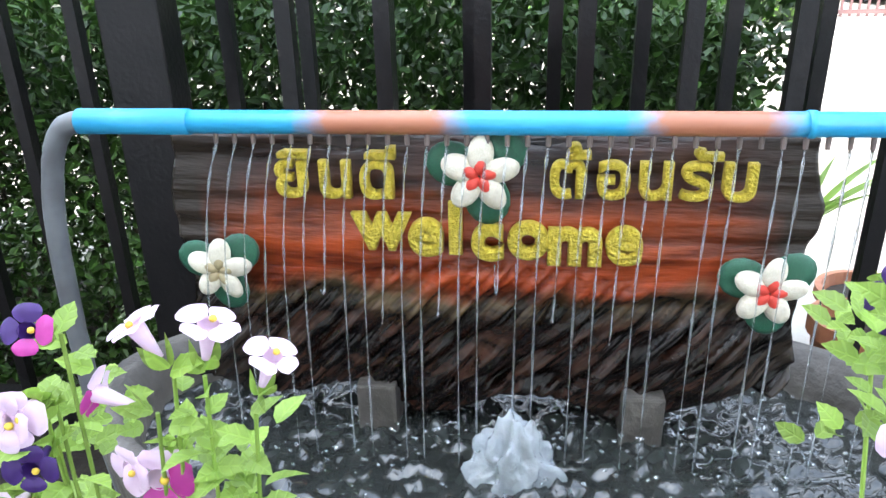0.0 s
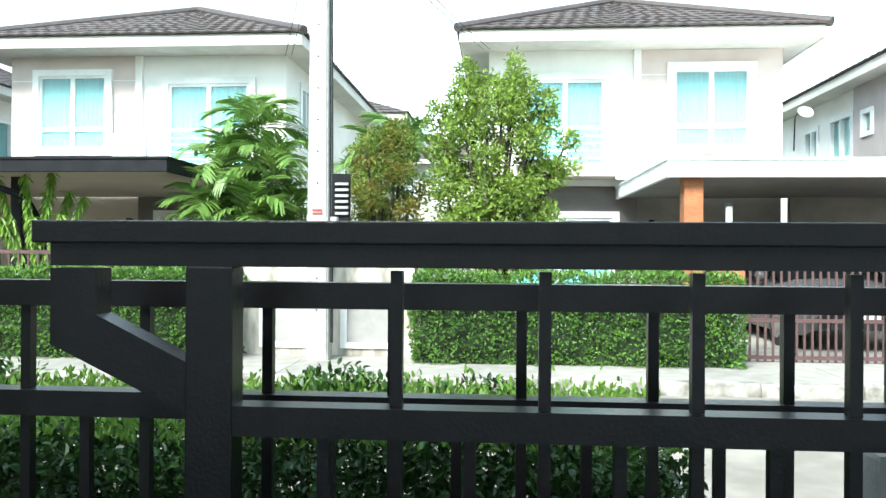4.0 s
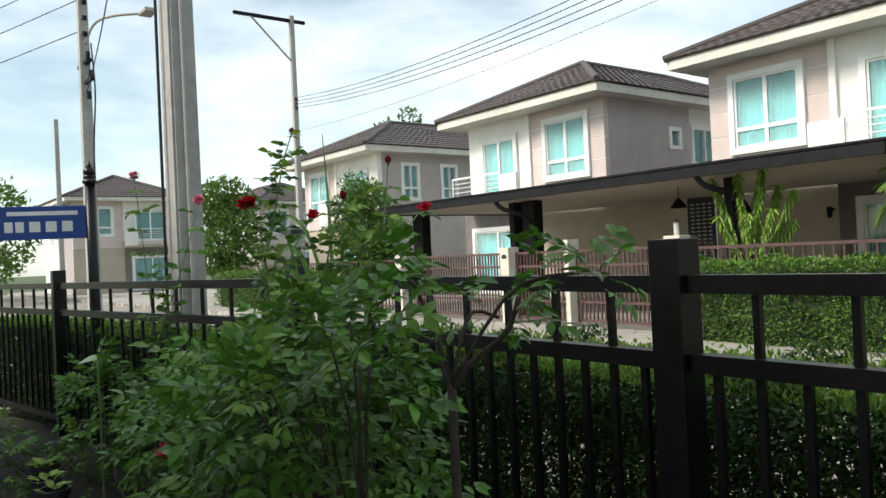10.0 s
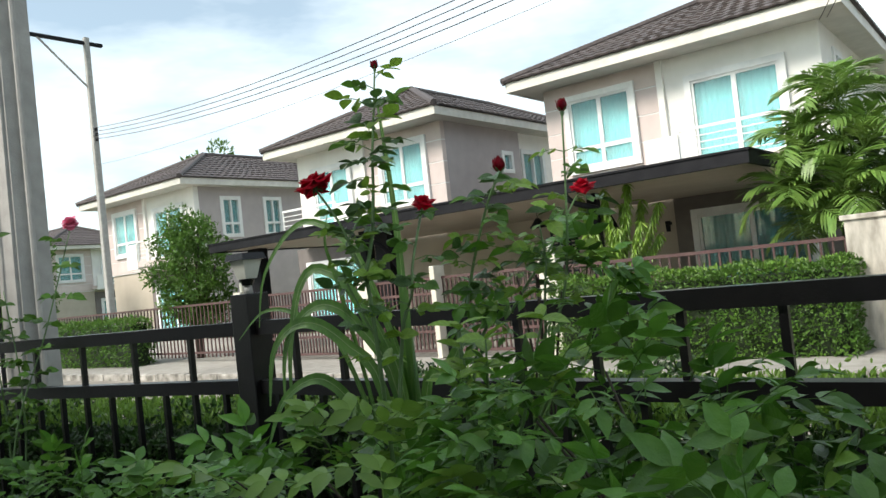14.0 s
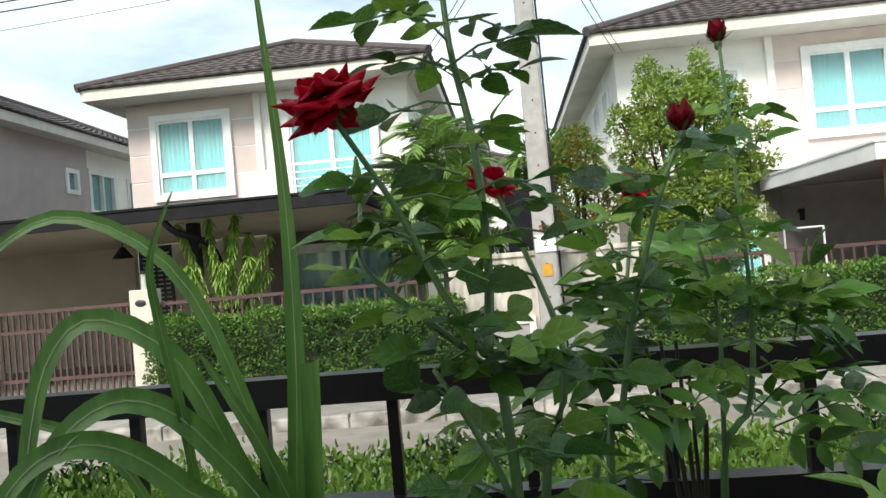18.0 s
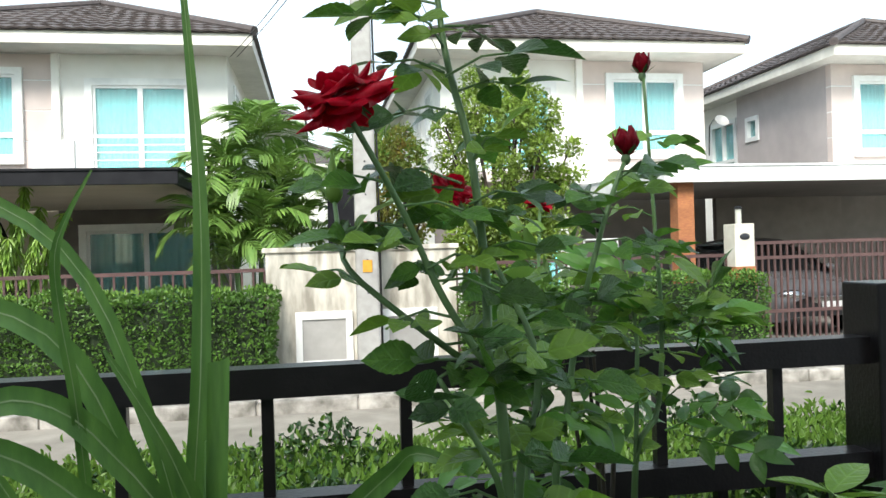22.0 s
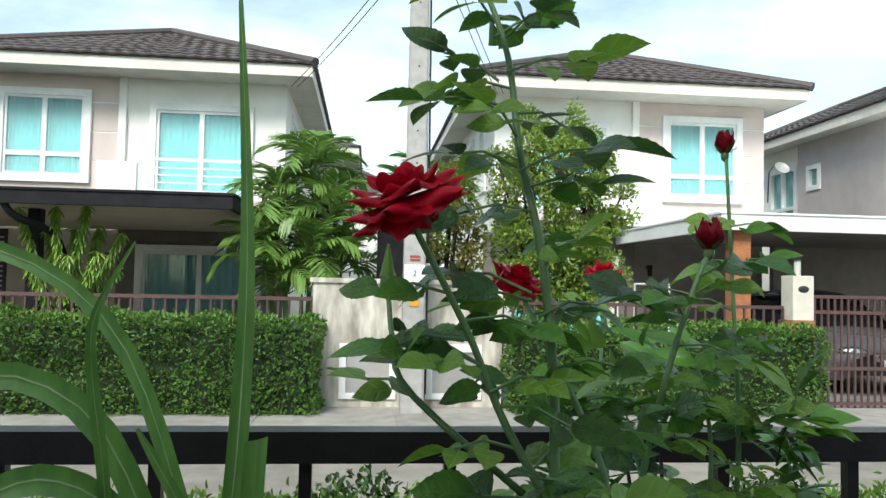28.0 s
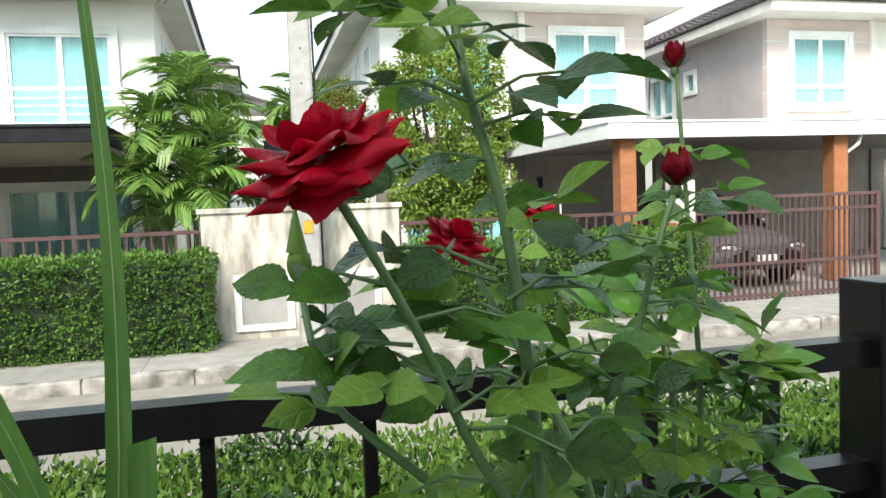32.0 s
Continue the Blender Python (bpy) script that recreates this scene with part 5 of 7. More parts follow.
# ---- trees over the lane ----
def leaf_tree(name, label, base, trunk_h, blobs, n, size, mat, ratio=0.5, droop=0.0, category="tree"):
    t = thing(name, label, category, base)
    for k, (c, r) in enumerate(blobs):
        c = Vector(c)
        j = Vector((c.x * 0.25, c.y * 0.25, trunk_h))
        v, f = tube(smooth_line([(rng.normal(0, 0.02), rng.normal(0, 0.02), 0), j * 0.6, j, c], 9), [0.05 - 0.0045 * i for i in range(9)], 7)
        raw("limb" if k else "trunk", v, f, M_TWIG, t, smooth=True)
    at, nor = [], []
    vol = np.array([r[0] * r[1] + r[1] * r[2] for _, r in blobs])
    for k in rng.choice(len(blobs), n, p=vol / vol.sum()):
        c, r = blobs[k]
        d = unit(rng.normal(0, 1, 3))
        at.append(np.array(c) + d * np.array(r) * rng.uniform(0.45, 1.12))
        nor.append(d)
    at, nor = np.array(at), np.array(nor)
    lump = np.floor(at / 0.23)
    keep = (np.sin(lump @ np.array((12.9, 78.2, 37.7))) * 43758.5) % 1.0 > 0.16
    at, nor = at[keep], nor[keep]
    m = len(at)
    way = unit(nor * 0.7 + rng.normal(0, 0.7, (m, 3)) + (0, 0, -droop))
    leaf_cloud("crown", at, way, unit(nor + rng.normal(0, 0.6, (m, 3)) + (0, 0, 0.4)), size * rng.uniform(0.65, 1.25, m), ratio, mat, t)
    return t


def blobs_in(cx, cy, z0, z1, rx, ry, n, rb):
    out = []
    for k in range(n):
        h = (k + 0.5) / n
        g = math.sin(math.pi * (0.12 + 0.8 * h)) ** 0.7
        a = k * 2.4
        out.append(((cx + rx * g * math.cos(a) * 0.7, cy + ry * g * math.sin(a) * 0.7, z0 + (z1 - z0) * h), (rb * rng.uniform(0.8, 1.2), rb * rng.uniform(0.8, 1.2), rb * rng.uniform(0.7, 1.0))))
    return out


leaf_tree("tree", "bushy round-crowned green tree behind the hedge", (2.28, 10.7, 0), 1.2, blobs_in(0, 0, 1.15, 3.7, 1.05, 0.8, 28, 0.28) + [((-0.4, 0, 3.8), (0.16, 0.16, 0.3)), ((0.3, 0, 3.85), (0.15, 0.15, 0.28)), ((0.95, 0, 2.5), (0.3, 0.25, 0.16)), ((-0.8, 0, 3.2), (0.2, 0.2, 0.24)), ((0.75, 0, 3.4), (0.17, 0.2, 0.22)), ((1.05, 0, 2.9), (0.2, 0.15, 0.14)), ((-0.55, -0.3, 1.5), (0.4, 0.3, 0.4)), ((0.1, -0.4, 1.45), (0.45, 0.3, 0.4)), ((0.65, -0.3, 1.6), (0.35, 0.3, 0.4)), ((0.0, -0.5, 2.1), (0.5, 0.25, 0.4))], 31000, 0.066, M_LEAF_TREE)
leaf_tree("tree", "small tree with orange-flushed new leaves", (0.72, 10.85, 0), 1.0, blobs_in(0, 0, 1.15, 3.0, 0.6, 0.45, 15, 0.26) + [((0.15, 0.1, 3.1), (0.18, 0.18, 0.2))], 9500, 0.066, M_LEAF_ORANGE)
mango = thing("mango_sapling", "young mango tree with drooping light green leaves", "tree", (-4.15, 10.2, 0))
v, f = tube(smooth_line([(0, 0, 0), (0.02, 0, 0.7), (-0.02, 0, 1.3)], 8), [0.035 - 0.002 * i for i in range(8)], 8)
raw("trunk", v, f, M_TWIG, mango, smooth=True)
m_at, m_way = [], []
for tip in ((-0.56, -0.1, 2.34), (-0.3, 0.2, 2.1), (-0.1, -0.15, 2.36), (0.06, 0.1, 2.12), (0.26, -0.1, 2.4), (0.32, 0.25, 2.15), (0.66, 0.05, 2.06), (0.45, -0.2, 1.8), (-0.42, -0.2, 1.75), (0.1, -0.25, 1.75), (-0.12, 0.1, 1.6), (0.6, 0.1, 1.6)):
    line = smooth_line([(-0.01, 0, 0.9), (tip[0] * 0.6, tip[1] * 0.6, 0.5 * (0.9 + tip[2])), tip], 12)
    v, f = tube(line, [0.016 - 0.001 * i for i in range(12)], 6)
    raw("limb", v, f, M_TWIG, mango, smooth=True)
    for k in range(120):
        q = line[11].lerp(line[4], (k / 120) ** 1.2)
        a = k * 2.4 + tip[0] * 9
        m_at.append(q)
        m_way.append((math.cos(a) * 0.55, math.sin(a) * 0.55, (0.25 if k < 7 else -0.35) - rng.uniform(0.2, 0.9)))
m_at, m_way = np.array(m_at), np.array(m_way)
leaf_cloud("crown", m_at, m_way, unit(m_way * (1, 1, 0) + (0, 0, 0.4)), 0.16 * rng.uniform(0.7, 1.2, len(m_at)), 0.25, M_LEAF_MANGO, mango)
leaf_tree("tree", "dark green tree by the lane fence", (-14.9, 10.1, 0), 1.2, blobs_in(0, 0, 0.9, 3.25, 0.95, 0.85, 16, 0.46), 11000, 0.10, M_LEAF_HEDGE)
leaf_tree("tree", "distant tall tree above the roofs", (-33.0, 24.0, 0), 5.0, blobs_in(0, 0, 4.5, 9.0, 1.6, 1.5, 9, 0.8), 2200, 0.28, M_LEAF_HEDGE)
leaf_tree("tree", "distant garden tree beyond the side lane", (-40.0, 4.5, 0), 2.0, blobs_in(0, 0, 1.5, 5.5, 2.2, 2.0, 10, 1.0), 2500, 0.28, M_LEAF_HEDGE)
leaf_tree("tree", "distant leafy tree at the end of the lane", (-28.0, 11.4, 0), 1.4, blobs_in(0, 0, 0.9, 4.5, 1.5, 1.3, 14, 0.65), 6500, 0.2, M_LEAF_HEDGE)


def frond_mesh(name, length, n=22, seed=0):
    """A feather frond: arching rachis with broad pointed leaflets that hang off towards their tips."""
    r = np.random.default_rng(seed)
    bow = r.uniform(0.8, 1.2)
    line = smooth_line([(0, 0, 0), (0, length * 0.36, length * 0.22), (0, length * 0.7, length * 0.25 * bow), (0, length * 0.98, length * 0.06 * bow)], 20)
    v, f = tube(line, [0.012 - 0.0005 * k for k in range(20)], 5)
    verts, faces = list(v), list(f)
    for k in range(n):
        t = 0.2 + 0.78 * k / (n - 1)
        i = min(18, int(t * 19))
        p, d0 = line[i], (line[i + 1] - line[i]).normalized()
        L = length * 0.48 * math.sin(math.pi * (0.2 + 0.66 * t)) ** 0.8
        for s in (-1, 1):
            lean = 0.55 + 0.75 * t + r.normal(0, 0.1)
            d = Vector((s, d0.y * lean, d0.z * lean + 0.22 + r.normal(0, 0.1))).normalized()
            side = d.cross(Vector((s * 0.35, -d0.z, d0.y + 0.2))).normalized()
            droop, q_len, w = r.uniform(0.25, 0.6), L * r.uniform(0.85, 1.12), 0.021
            o = len(verts)
            for q, ww in ((0, 0.45), (0.3, 1.0), (0.65, 0.9), (0.87, 0.55), (1.0, 0.06)):
                c = p + d * (q_len * q) + Vector((0, 0, -droop * q_len * q * q))
                verts += [c - side * w * ww, c + side * w * ww]
            faces += [(o + 2 * j, o + 2 * j + 1, o + 2 * j + 3, o + 2 * j + 2) for j in range(4)]
    me = bpy.data.meshes.new(name)
    me.from_pydata(verts, [], faces)
    me.materials.append(M_LEAF_PALM)
    return me


FRONDS = [frond_mesh("palm_frond", 1.0, 22, k) for k in range(5)]


def feather_palm(label, at, crowns, per_crown, size):
    """Slim ringed stems, each with a crown of fronds from upright to hanging."""
    palm = thing("palm", label, "palm", at)
    for k, (dx, dy, h) in enumerate(crowns):
        v, f = tube(smooth_line([(dx * 0.4, dy * 0.4, 0), (dx * 0.8, dy * 0.8, h * 0.5), (dx, dy, h)], 8), [0.04 - 0.003 * i for i in range(8)], 8)
        raw("trunk", v, f, M_STEM, palm, smooth=True)
        for j in range(per_crown):
            lift = 0.95 - 1.25 * (j / (per_crown - 1)) ** 1.2 + rng.normal(0, 0.08)
            ob = new("frond", FRONDS[(j + k) % 5])
            ob.parent = palm
            ob.matrix_basis = Matrix.Translation((dx, dy, h)) @ Matrix.Rotation(j * 2.4 + k * 1.7, 4, "Z") @ Matrix.Rotation(lift, 4, "X") @ Matrix.Rotation(rng.normal(0, 0.25), 4, "Y") @ Matrix.Scale(size * rng.uniform(0.82, 1.12), 4)
    return palm


feather_palm("clumped feather palm beside the boundary wall", (-1.2, 10.55, 0), ((0.1, 0.0, 2.95), (-0.32, 0.1, 2.45), (0.36, -0.1, 2.35), (-0.05, 0.3, 2.1), (-0.5, -0.15, 1.75), (0.12, -0.3, 1.7), (0.5, 0.1, 1.6), (-0.2, -0.2, 1.3)), 12, 0.76)
feather_palm("yellow-green feather palm in the side yard", (0.35, 12.6, 0), ((0.0, 0.0, 2.55), (0.3, 0.1, 2.9), (-0.35, 0.1, 2.1)), 10, 0.85)
# ---- welcome sign with its trickling pipe and basin ----
M_GOLD = material("gold_glitter_paint", (0.78, 0.60, 0.07), 0.4, (0.52, 0.38, 0.02), 260, 0.6, 0.8, 500, metal=0.15)
M_PVC = material("blue_plastic_pipe", (0.03, 0.36, 0.62), 0.35, (0.02, 0.28, 0.52), 20, 0.6)


def faded_patches(m, spots):
    """Brown sprayed patches that fade out along the pipe, at (middle, half length)."""
    n, l = m.node_tree.nodes, m.node_tree.links
    b = n["Principled BSDF"]
    co = n.new("ShaderNodeTexCoord")
    sep = n.new("ShaderNodeSeparateXYZ")
    l.new(co.outputs["Object"], sep.inputs["Vector"])
    t = n.new("ShaderNodeTexNoise")
    t.inputs["Scale"].default_value, t.inputs["Detail"].default_value = 120.0, 3.0
    l.new(co.outputs["Object"], t.inputs["Vector"])
    for mid, half in spots:
        d = n.new("ShaderNodeMath")
        d.operation = "SUBTRACT"
        d.inputs[1].default_value = mid
        l.new(sep.outputs["X"], d.inputs[0])
        ab = n.new("ShaderNodeMath")
        ab.operation = "ABSOLUTE"
        l.new(d.outputs["Value"], ab.inputs[0])
        sh = n.new("ShaderNodeMath")
        sh.operation = "MULTIPLY_ADD"
        sh.inputs[1].default_value = 0.02
        l.new(t.outputs["Fac"], sh.inputs[0])
        l.new(ab.outputs["Value"], sh.inputs[2])
        mr = n.new("ShaderNodeMapRange")
        mr.inputs["From Min"].default_value, mr.inputs["From Max"].default_value = half + 0.022, half - 0.004
        l.new(sh.outputs["Value"], mr.inputs["Value"])
        mx = n.new("ShaderNodeMix")
        mx.data_type = "RGBA"
        mx.inputs["B"].default_value = (0.36, 0.13, 0.07, 1)
        l.new(mr.outputs["Result"], mx.inputs["Factor"])
        l.new(b.inputs["Base Color"].links[0].from_socket, mx.inputs["A"])
        l.new(mx.outputs["Result"], b.inputs["Base Color"])


faded_patches(M_PVC, ((-0.105, 0.052), (0.12, 0.046)))
M_NOZZLE = material("grey_nozzle", (0.16, 0.12, 0.11), 0.5, (0.10, 0.07, 0.06), 60, 0.6)
M_BASIN = material("wet_weathered_basin", (0.13, 0.115, 0.10), 0.5, (0.06, 0.052, 0.045), 20, 0.6, 0.5, 60)
M_PLASTER = material("white_plaster_flower", (0.74, 0.70, 0.62), 0.4, (0.55, 0.48, 0.36), 50, 0.6, 0.3, 90)
M_FLOWERRED = material("red_flower_eye", (0.70, 0.06, 0.03), 0.5, (0.5, 0.04, 0.03), 60, 0.6)
M_GREENPAINT = material("dark_green_painted_leaf", (0.02, 0.13, 0.07), 0.35, (0.012, 0.07, 0.04), 50, 0.6, 0.3, 120)
M_HOSE = material("grey_hose", (0.16, 0.17, 0.18), 0.45, (0.10, 0.10, 0.11), 30, 0.6)


def painted_log():
    """Red-orange painted band on dark log bark, with grain running across."""
    m = bpy.data.materials.new("painted_log")
    m.use_nodes = True
    n, l = m.node_tree.nodes, m.node_tree.links
    b = n["Principled BSDF"]
    b.inputs["Roughness"].default_value = 0.26
    b.inputs["Specular IOR Level"].default_value = 0.3
    co = n.new("ShaderNodeTexCoord")
    sep = n.new("ShaderNodeSeparateXYZ")
    l.new(co.outputs["Object"], sep.inputs["Vector"])
    mp = n.new("ShaderNodeMapping")
    mp.inputs["Scale"].default_value = (9, 9, 60)
    l.new(co.outputs["Object"], mp.inputs["Vector"])
    t = n.new("ShaderNodeTexNoise")
    t.inputs["Scale"].default_value, t.inputs["Detail"].default_value = 1.0, 6.0
    l.new(mp.outputs["Vector"], t.inputs["Vector"])
    big = n.new("ShaderNodeTexNoise")
    big.inputs["Scale"].default_value, big.inputs["Detail"].default_value = 14.0, 3.0
    l.new(co.outputs["Object"], big.inputs["Vector"])
    # height on the log, shaken by the noise
    sh = n.new("ShaderNodeMath")
    sh.operation = "MULTIPLY_ADD"
    sh.inputs[1].default_value, sh.inputs[2].default_value = 0.07, -0.035
    l.new(big.outputs["Fac"], sh.inputs[0])
    ad = n.new("ShaderNodeMath")
    ad.operation = "ADD"
    l.new(sep.outputs["Z"], ad.inputs[0])
    l.new(sh.outputs["Value"], ad.inputs[1])
    mr = n.new("ShaderNodeMapRange")
    mr.inputs["From Min"].default_value, mr.inputs["From Max"].default_value = -0.125, 0.105
    l.new(ad.outputs["Value"], mr.inputs["Value"])
    ramp = n.new("ShaderNodeValToRGB")
    els = ramp.color_ramp.elements
    els[0].position, els[0].color = 0.0, (0.04, 0.02, 0.014, 1)
    els[1].position, els[1].color = 1.0, (0.02, 0.014, 0.012, 1)
    for p, c in ((0.35, (0.055, 0.026, 0.018, 1)), (0.44, (0.12, 0.085, 0.045, 1)), (0.52, (0.33, 0.05, 0.014, 1)), (0.72, (0.34, 0.062, 0.018, 1)), (0.85, (0.07, 0.03, 0.022, 1))):
        e = els.new(p)
        e.color = c
    l.new(mr.outputs["Result"], ramp.inputs["Fac"])
    mx = n.new("ShaderNodeMix")
    mx.data_type, mx.blend_type = "RGBA", "MULTIPLY"
    mx.inputs["Factor"].default_value = 0.85
    r2 = n.new("ShaderNodeValToRGB")
    r2.color_ramp.elements[0].position, r2.color_ramp.elements[1].position = 0.40, 0.60
    r2.color_ramp.elements[0].color = (0.16, 0.14, 0.13, 1)
    l.new(t.outputs["Fac"], r2.inputs["Fac"])
    l.new(ramp.outputs["Color"], mx.inputs["A"])
    l.new(r2.outputs["Color"], mx.inputs["B"])
    # dark bark again at both ends
    en = n.new("ShaderNodeMath")
    en.operation = "ABSOLUTE"
    l.new(sep.outputs["X"], en.inputs[0])
    er = n.new("ShaderNodeMapRange")
    er.inputs["From Min"].default_value, er.inputs["From Max"].default_value = 0.17, 0.225
    l.new(en.outputs["Value"], er.inputs["Value"])
    m2 = n.new("ShaderNodeMix")
    m2.data_type = "RGBA"
    m2.inputs["B"].default_value = (0.028, 0.02, 0.015, 1)
    l.new(er.outputs["Result"], m2.inputs["Factor"])
    l.new(mx.outputs["Result"], m2.inputs["A"])
    # slanting chisel cuts on the lower bark
    m3 = n.new("ShaderNodeMapping")
    m3.vector_type = "TEXTURE"
    m3.inputs["Rotation"].default_value, m3.inputs["Scale"].default_value = (0, radians(42), 0), (0.0085, 0.05, 0.09)
    l.new(co.outputs["Object"], m3.inputs["Vector"])
    t3 = n.new("ShaderNodeTexNoise")
    t3.inputs["Scale"].default_value, t3.inputs["Detail"].default_value = 1.0, 3.0
    l.new(m3.outputs["Vector"], t3.inputs["Vector"])
    lo = n.new("ShaderNodeMapRange")
    lo.inputs["From Min"].default_value, lo.inputs["From Max"].default_value = 0.0, -0.03
    l.new(sep.outputs["Z"], lo.inputs["Value"])
    r3 = n.new("ShaderNodeValToRGB")
    r3.color_ramp.elements[0].position, r3.color_ramp.elements[1].position = 0.40, 0.62
    r3.color_ramp.elements[0].color, r3.color_ramp.elements[1].color = (0.12, 0.11, 0.11, 1), (1.0, 0.95, 0.9, 1)
    l.new(t3.outputs["Fac"], r3.inputs["Fac"])
    m4 = n.new("ShaderNodeMix")
    m4.data_type, m4.blend_type = "RGBA", "MULTIPLY"
    l.new(lo.outputs["Result"], m4.inputs["Factor"])
    l.new(m2.outputs["Result"], m4.inputs["A"])
    l.new(r3.outputs["Color"], m4.inputs["B"])
    l.new(m4.outputs["Result"], b.inputs["Base Color"])
    hm = n.new("ShaderNodeMix")
    l.new(lo.outputs["Result"], hm.inputs["Factor"])
    l.new(t.outputs["Fac"], hm.inputs["A"])
    l.new(t3.outputs["Fac"], hm.inputs["B"])
    bp = n.new("ShaderNodeBump")
    bp.inputs["Strength"].default_value, bp.inputs["Distance"].default_value = 0.7, 0.01
    l.new(hm.outputs["Result"], bp.inputs["Height"])
    l.new(bp.outputs["Normal"], b.inputs["Normal"])
    return m


SX, SY, SZ = 2.362, 0.815, 0.752
sign = thing("welcome_sign", "cement log welcome sign, painted red-orange with gold letters", "sign", (SX, SY, SZ))
verts, faces, NX, NZ = [], [], 170, 80
for side in (0, 1):
    for k in range(NZ + 1):
        for i in range(NX + 1):
            u, w = i / NX * 2 - 1, k / NZ
            low = -0.128 + 0.012 * math.sin(u * 9) + 0.01 * noise.noise((u * 4, 3, 0)) + 0.02 * abs(u) ** 6
            z = low + (0.104 - low) * w
            x = u * (0.242 + 0.004 * math.sin(w * 11) + 0.004 * noise.noise((w * 6, u * 2, 5)))
            y = -0.018 * (1 - u * u) * (1 - (2 * w - 1) ** 2)
            ridge = noise.noise((x * 8, 1.5, z * 70)) * 0.004
            if z < -0.02 + 0.03 * math.cos(u * 2.5):
                ridge += abs(noise.noise(((x - z) * 85, 0.5, (x + z) * 9))) * 0.020 - 0.006
            y += -ridge if side == 0 else 0.045
            verts.append((x, y, z))
N1 = (NX + 1) * (NZ + 1)
for k in range(NZ):
    for i in range(NX):
        a = k * (NX + 1) + i
        faces.append((a, a + 1, a + NX + 2, a + NX + 1))
        faces.append((N1 + a, N1 + a + NX + 1, N1 + a + NX + 2, N1 + a + 1))
for i in range(NX):
    a, t = i, NZ * (NX + 1) + i
    faces += [(a, N1 + a, N1 + a + 1, a + 1), (t, t + 1, N1 + t + 1, N1 + t)]
for k in range(NZ):
    a, t = k * (NX + 1), k * (NX + 1) + NX
    faces += [(a, a + NX + 1, N1 + a + NX + 1, N1 + a), (t, N1 + t, N1 + t + NX + 1, t + NX + 1)]
raw("log_board", verts, faces, painted_log(), sign, smooth=True)


def letters(text, x, z, height, spread=1.0, thick=0.0005):
    """Raised rounded lettering on the board, from the built-in font."""
    cu = bpy.data.curves.new("lettering", "FONT")
    cu.body, cu.size, cu.extrude, cu.bevel_depth, cu.bevel_resolution = text, height, 0.003, 0.0022, 2
    cu.offset, cu.space_character, cu.align_x = thick, spread, "CENTER"
    tmp = bpy.data.objects.new("lettering", cu)
    scene.collection.objects.link(tmp)
    me = bpy.data.meshes.new_from_object(tmp.evaluated_get(bpy.context.evaluated_depsgraph_get()))
    bpy.data.objects.remove(tmp)
    me.materials.clear()
    me.materials.append(M_GOLD)
    ob = new("lettering", me)
    ob.parent = sign
    ob.matrix_basis = pose(x, -0.023, z, 90)
    return ob


for k, ch in enumerate("welcome"):
    letters(ch, (-0.072, -0.039, -0.0165, 0.007, 0.037, 0.071, 0.106)[k], 0.025 - 0.0012 * k - 0.003 * (k % 2), 0.052)
letters("ยินดี", -0.104, 0.064, 0.047, 1.1, -0.0009)
letters("ต้อนรับ", 0.122, 0.067, 0.045, 1.1, -0.0009)


def plaster_flower(x, z, size, eye, turn):
    fl = new("plaster_flower")
    fl.parent = sign
    fl.matrix_basis = Matrix.Translation((x, -0.032, z)) @ Matrix.Rotation(turn, 4, "Y") @ Matrix.Scale(size, 4)
    for k in range(3):
        a = k * 2.1 + 0.8
        bm = bmesh.new()
        bmesh.ops.create_uvsphere(bm, u_segments=14, v_segments=8, radius=0.5, matrix=Matrix.Translation((0.45 * math.cos(a), 0.16, 0.45 * math.sin(a))) @ Matrix.Rotation(-a, 4, "Y") @ Matrix.Diagonal((0.9, 0.18, 0.75, 1)))
        part("leaf", bm, M_GREENPAINT, fl, smooth=True)
    for k in range(5):
        a = math.pi / 2 + k * 2 * math.pi / 5
        bm = bmesh.new()
        m = Matrix.Rotation(-a, 4, "Y") @ Matrix.Translation((0.34, 0, 0)) @ Matrix.Rotation(0.25, 4, "X") @ Matrix.Diagonal((0.62, 0.24, 0.42, 1))
        bmesh.ops.create_uvsphere(bm, u_segments=14, v_segments=9, radius=0.5, matrix=m)
        part("petal", bm, M_PLASTER, fl, smooth=True)
        bm = bmesh.new()
        m = Matrix.Rotation(-a, 4, "Y") @ Matrix.Translation((0.17, -0.055, 0)) @ Matrix.Diagonal((0.32, 0.16, 0.2, 1))
        bmesh.ops.create_uvsphere(bm, u_segments=10, v_segments=7, radius=0.5, matrix=m)
        part("petal_base", bm, eye, fl, smooth=True)


plaster_flower(0.002, 0.084, 0.045, M_FLOWERRED, 0.05)
plaster_flower(-0.200, 0.004, 0.041, material("faded_tan_paint", (0.40, 0.32, 0.18), 0.5, (0.28, 0.22, 0.12), 60, 0.6), 0.1)
plaster_flower(0.209, 0.000, 0.042, M_FLOWERRED, 0.15)

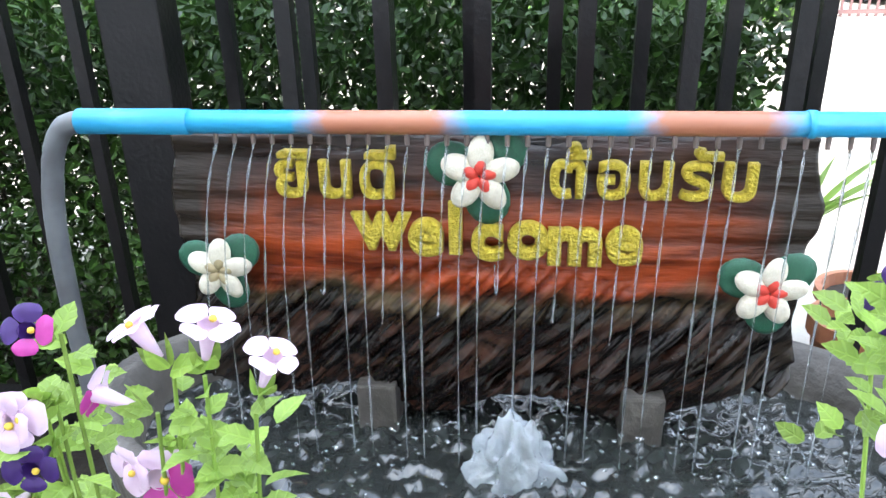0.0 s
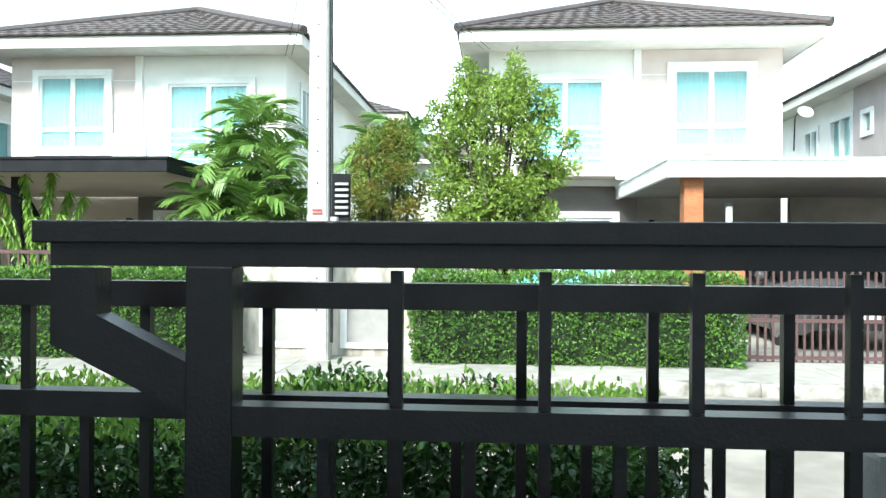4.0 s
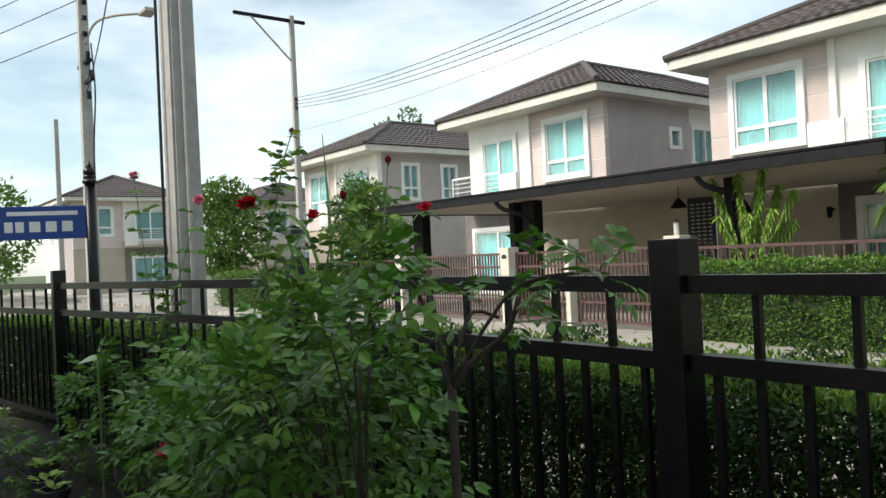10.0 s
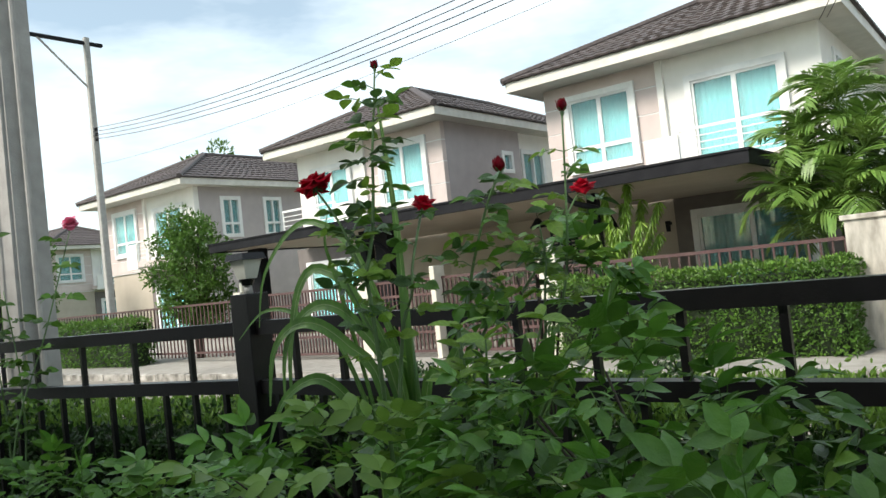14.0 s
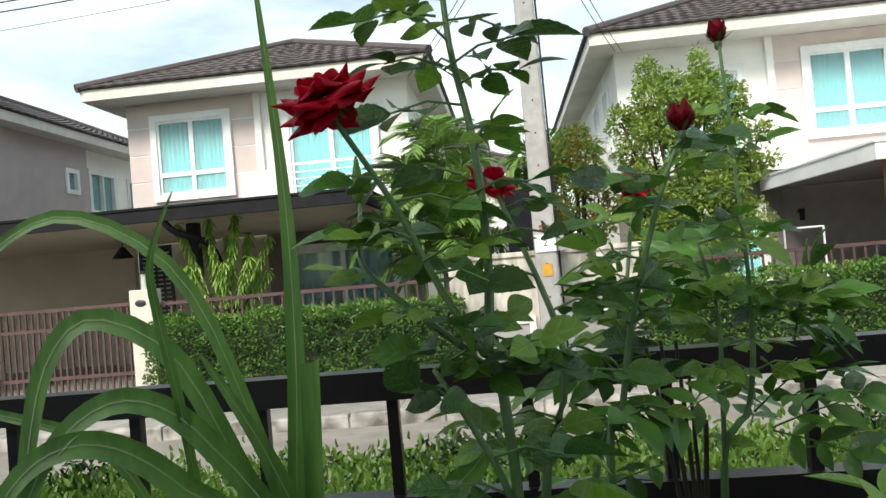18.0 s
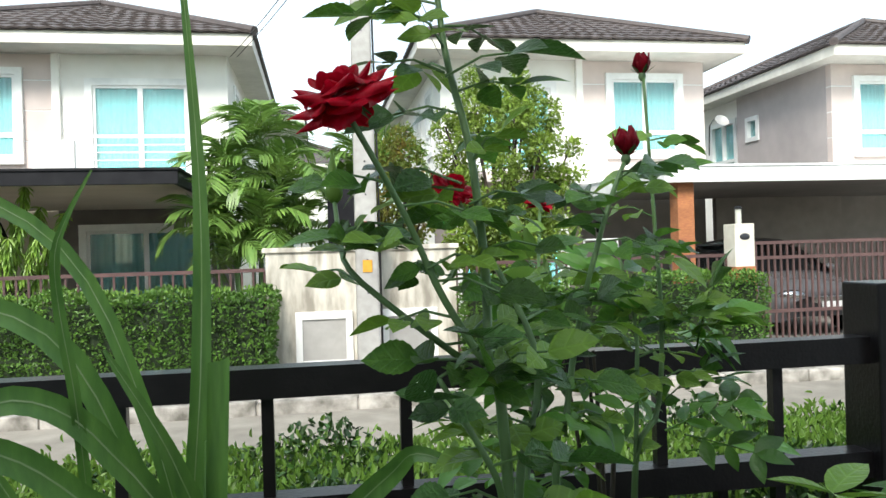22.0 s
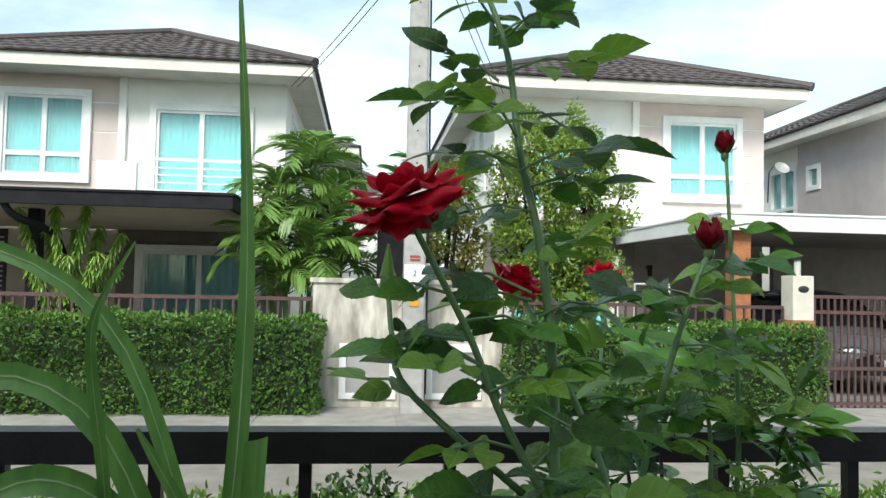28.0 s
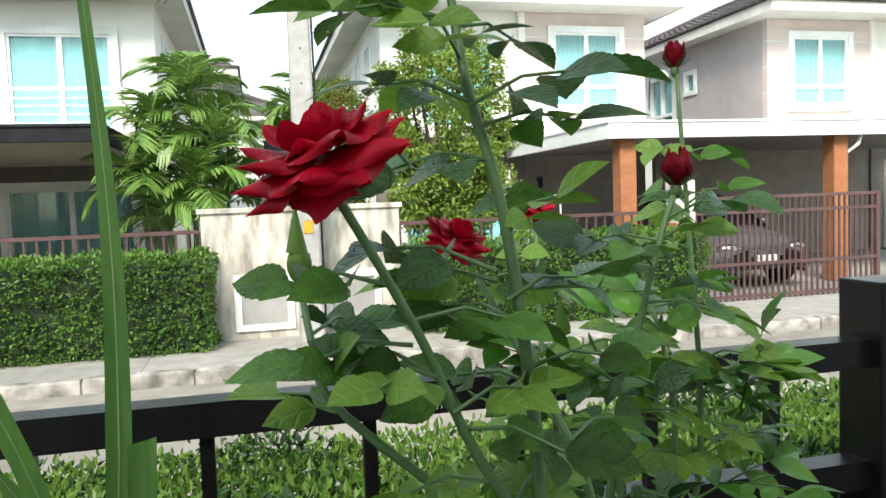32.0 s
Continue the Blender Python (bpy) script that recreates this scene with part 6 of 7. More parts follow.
pipe = thing("water_pipe", "blue plastic drip pipe with brown patches over the sign", "pipe", (2.40, 0.785, 0.872))
part("tube", rod(bmesh.new(), (-0.322, 0, 0.0), (0.318, 0, 0.002), 0.0085, sides=18), M_PVC, pipe, smooth=True)
for a, b in ((-0.33, -0.245), (0.178, 0.183), (0.300, 0.328)):
    part("sleeve", rod(bmesh.new(), (a, 0, 0.003125 * (a + 0.322)), (b, 0, 0.003125 * (b + 0.322)), 0.0094, sides=18), M_PVC, pipe, smooth=True)
M_WATER = material("falling_water", (0.92, 0.95, 0.97), 0.04, (0.7, 0.75, 0.78), 30, 0.6, spec=0.8)
wb = M_WATER.node_tree.nodes["Principled BSDF"]
wb.inputs["Transmission Weight"].default_value, wb.inputs["IOR"].default_value = 0.9, 1.33
for k in range(37):
    x = -0.226 + k * 0.01395
    part("nozzle", rod(bmesh.new(), (x, -0.002, -0.006), (x, -0.003, -0.0145), 0.0021, 0.0017, 8), M_NOZZLE, pipe)
    if k < 22 or k % 3:
        fall = 0.27 if k % 3 else rng.uniform(0.08, 0.2)
        bend = -0.012 - 0.02 * max(0, (8 - k) / 8)
        pts = [(x, -0.003, -0.0145), (x + bend * 0.25, -0.012, -0.05), (x + bend * 0.5, -0.018, -0.12), (x + bend * 0.6, -0.022, -0.0145 - fall)]
        line = smooth_line(pts, 18)
        v, f = tube(line, [(0.0009 + 0.0005 * math.sin(i * 1.7 + k)) * (1 - 0.02 * i) for i in range(18)], 6)
        raw("water_jet", v, f, M_WATER, pipe, smooth=True)
v, f = tube(smooth_line([(-0.325, 0.0, 0.0), (-0.345, 0.0, -0.006), (-0.362, 0.002, -0.04), (-0.375, 0.006, -0.12), (-0.383, 0.02, -0.3), (-0.37, 0.05, -0.6)], 26), [0.0082] * 26, 12)
raw("hose", v, f, M_HOSE, pipe, "grey rubber feed hose", True)

basin = thing("fountain_basin", "oval weathered basin under the sign, full of water", "basin", (2.38, 0.80, 0))


def oval_ring(rows, n=56):
    verts, faces = [], []
    for rx, ry, z in rows:
        for k in range(n):
            a = 2 * math.pi * k / n
            verts.append((rx * math.cos(a), ry * math.sin(a), z + 0.012 * math.cos(a) ** 2 * (z > 0.5)))
    for r in range(len(rows) - 1):
        for k in range(n):
            a, b = r * n + k, r * n + (k + 1) % n
            faces.append((a, b, b + n, a + n))
    return verts, faces


v, f = oval_ring([(0.22, 0.12, 0.0), (0.27, 0.14, 0.2), (0.33, 0.165, 0.5), (0.345, 0.178, 0.622), (0.342, 0.176, 0.634), (0.325, 0.16, 0.634), (0.31, 0.15, 0.60), (0.27, 0.12, 0.45)])
raw("bowl", v, f, M_BASIN, basin, smooth=True)
M_POOL = material("dark_rippled_water", (0.03, 0.035, 0.032), 0.06, (0.02, 0.022, 0.02), 30, 0.6, spec=0.8)
bm = bmesh.new()
bmesh.ops.create_grid(bm, x_segments=150, y_segments=70, size=0.5, matrix=Matrix.Diagonal((0.62, 0.30, 1, 1)))
for vv in list(bm.verts):
    x, y = vv.co.x, vv.co.y
    s = math.hypot(x / 0.315, y / 0.152)
    d = math.hypot(x - 0.005, y + 0.04)
    amp = 0.010 * math.exp(-d * 7) + 0.0045
    vv.co.z = 0.602 + amp * (noise.noise((x * 75, y * 75, 2)) + 0.6 * noise.noise((x * 160, y * 160, 7)))
bmesh.ops.delete(bm, geom=[vv for vv in bm.verts if math.hypot(vv.co.x / 0.318, vv.co.y / 0.155) > 1], context="VERTS")
part("water", bm, M_POOL, basin, "dark rippling water", True)
M_FOAM = material("white_foam", (0.80, 0.84, 0.88), 0.2, (0.6, 0.65, 0.7), 60, 0.6, 0.3, 120)
fb = M_FOAM.node_tree.nodes["Principled BSDF"]
fb.inputs["Transmission Weight"].default_value = 0.65
bm = bmesh.new()
bmesh.ops.create_icosphere(bm, subdivisions=5, radius=1.0)
for vv in bm.verts:
    d = vv.co.normalized()
    r = 1 + 0.45 * noise.noise(d * 2.3 + Vector((3, 1, 0))) + 0.16 * noise.noise(d * 5) + 0.05 * noise.noise(d * 12)
    vv.co = Vector((0.012 + d.x * 0.024 * r * (1.45 - 0.8 * d.z), -0.05 + d.y * 0.022 * r, 0.603 + max(d.z, -0.2) * 0.052 * r))
part("bubbling_jet", bm, M_FOAM, basin, "white bubbling water jet", True)
for bx in (-0.105, 0.115):
    part("brick", boxes((bx - 0.017, bx + 0.017, 0.0, 0.04, 0.57, 0.645), bevel=0.003), M_BASIN, basin)
verts, faces = [], []
for _ in range(700):
    x, y = rng.uniform(-0.28, 0.28), rng.uniform(-0.13, 0.1)
    if math.hypot(x / 0.3, y / 0.14) < 1:
        r = rng.uniform(0.0007, 0.0026)
        o = len(verts)
        z = 0.604 + abs(rng.normal(0, 0.006)) + (0.02 * rng.random() if math.hypot(x - 0.005, y + 0.05) < 0.06 else 0)
        verts += [(x + r, y, z), (x - r, y, z), (x, y + r, z), (x, y - r, z), (x, y, z + r), (x, y, z - r)]
        faces += [(o + a, o + b, o + c) for a, b, c in ((0, 2, 4), (2, 1, 4), (1, 3, 4), (3, 0, 4), (2, 0, 5), (1, 2, 5), (3, 1, 5), (0, 3, 5))]
raw("spray_water", verts, faces, M_WATER, basin)["kind"] = "stuff"

# ---- torenia flowers in front of the basin ----
M_T_WHITE = material("pale_torenia_petal", (0.78, 0.62, 0.74), 0.5, (0.70, 0.50, 0.66), 60, 0.6, through_light=0.25)
M_T_MAG = material("magenta_torenia_lip", (0.52, 0.05, 0.30), 0.5, (0.40, 0.03, 0.24), 60, 0.6, through_light=0.2)
M_T_VIOLET = material("violet_torenia_petal", (0.06, 0.02, 0.17), 0.5, (0.04, 0.012, 0.11), 60, 0.6, through_light=0.15)
M_T_LEAF = material("light_torenia_leaf", (0.36, 0.50, 0.10), 0.5, (0.26, 0.40, 0.07), 30, 0.6, 0.15, 120, per_object=0.25, through_light=0.35, veins=0.0045)
M_YELLOW = material("yellow_flower_spot", (0.75, 0.5, 0.05), 0.5)
T_LEAF = [leaf_mesh("torenia_leaf", 0.028, 0.017, M_T_LEAF, 0.35, d, 0.12, 9) for d in (0.05, 0.25)]
T_CALYX = leaf_mesh("calyx_leaf", 0.015, 0.007, M_T_LEAF, 0.6, -0.1)
LOBES = {m.name: petal_mesh("torenia_lobe", 0.0140, 0.0225, -0.04, -0.35, 0.0, 0.3, m) for m in (M_T_WHITE, M_T_MAG, M_T_VIOLET)}


def torenia(plant, at, way, upper, lower, size=1.0):
    """A trumpet flower: tube, two-lobed upper lip, three-lobed lower lip, green calyx."""
    fl = new("torenia_flower")
    fl.parent = plant
    fl.matrix_basis = Matrix.Translation(Vector(at)) @ Vector(way).to_track_quat("Z", "Y").to_matrix().to_4x4() @ Matrix.Scale(size * 0.6, 4)
    bm = rod(bmesh.new(), (0, 0, -0.030), (0, 0, 0.0), 0.0028, 0.0072, 12, False)
    part("trumpet", bm, upper, fl, smooth=True)
    for k in range(4):
        a = 2 * math.pi * k / 4
        m = LOBES[(upper if k in (1, 2) else lower).name]
        put(m, "lobe", fl, (0.006 * math.cos(a), 0.006 * math.sin(a), -0.001), (math.cos(a), math.sin(a), 0.25), (-0.2 * math.cos(a), -0.2 * math.sin(a), 1), rng.uniform(0.85, 1.1))
    bm = bmesh.new()
    bmesh.ops.create_uvsphere(bm, u_segments=8, v_segments=5, radius=0.0028, matrix=Matrix.Translation((0.004, 0, 0.001)))
    part("yellow_spot", bm, M_YELLOW, fl, smooth=True)
    for k in range(3):
        a = 2.1 * k
        put(T_CALYX, "calyx", fl, (0.0, 0, -0.040), (math.cos(a) * 0.3, math.sin(a) * 0.45, 1), (math.cos(a), math.sin(a), -0.3), 1.7)


def torenia_plant(label, base, blooms, n_leaves, spread):
    p = thing("torenia_plant", label, "flowering plant", base)
    o = Vector(base)
    for (x, y, z, way, upper, lower, s) in blooms:
        tip = Vector((x, y, z)) - o
        w = Vector(way).normalized()
        v, f = tube(smooth_line([Vector((rng.normal(0, 0.015), rng.normal(0, 0.015), 0)), Vector((tip.x * 0.5, tip.y * 0.5, tip.z * 0.55)), tip - w * 0.03], 9), [0.0011] * 9, 6)
        raw("stalk", v, f, M_T_LEAF, p)
        torenia(p, tip, w, upper, lower, s)
        for k in range(9):
            a = k * 2.2 + x * 90
            q = tip - w * (0.028 + 0.007 * k) + Vector((0, 0, -0.005 * k))
            put(T_LEAF[k % 2], "leaf", p, q, (math.cos(a), math.sin(a), rng.uniform(0.1, 0.8)), (rng.normal(0, 0.4), -0.5, 0.8), rng.uniform(0.4, 0.75))
    for k in range(n_leaves):
        a, r = rng.uniform(0, 6.28), spread * rng.uniform(0, 1) ** 0.5
        q = Vector((math.cos(a) * r, math.sin(a) * r * 0.6, 0.64 - base[2] + rng.uniform(-0.14, 0.13)))
        put(T_LEAF[k % 2], "leaf", p, q, (rng.normal(0, 1), rng.normal(0, 1), rng.uniform(-0.1, 0.7)), (rng.normal(0, 0.4), rng.normal(-0.3, 0.4), 1), rng.uniform(0.45, 0.85))
    return p


W_, G_, V_ = M_T_WHITE, M_T_MAG, M_T_VIOLET
torenia_plant("light green torenia with white and magenta trumpet flowers", (2.215, 0.535, 0.0),
              [(2.231, 0.545, 0.842, (-0.5, -0.1, 1), W_, W_, 1.11), (2.266, 0.545, 0.844, (0.25, -0.1, 1), W_, W_, 1.11), (2.293, 0.545, 0.829, (0.45, -0.1, 1), W_, W_, 1.02),
               (2.206, 0.545, 0.805, (-0.9, 0.0, 0.3), W_, G_, 1.07), (2.161, 0.545, 0.787, (0.2, -0.9, 0.2), W_, W_, 1.23), (2.228, 0.545, 0.757, (0.1, -1, 0.15), W_, G_, 1.37),
               (2.214, 0.545, 0.761, (-0.4, -0.9, 0.0), W_, W_, 1.10), (2.135, 0.545, 0.722, (0.1, -1, 0.2), W_, W_, 1.46), (2.156, 0.545, 0.784, (-0.2, -0.9, 0.2), W_, W_, 1.28),
               (2.162, 0.545, 0.757, (0.2, -1, 0.1), V_, V_, 1.13), (2.180, 0.545, 0.836, (0.1, -0.8, 0.5), V_, G_, 1.01), (2.282, 0.545, 0.669, (0, -0.7, 0.6), W_, W_, 1.01)], 260, 0.10)
torenia_plant("torenia plant with violet and pink trumpet flowers", (2.600, 0.51, 0.0),
              [(2.560, 0.585, 0.846, (-0.1, -1, 0.2), V_, V_, 1.32), (2.547, 0.510, 0.874, (0.0, -1, 0.2), W_, W_, 1.21), (2.539, 0.510, 0.856, (-0.1, -1, 0.1), V_, V_, 1.17),
               (2.538, 0.510, 0.825, (-0.4, -0.9, 0.2), W_, W_, 0.97), (2.529, 0.510, 0.776, (-0.2, -0.5, 0.8), W_, G_, 0.86), (2.558, 0.510, 0.835, (0.3, -0.9, 0.3), W_, G_, 1.08),
               (2.567, 0.510, 0.896, (0.3, -0.9, 0.3), W_, G_, 1.02), (2.578, 0.510, 0.852, (0.3, -0.9, 0.2), V_, V_, 1.02)], 45, 0.035)

# ---- pots ----
M_TERRA = material("terracotta", (0.40, 0.16, 0.08), 0.8, (0.28, 0.11, 0.06), 20, 0.6, 0.3, 60)
M_POTBLACK = material("black_plastic_pot", (0.02, 0.02, 0.021), 0.5, (0.014, 0.014, 0.015), 30, 0.6)


def pot(name, label, at, r, h, mat, plant=None):
    p = thing(name, label, "plant pot", at)
    v, f = oval_ring([(r * 0.68, r * 0.68, 0), (r * 0.95, r * 0.95, h * 0.84), (r * 1.08, r * 1.08, h * 0.86), (r * 1.08, r * 1.08, h), (r * 0.94, r * 0.94, h), (r * 0.88, r * 0.88, h * 0.8)], 28)
    raw("shell", v, f, mat, p, smooth=False)
    part("soil", rod(bmesh.new(), (0, 0, h * 0.6), (0, 0, h * 0.86), r * 0.86, sides=20), M_SOIL, p)
    if plant:
        for k in range(plant):
            a = k * 2.4
            put(T_LEAF[k % 2], "leaf", p, (r * 0.5 * math.cos(a) * rng.random(), r * 0.5 * math.sin(a), h * 0.9 + 0.03 * rng.random()), (math.cos(a), math.sin(a), 0.6), (0, 0, 1), 2.6)
    return p


pot("clay_pot", "orange terracotta pot with soil outside the gate", (3.06, 1.72, -0.02), 0.085, 0.27, M_TERRA)
pot("clay_pot", "wide orange terracotta planter of dry soil", (3.2, 2.0, -0.02), 0.11, 0.2, M_TERRA)
for x, y, n in ((-3.05, 0.42, 14), (-2.7, 0.37, 8), (-2.45, 0.36, 5)):
    pot("nursery_pot", "black plastic nursery pot with light green seedlings", (x, y, 0.0), 0.078, 0.22, M_POTBLACK, n)
pillar = tagged(part("gate_pillar", boxes((3.01, 3.22, 1.26, 1.365, -0.02, 1.0), bevel=0.012), M_CONCRETE), "rough grey concrete guide post by the gate", "pillar")
# grass-like plant by the pot
lily = thing("spiky_plant", "tuft of pointed green leaves beside the clay pot", "plant", (2.92, 1.74, 0.28))
for k in range(16):
    a = k * 2.4
    put(leaf_mesh("spiky_leaf", 0.19, 0.016, M_LEAF_YOUNG, 0.4, 0.3) if k < 2 else bpy.data.meshes["spiky_leaf"], "leaf", lily, (0.01 * math.cos(a), 0.01 * math.sin(a), 0.15), (math.cos(a) * 0.7, math.sin(a) * 0.7, 1.0), (-math.cos(a), -math.sin(a), 0.8), rng.uniform(0.8, 1.25))
v, f = tube([(0, 0, -0.3), (0, 0, 0.0), (0, 0, 0.16)], (0.012, 0.01, 0.008), 7)
raw("stalk", v, f, M_STEM, lily)
# ---- front fences and gates over the lane ----
M_CREAM = material("cream_gatepost_render", (0.70, 0.66, 0.56), 0.8, (0.58, 0.54, 0.45), 6, 0.6, 0.2, 60)
M_LAMPGLASS = material("frosted_lamp_glass", (0.78, 0.78, 0.70), 0.35, (0.70, 0.70, 0.62), 20, 0.6, through_light=0.4)
M_PLAQUE = material("dark_plaque", (0.03, 0.03, 0.035), 0.4)


def steel_fence(label, x0, x1, z0, z1, rails, gap, y, gate=False):
    f = thing("gate" if gate else "fence", label, "gate" if gate else "fence")
    for z in rails:
        part("rail", boxes((x0, x1, y - 0.022, y + 0.022, z - 0.022, z + 0.022)), M_BROWN_STEEL, f)
    n = int((x1 - x0) / gap)
    me = None
    for k in range(n + 1):
        x = x0 + (x1 - x0) * k / n
        if me is None:
            ob = part("picket", boxes((-0.012, 0.012, -0.012, 0.012, z0, z1)), M_BROWN_STEEL, f)
            me = ob.data
        else:
            ob = new("picket", me)
            ob.parent = f
        ob.location = (x, y, 0)
    if gate:
        for x in (x0, x1):
            part("stile", boxes((x - 0.03, x + 0.03, y - 0.03, y + 0.03, z0, z1 + 0.02)), M_BROWN_STEEL, f)
    return f


LY = WALL_Y + 0.06
steel_fence("brown steel picket fence behind the hedge of the pink-clad house", -4.68, -1.0, 0.15, 1.27, (1.27, 0.2), 0.13, LY)
steel_fence("brown steel picket fence behind the hedge by the brick posts", 1.34, 4.98, 0.15, 1.27, (1.27, 0.2), 0.13, LY)
steel_fence("red-brown sliding driveway gate with close pickets", -8.42, -5.05, 0.08, 1.30, (1.30, 1.05, 0.42, 0.10), 0.085, LY, True)
steel_fence("red-brown sliding driveway gate of the next house", -12.0, -8.75, 0.08, 1.30, (1.30, 1.05, 0.42, 0.10), 0.085, LY, True)
steel_fence("red-brown driveway gate before the parked car", 5.32, 8.35, 0.0, 1.42, (1.42, 1.22, 0.5, 0.05), 0.09, LY, True)
steel_fence("red-brown driveway gate of the house next along", 8.7, 12.5, 0.0, 1.42, (1.42, 1.22, 0.5, 0.05), 0.09, LY, True)
steel_fence("brown steel picket fence along the lane", -21.5, -12.3, 0.1, 1.25, (1.25, 0.2), 0.14, LY)
for x0, x1, h, lab, lit in ((-5.0, -4.71, 1.47, "cream gatepost with a small white lamp", True), (-8.7, -8.46, 1.42, "plain cream rendered gatepost beside the drive", False), (-7.05, -6.95, 1.5, "slim white gate guide post", False),
                            (-12.25, -12.02, 1.42, "cream gatepost with a small lamp", True), (5.0, 5.28, 1.68, "cream gatepost with oval plaque and orange base", True)):
    g = thing("gatepost", lab, "gatepost", ((x0 + x1) / 2, WALL_Y, 0))
    w = (x1 - x0) / 2
    part("pillar", boxes((-w, w, -0.14, 0.14, 0, h), bevel=0.012), M_CREAM, g)
    if w > 0.1:
        bm = bmesh.new()
        bmesh.ops.create_uvsphere(bm, u_segments=14, v_segments=8, radius=1, matrix=Matrix.Translation((0, -0.142, h - 0.17)) @ Matrix.Diagonal((0.075, 0.012, 0.045, 1)))
        part("plaque", bm, M_PLAQUE, g, smooth=True)
    if lit:
        part("lamp", rod(bmesh.new(), (0, 0, h), (0, 0, h + 0.2), 0.04, 0.04, 12), M_LAMPGLASS, g, "white frosted tube lamp")
        part("lamp_cap", rod(bmesh.new(), (0, 0, h + 0.2), (0, 0, h + 0.24), 0.06, 0.03, 12), M_DARK, g)
    if x0 == 5.0:
        part("base", boxes((-w - 0.005, w + 0.005, -0.146, 0.146, 0.75, 1.12)), M_BRICK, g, "orange brick facing")

# ---- garden lamp on our fence post ----
lamp = thing("garden_lamp", "black-capped lantern with frosted tapered glass", "lamp", (-1.61, FENCE_Y, 1.372))
part("neck", rod(bmesh.new(), (0, 0, 0), (0, 0, 0.03), 0.018, 0.014, 12), M_CONCRETE, lamp, "bright metal neck", True)
part("base_cup", rod(bmesh.new(), (0, 0, 0.03), (0, 0, 0.055), 0.02, 0.03, 14), M_BLACK, lamp)
part("glass", rod(bmesh.new(), (0, 0, 0.055), (0, 0, 0.125), 0.036, 0.058, 4), M_LAMPGLASS, lamp, "frosted cream glass")
part("cap", rod(bmesh.new(), (0, 0, 0.125), (0, 0, 0.15), 0.078, 0.066, 4), M_BLACK, lamp)
for o in lamp.children:
    if o.name.startswith(("glass", "cap")):
        o.rotation_euler[2] = radians(45)

# ---- street sign ----
M_SIGNBLUE = material("blue_sign_enamel", (0.015, 0.07, 0.30), 0.35, (0.012, 0.055, 0.25), 12, 0.6)
st = thing("street_sign", "blue street name sign with white lettering on a black post", "street sign", (-4.73, 1.12, 0))
part("post", rod(bmesh.new(), (0, 0, 0), (0, 0, 2.08), 0.045, 0.042, 14), M_BLACK, st, smooth=True)
bm = bmesh.new()
for z, r in ((2.08, 0.06), (2.12, 0.05)):
    rod(bm, (0, 0, z), (0, 0, z + 0.03), r, r * 0.9, 14)
bmesh.ops.create_uvsphere(bm, u_segments=12, v_segments=8, radius=0.05, matrix=Matrix.Translation((0, 0, 2.17)))
rod(bm, (0, 0, 2.20), (0, 0, 2.27), 0.03, 0.003, 10)
part("finial", bm, M_BLACK, st, smooth=True)
plate = part("plate", boxes((0.03, 0.82, -0.012, 0.012, 1.63, 1.90), bevel=0.004), M_SIGNBLUE, st)
plate.rotation_euler[2] = radians(-110)
rim = part("rim", holed(bmesh.new(), 0.03, 0.82, 1.63, 1.90, -0.0145, -0.012, [(0.045, 0.805, 1.645, 1.885)]), M_TRIM, plate)
for x0, x1, z0, z1 in ((0.10, 0.62, 1.825, 1.858), (0.10, 0.30, 1.69, 1.775), (0.36, 0.42, 1.69, 1.775), (0.44, 0.50, 1.69, 1.775), (0.52, 0.56, 1.69, 1.775)):
    part("lettering_bar", boxes((x0, x1, -0.0145, -0.012, z0, z1)), M_TRIM, plate)
for x0, x1, z0, z1 in ((0.10, 0.62, 1.825, 1.858), (0.14, 0.22, 1.69, 1.775), (0.26, 0.34, 1.69, 1.775), (0.38, 0.46, 1.69, 1.775), (0.50, 0.56, 1.69, 1.775), (0.58, 0.64, 1.69, 1.775)):
    part("lettering_bar", boxes((x0, x1, 0.012, 0.0145, z0, z1)), M_TRIM, plate)

# ---- poles' fittings and wires ----
M_WIRE = material("black_cable", (0.012, 0.012, 0.013), 0.6)
M_RED = material("faded_red_stencil", (0.36, 0.06, 0.05), 0.7)
part("number_plate", boxes((-0.12, 0.12, -0.142, -0.128, 1.50, 1.70)), M_TRIM, pole_mid, "small white plate")
cu = bpy.data.curves.new("numeral", "FONT")
cu.body, cu.size, cu.align_x = "2", 0.10, "CENTER"
tmp = bpy.data.objects.new("numeral", cu)
scene.collection.objects.link(tmp)
me = bpy.data.meshes.new_from_object(tmp.evaluated_get(bpy.context.evaluated_depsgraph_get()))
bpy.data.objects.remove(tmp)
me.materials.clear()
me.materials.append(M_PLAQUE)
num = new("numeral", me)
num.parent = pole_mid
num.matrix_basis = pose(0, -0.1435, 1.565, 90)
for z in (1.745, 1.785):
    part("stencil_bar", boxes((-0.06, 0.06, -0.1335, -0.129, z, z + 0.022)), M_RED, pole_mid)
M_AMBER = material("amber_mark", (0.7, 0.35, 0.03), 0.6)
part("warning_mark", boxes((-0.055, 0.055, -0.137, -0.130, 1.22, 1.36)), M_AMBER, pole_mid)
part("meter_box", boxes((0.13, 0.22, -0.06, 0.06, 1.5, 1.72), bevel=0.01), M_CONCRETE, pole_mid)
for k in range(16):
    z = 0.6 + 0.38 * k
    if not 1.4 < z < 1.9:
        part("bolt_hole", rod(bmesh.new(), (0.0, -0.1345 + 0.0057 * z + 0.004, z), (0.0, -0.1375 + 0.0057 * z, z), 0.012, sides=8), M_PLAQUE, pole_mid)
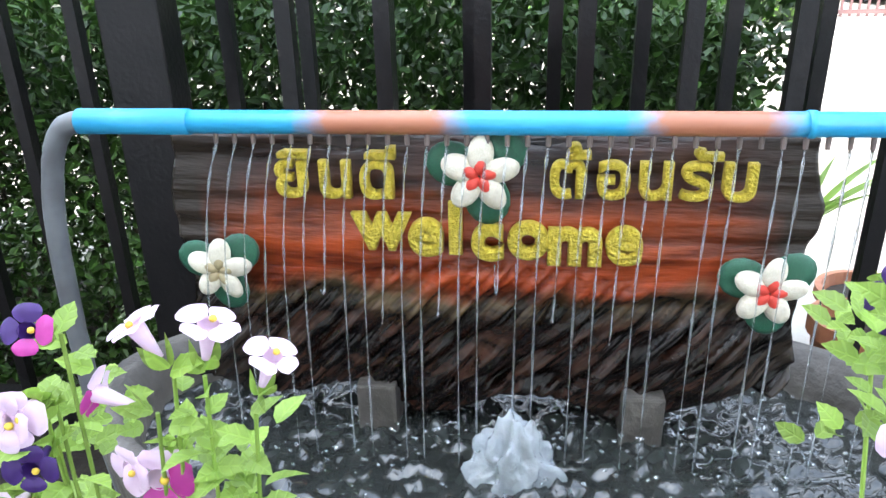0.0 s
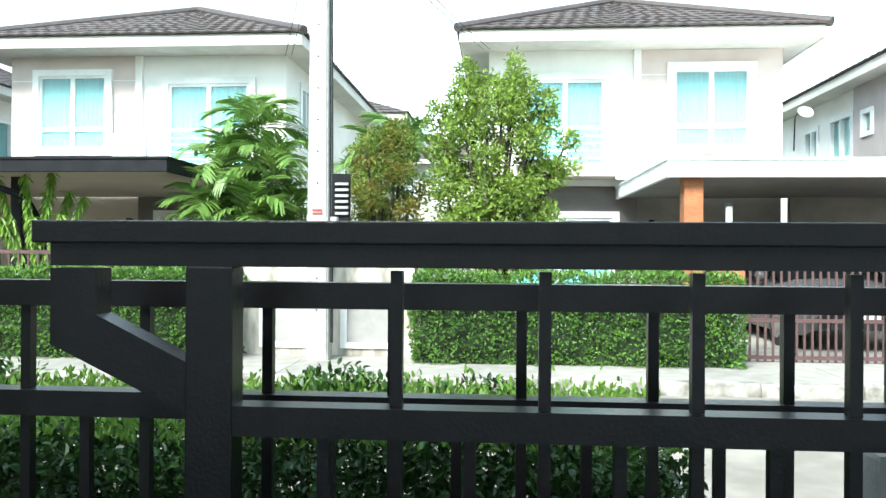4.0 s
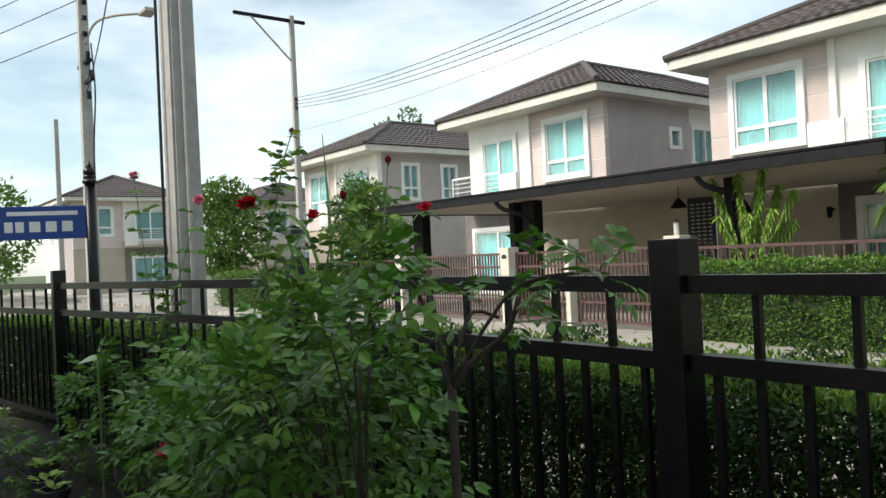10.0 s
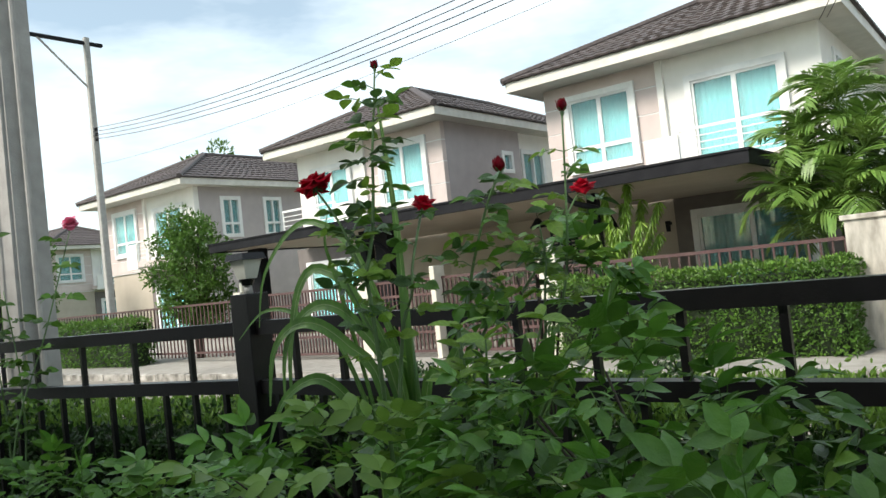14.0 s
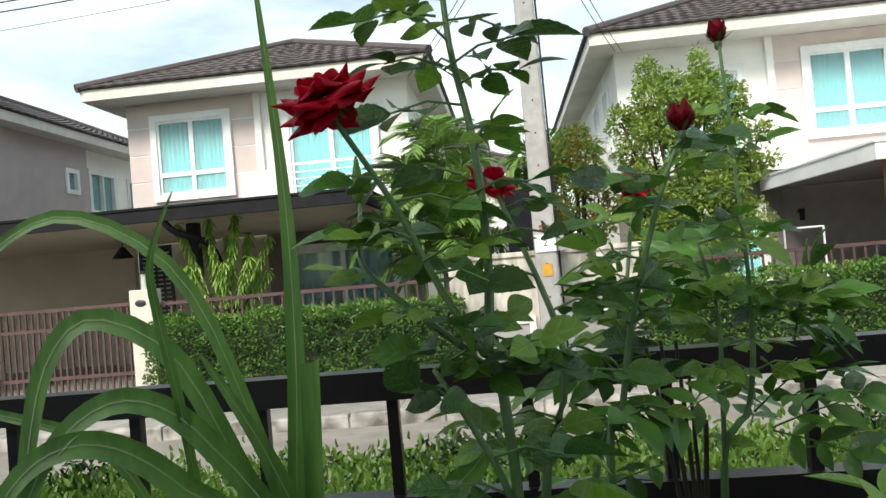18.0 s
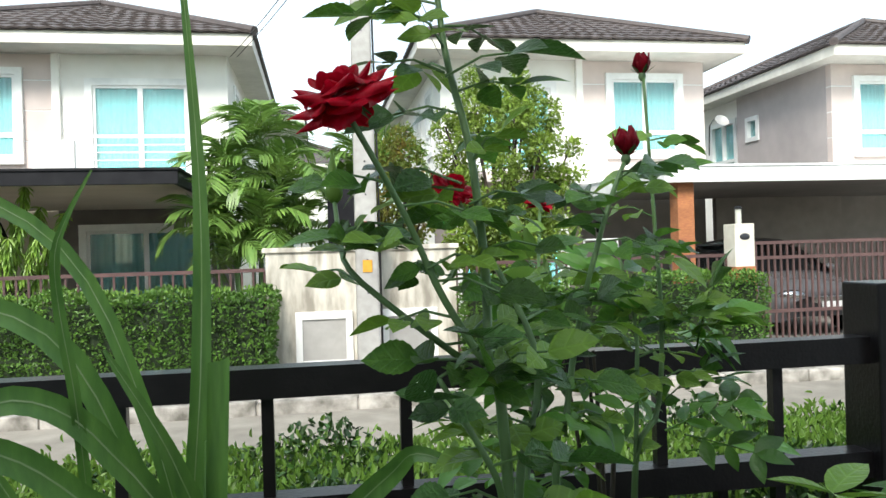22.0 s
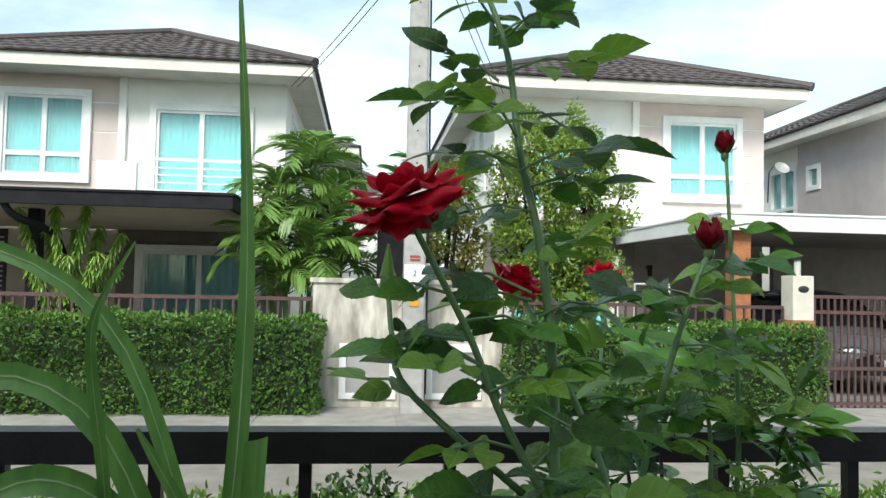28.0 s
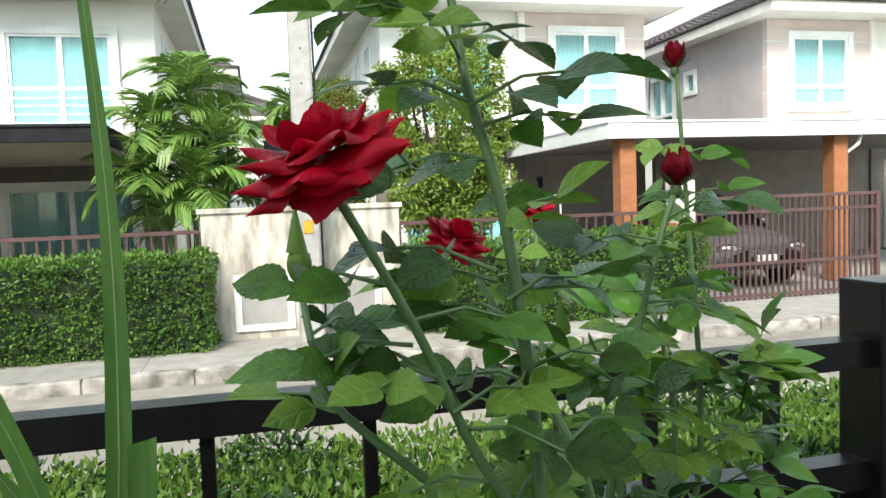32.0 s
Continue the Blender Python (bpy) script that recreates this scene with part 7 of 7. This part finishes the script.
for dx in (0.13, 0.16):
    v, f = tube([(dx, 0, 0.2), (dx - 0.005, -0.02, 2.5), (dx - 0.03, 0, 5.1)], (0.012, 0.012, 0.012), 6)
    raw("riser_cable", v, f, M_WIRE, pole_mid)
part("cable_bracket", boxes((-0.22, 0.22, -0.14, 0.14, 5.45, 5.5), (-0.18, -0.12, -0.2, 0.0, 5.3, 5.5)), M_DARK, pole_mid)
for z in (5.45, 5.59, 5.73, 5.87):
    part("insulator", rod(bmesh.new(), (-0.2, -0.1, z), (-0.2, -0.1, z + 0.1), 0.035, 0.035, 10), M_DARK, pole_mid)
v, f = tube([(0.15, -0.02, 0.1), (0.145, -0.02, 4), (0.13, 0, 8.8)], (0.016, 0.016, 0.016), 8)
raw("conduit", v, f, M_CONCRETE, pole_big)
v, f = tube([(-0.05, -0.15, 0.1), (-0.05, -0.14, 4), (-0.04, -0.12, 8.8)], (0.012, 0.012, 0.012), 6)
raw("riser_cable", v, f, M_WIRE, pole_big)
ax = Vector((-0.12, -1, 0)).normalized()
bm = beam(bmesh.new(), Vector((0, 0, 10.0)) - ax * 0.5, Vector((0, 0, 10.1)) + ax * 2.1, 0.12, 0.10)
part("crossarm", bm, M_DARK, pole_lamp)
part("brace", beam(bmesh.new(), Vector((0, 0, 8.5)), Vector((0, 0, 10.05)) + ax * 1.5, 0.05, 0.05), M_CONCRETE, pole_lamp)
for k in range(3):
    part("insulator", rod(bmesh.new(), (0.12, 0, 6.8 + 0.16 * k), (0.12, 0, 6.9 + 0.16 * k), 0.05, 0.05, 10), M_DARK, pole_lamp)
for k in range(5):
    part("insulator", rod(bmesh.new(), (0.2, 0, 7.2 + 0.4 * k), (0.2, 0, 7.3 + 0.4 * k), 0.06, 0.06, 10), M_DARK, pole_far)


v, f = tube(smooth_line([(0.1, 0.0, 7.0), (0.35, 0.2, 7.5), (0.8, 0.55, 7.62), (1.5, 1.0, 7.55)], 14), [0.035] * 14, 8)
raw("lamp_arm", v, f, M_CONCRETE, pole_far, "grey curved street lamp arm", True)
part("lamp_head", boxes((1.4, 1.95, 0.95, 1.25, 7.5, 7.6), bevel=0.03), M_CONCRETE, pole_far)
part("transformer_bracket", boxes((-0.5, 0.5, -0.06, 0.06, 6.5, 6.58), (-0.1, 0.7, -0.05, 0.05, 6.0, 6.08)), M_DARK, pole_far)
for x, z in ((-0.4, 6.58), (0.4, 6.58), (0.6, 6.08), (0.35, 5.6)):
    part("insulator", rod(bmesh.new(), (x, 0, z), (x, 0, z + 0.18), 0.06, 0.05, 10), M_DARK, pole_far)
v, f = tube(smooth_line([(0.3, 0.1, 7.0), (0.45, 0.12, 5.8), (0.22, 0.1, 4.6), (0.2, 0.05, 3.0)], 16), [0.02] * 16, 6)
raw("drop_cable", v, f, M_WIRE, pole_far)


def wire(a, b, sag, r, label="thin black overhead cable"):
    a, b = Vector(a), Vector(b)
    pts = [a.lerp(b, k / 14) - Vector((0, 0, sag * 4 * (k / 14) * (1 - k / 14))) for k in range(15)]
    v, f = tube(pts, [r] * 15, 5)
    return tagged(raw("overhead_wire", v, f, M_WIRE, smooth=True), label, "cable", "overhead wires")


for k in range(4):
    wire((-22.6, 12.1, 6.85 + 0.12 * k), (0.1, 8.87, 5.5 + 0.14 * k), 0.56, 0.009)
    wire((0.1, 8.87, 5.5 + 0.14 * k), (30.0, 8.6, 5.9 + 0.14 * k), 0.4, 0.008)
wire((-22.6, 12.1, 6.0), (0.1, 8.87, 5.25), 0.35, 0.004)
for dx in (0.0, 0.12):
    wire((0.35 + dx, 8.95, 5.55), (2.05 + dx, 14.25, 5.12), 0.08, 0.007, "slack service cable to the house eave")
    wire((0.25 - dx, 8.95, 5.55), (-1.75 - dx, 14.6, 5.15), 0.08, 0.007, "slack service cable to the house eave")
for z in (7.4, 8.2, 8.9):
    wire((-18.35, 4.2, z), (-60.0, -12.0, z), 0.6, 0.012)
wire((-18.3, 4.2, 5.8), (-3.8, 1.6, 6.2), 0.4, 0.012)

# ---- parked car ----
M_CARPAINT = material("dark_grey_car_paint", (0.10, 0.10, 0.105), 0.25, (0.08, 0.08, 0.085), 5, 0.6, spec=0.6)
M_CARGLASS = glass("car_glass", (0.02, 0.025, 0.03), 0.03)
M_CHROME = material("chrome", (0.6, 0.6, 0.6), 0.15, metal=1.0)
M_TYRE = material("tyre_rubber", (0.015, 0.015, 0.016), 0.8)
car = thing("car", "dark grey sedan parked nose-out in the carport", "car", (7.2, 10.3, 0))


def loft(sections, mat, name, parent, label="", smooth=True):
    n = len(sections[0])
    verts = [p for s in sections for p in s]
    faces = [(r * n + k, r * n + k + 1, (r + 1) * n + k + 1, (r + 1) * n + k) for r in range(len(sections) - 1) for k in range(n - 1)]
    faces += [tuple(range(n)), tuple(range(len(verts) - n, len(verts)))[::-1]]
    return raw(name, verts, faces, mat, parent, label, smooth)


def car_section(y, w, z0, z1, crown):
    return [(-w, y, z0), (-w * 1.02, y, (z0 + z1) / 2), (-w * 0.96, y, z1 - 0.05), (-w * 0.6, y, z1 + crown * 0.7), (0, y, z1 + crown), (w * 0.6, y, z1 + crown * 0.7), (w * 0.96, y, z1 - 0.05), (w * 1.02, y, (z0 + z1) / 2), (w, y, z0)]


loft([car_section(y, w, z0, z1, c) for y, w, z0, z1, c in ((0.0, 0.62, 0.30, 0.58, 0.02), (0.10, 0.78, 0.22, 0.68, 0.03), (0.4, 0.85, 0.2, 0.78, 0.05), (1.1, 0.87, 0.2, 0.90, 0.06), (2.6, 0.88, 0.2, 0.93, 0.04), (3.8, 0.86, 0.2, 0.95, 0.03), (4.3, 0.74, 0.3, 0.85, 0.02))], M_CARPAINT, "body", car)
loft([car_section(y, w, 0.88, z1, c) for y, w, z1, c in ((1.05, 0.80, 0.95, 0.01), (1.75, 0.66, 1.40, 0.05), (2.9, 0.64, 1.42, 0.05), (3.7, 0.76, 0.96, 0.02))], M_CARGLASS, "cabin_glass", car, "dark tinted windows")
loft([car_section(y, w, 1.38, z1, c) for y, w, z1, c in ((1.78, 0.62, 1.43, 0.04), (2.3, 0.66, 1.46, 0.05), (2.95, 0.6, 1.43, 0.04))], M_CARPAINT, "cabin_roof", car)
for s in (-1, 1):
    bm = bmesh.new()
    bmesh.ops.create_uvsphere(bm, u_segments=14, v_segments=8, radius=1, matrix=Matrix.Translation((s * 0.6, 0.09, 0.62)) @ Matrix.Rotation(s * 0.35, 4, "Z") @ Matrix.Diagonal((0.2, 0.08, 0.085, 1)))
    part("headlight", bm, M_CHROME, car, "clear bright headlight", True)
    bm = bmesh.new()
    bmesh.ops.create_uvsphere(bm, u_segments=12, v_segments=8, radius=0.09, matrix=Matrix.Translation((s * 0.93, 1.3, 0.98)) @ Matrix.Diagonal((1, 0.7, 0.8, 1)))
    part("mirror", bm, M_CARPAINT, car, smooth=True)
    for y in (0.75, 3.4):
        wheel = part("wheel", rod(bmesh.new(), (s * 0.70, y, 0.31), (s * 0.88, y, 0.31), 0.31, sides=24), M_TYRE, car)
        part("rim", rod(bmesh.new(), (s * 0.875, y, 0.31), (s * 0.89, y, 0.31), 0.2, sides=16), M_CHROME, wheel)
part("grille", boxes((-0.32, 0.32, -0.015, 0.05, 0.50, 0.60), bevel=0.01), M_CHROME, car, "chrome grille bar")
part("lower_grille", boxes((-0.45, 0.45, -0.01, 0.08, 0.30, 0.42), bevel=0.01), M_TYRE, car)
part("registration_plate", boxes((-0.17, 0.17, -0.03, 0.0, 0.42, 0.52)), M_TRIM, car, "white plate with dark bars")

# ---- things on and round the houses ----
M_AC = material("air_conditioner_casing", (0.62, 0.62, 0.58), 0.5, (0.5, 0.5, 0.47), 8, 0.6)


def air_conditioner(at):
    a = thing("air_conditioner", "pale outdoor air-conditioner unit on the wall", "air conditioner", at)
    part("casing", boxes((-0.4, 0.4, -0.15, 0.15, 0, 0.55), bevel=0.015), M_AC, a)
    part("fan_grille", rod(bmesh.new(), (-0.1, -0.16, 0.28), (-0.1, -0.15, 0.28), 0.2, sides=20), M_DARK, a)


air_conditioner((-20.9, 14.3, 2.95))
dish = thing("satellite_dish", "small grey mesh satellite dish on the side wall", "satellite dish", (8.28, 15.6, 3.72))
bm = bmesh.new()
bmesh.ops.create_uvsphere(bm, u_segments=24, v_segments=12, radius=0.9)
bmesh.ops.delete(bm, geom=[q for q in bm.verts if q.co.z > -0.76], context="VERTS")
bmesh.ops.transform(bm, matrix=Matrix.Rotation(radians(55), 4, "X") @ Matrix.Translation((0, 0, 0.85)) @ Matrix.Scale(0.34, 4), verts=bm.verts)
part("reflector", bm, M_HATCH, dish, smooth=True)
part("mast", rod(bmesh.new(), (0, 0.1, -0.35), (0, 0.05, 0.3), 0.015), M_DARK, dish)
part("feed_arm", rod(bmesh.new(), (0, 0.05, 0.3), (0, -0.16, 0.42), 0.008), M_DARK, dish)
for x in (-5.35, -2.2, 5.1):
    wl_ = thing("wall_lantern", "small dark wall lantern beside the sliding door", "wall lamp", (x + 0.2, 14.9, 1.85))
    part("bracket", boxes((-0.03, 0.03, -0.08, 0.05, 0.0, 0.06)), M_DARK, wl_)
    part("lantern", rod(bmesh.new(), (0, -0.1, -0.14), (0, -0.1, 0.08), 0.045, 0.06, 8), M_DARK, wl_)
hang = thing("hanging_lamp", "dark bell-shaped lamp hanging in the carport", "lamp", (-6.1, 11.2, 2.4))
part("cord", rod(bmesh.new(), (0, 0, 0), (0, 0, -0.25), 0.008), M_DARK, hang)
part("shade", rod(bmesh.new(), (0, 0, -0.42), (0, 0, -0.25), 0.16, 0.03, 16, False), M_DARK, hang)
frame_ = thing("metal_rack", "white metal frame standing in the carport", "rack", (4.1, 11.6, 0))
for x in (-0.28, 0.28):
    part("leg", rod(bmesh.new(), (x, 0, 0), (x, 0, 1.55), 0.015), M_TRIM, frame_)
part("top_bar", rod(bmesh.new(), (-0.28, 0, 1.54), (0.28, 0, 1.54), 0.015), M_TRIM, frame_)
part("low_bar", rod(bmesh.new(), (-0.28, 0, 0.9), (0.28, 0, 0.9), 0.012), M_TRIM, frame_)
screen = thing("louvre_screen", "dark slatted screen beside the boundary wall", "screen", (0.08, 10.1, 0))
part("panel", boxes((-0.3, 0.26, 0.02, 0.06, 1.0, 2.36)), M_DARK, screen)
for k in range(6):
    part("slat", boxes((0.06, 0.24, -0.02, 0.02, 1.80 + 0.08 * k, 1.835 + 0.08 * k)), M_HATCH, screen)
for dx, lab in ((-4.72, "curved black carport bracket"), (-9.3, "curved black carport bracket of the next bay")):
    v, f = tube(smooth_line([(dx, 9.65, 2.40), (dx + 0.12, 9.75, 2.2), (dx + 0.45, 10.1, 2.0), (dx + 0.5, 10.5, 1.5)], 12), [0.045] * 12, 8)
    tagged(raw("carport_bracket", v, f, M_DARK, smooth=True), lab, "bracket")
lattice = thing("lattice_screen", "dark slotted screen panel standing in the carport", "screen", (-5.4, 10.78, 0))
part("panel", holed(bmesh.new(), -0.24, 0.26, 0.9, 2.1, 0.0, 0.03, [(-0.2 + 0.11 * i, -0.11 + 0.11 * i, 1.0 + 0.065 * k, 1.022 + 0.065 * k) for i in range(4) for k in range(16)]), M_DARK, lattice)
for x in (-0.22, 0.24):
    part("leg", boxes((x - 0.02, x + 0.02, 0.0, 0.03, 0.0, 0.9)), M_DARK, lattice)
part_gutter = thing("downpipe", "white downpipe at the carport corner", "downpipe", (9.1, 10.5, 0))
v, f = tube([(0, 0, 2.35), (-0.05, 0.0, 2.2), (-0.25, 0.12, 2.0), (-0.3, 0.15, 0.1)], (0.035, 0.035, 0.035, 0.035), 10)
raw("pipe", v, f, M_TRIM, part_gutter, smooth=True)

# roofs and houses farther off
first = [o for o in bpy.data.objects if o.name == "house"][0]
for x, y, turn, lab in ((1.5, 44.0, 180, "distant two-storey house behind the front row"), (14.0, 44.0, 180, "distant white house behind the front row"), (-14.0, 44.0, 180, "distant pale house behind the front row"),
                        (-44.0, 9.0, 90, "distant two-storey house at the lane's end"), (-46.0, 21.0, 90, "distant pink-grey house at the lane's end"), (-46.0, -4.0, 90, "distant house beyond the side lane")):
    c = copy_thing(first, pose(x, y, 0, 0, 0, turn))
    tagged(c, lab, "house", "distant houses")

# ---- climbing pink rose by the thick pole ----
pink = thing("pink_rose_climber", "thin climbing rose with two pink blooms by the pole", "rose bush", (-2.85, 1.0, 0))
P_PINK = [petal_mesh("pink_rose_petal", 0.04, 0.05, 0.12, -0.5, 0.2, mat=M_PINKPETAL), petal_mesh("pink_rose_petal", 0.038, 0.046, 0.16, -0.4, 0.2, mat=M_PINKPETAL)]
BIG = [leaf_mesh("climber_leaflet", 0.05, 0.034, M_LEAF_ROSE, 0.3, 0.15, 0.1)]
for pts in ([(0, 0, 0), (-0.05, 0.05, 0.8), (-0.02, 0.0, 1.4), (0.04, -0.06, 1.91)], [(0, 0, 0), (0.1, 0.0, 0.8), (0.16, 0.15, 1.3), (0.22, 0.27, 1.75)], [(0, 0, 0), (0.0, 0.1, 0.9), (-0.1, 0.1, 1.5)]):
    stem(pink, pts, 0.007, 0.003, leafy=(0.3, 0.96, 19), leaves=BIG, size=1.2)
rose(pink, (0.04, -0.06, 1.92), (0, -0.3, 1), 0.85, True, "pink_bloom", P_PINK, P_PINK)
rose(pink, (0.22, 0.27, 1.76), (0.2, -0.3, 1), 0.9, True, "pink_bloom", P_PINK, P_PINK)
low = thing("rose_plant", "low rose plant with a bright red bloom in dark foliage", "rose bush", (-0.92, 0.47, 0))
stem(low, [(0, 0, 0), (0.0, 0.02, 0.3), (-0.03, 0.03, 0.65)], 0.006, 0.004, leafy=(0.4, 0.95, 6), leaves=BIG)
rose(low, (-0.03, 0.03, 0.66), (0.3, -0.5, 1), 0.85)
pale = thing("broad_leaf_plant", "single broad pale green leaf on a slim stalk", "plant", (-2.0, 0.5, 0))
v, f = tube(smooth_line([(0, 0, 0), (0.02, 0.0, 0.5), (0.08, -0.02, 0.93)], 8), [0.005] * 8, 6)
raw("stalk", v, f, M_STEM, pale, smooth=True)
put(leaf_mesh("pale_leaf", 0.24, 0.075, M_RIB, 0.2, 0.2, 0.0, 12), "leaf", pale, (0.08, -0.02, 0.93), (-0.9, -0.3, -0.05), (0.1, -0.5, 1))
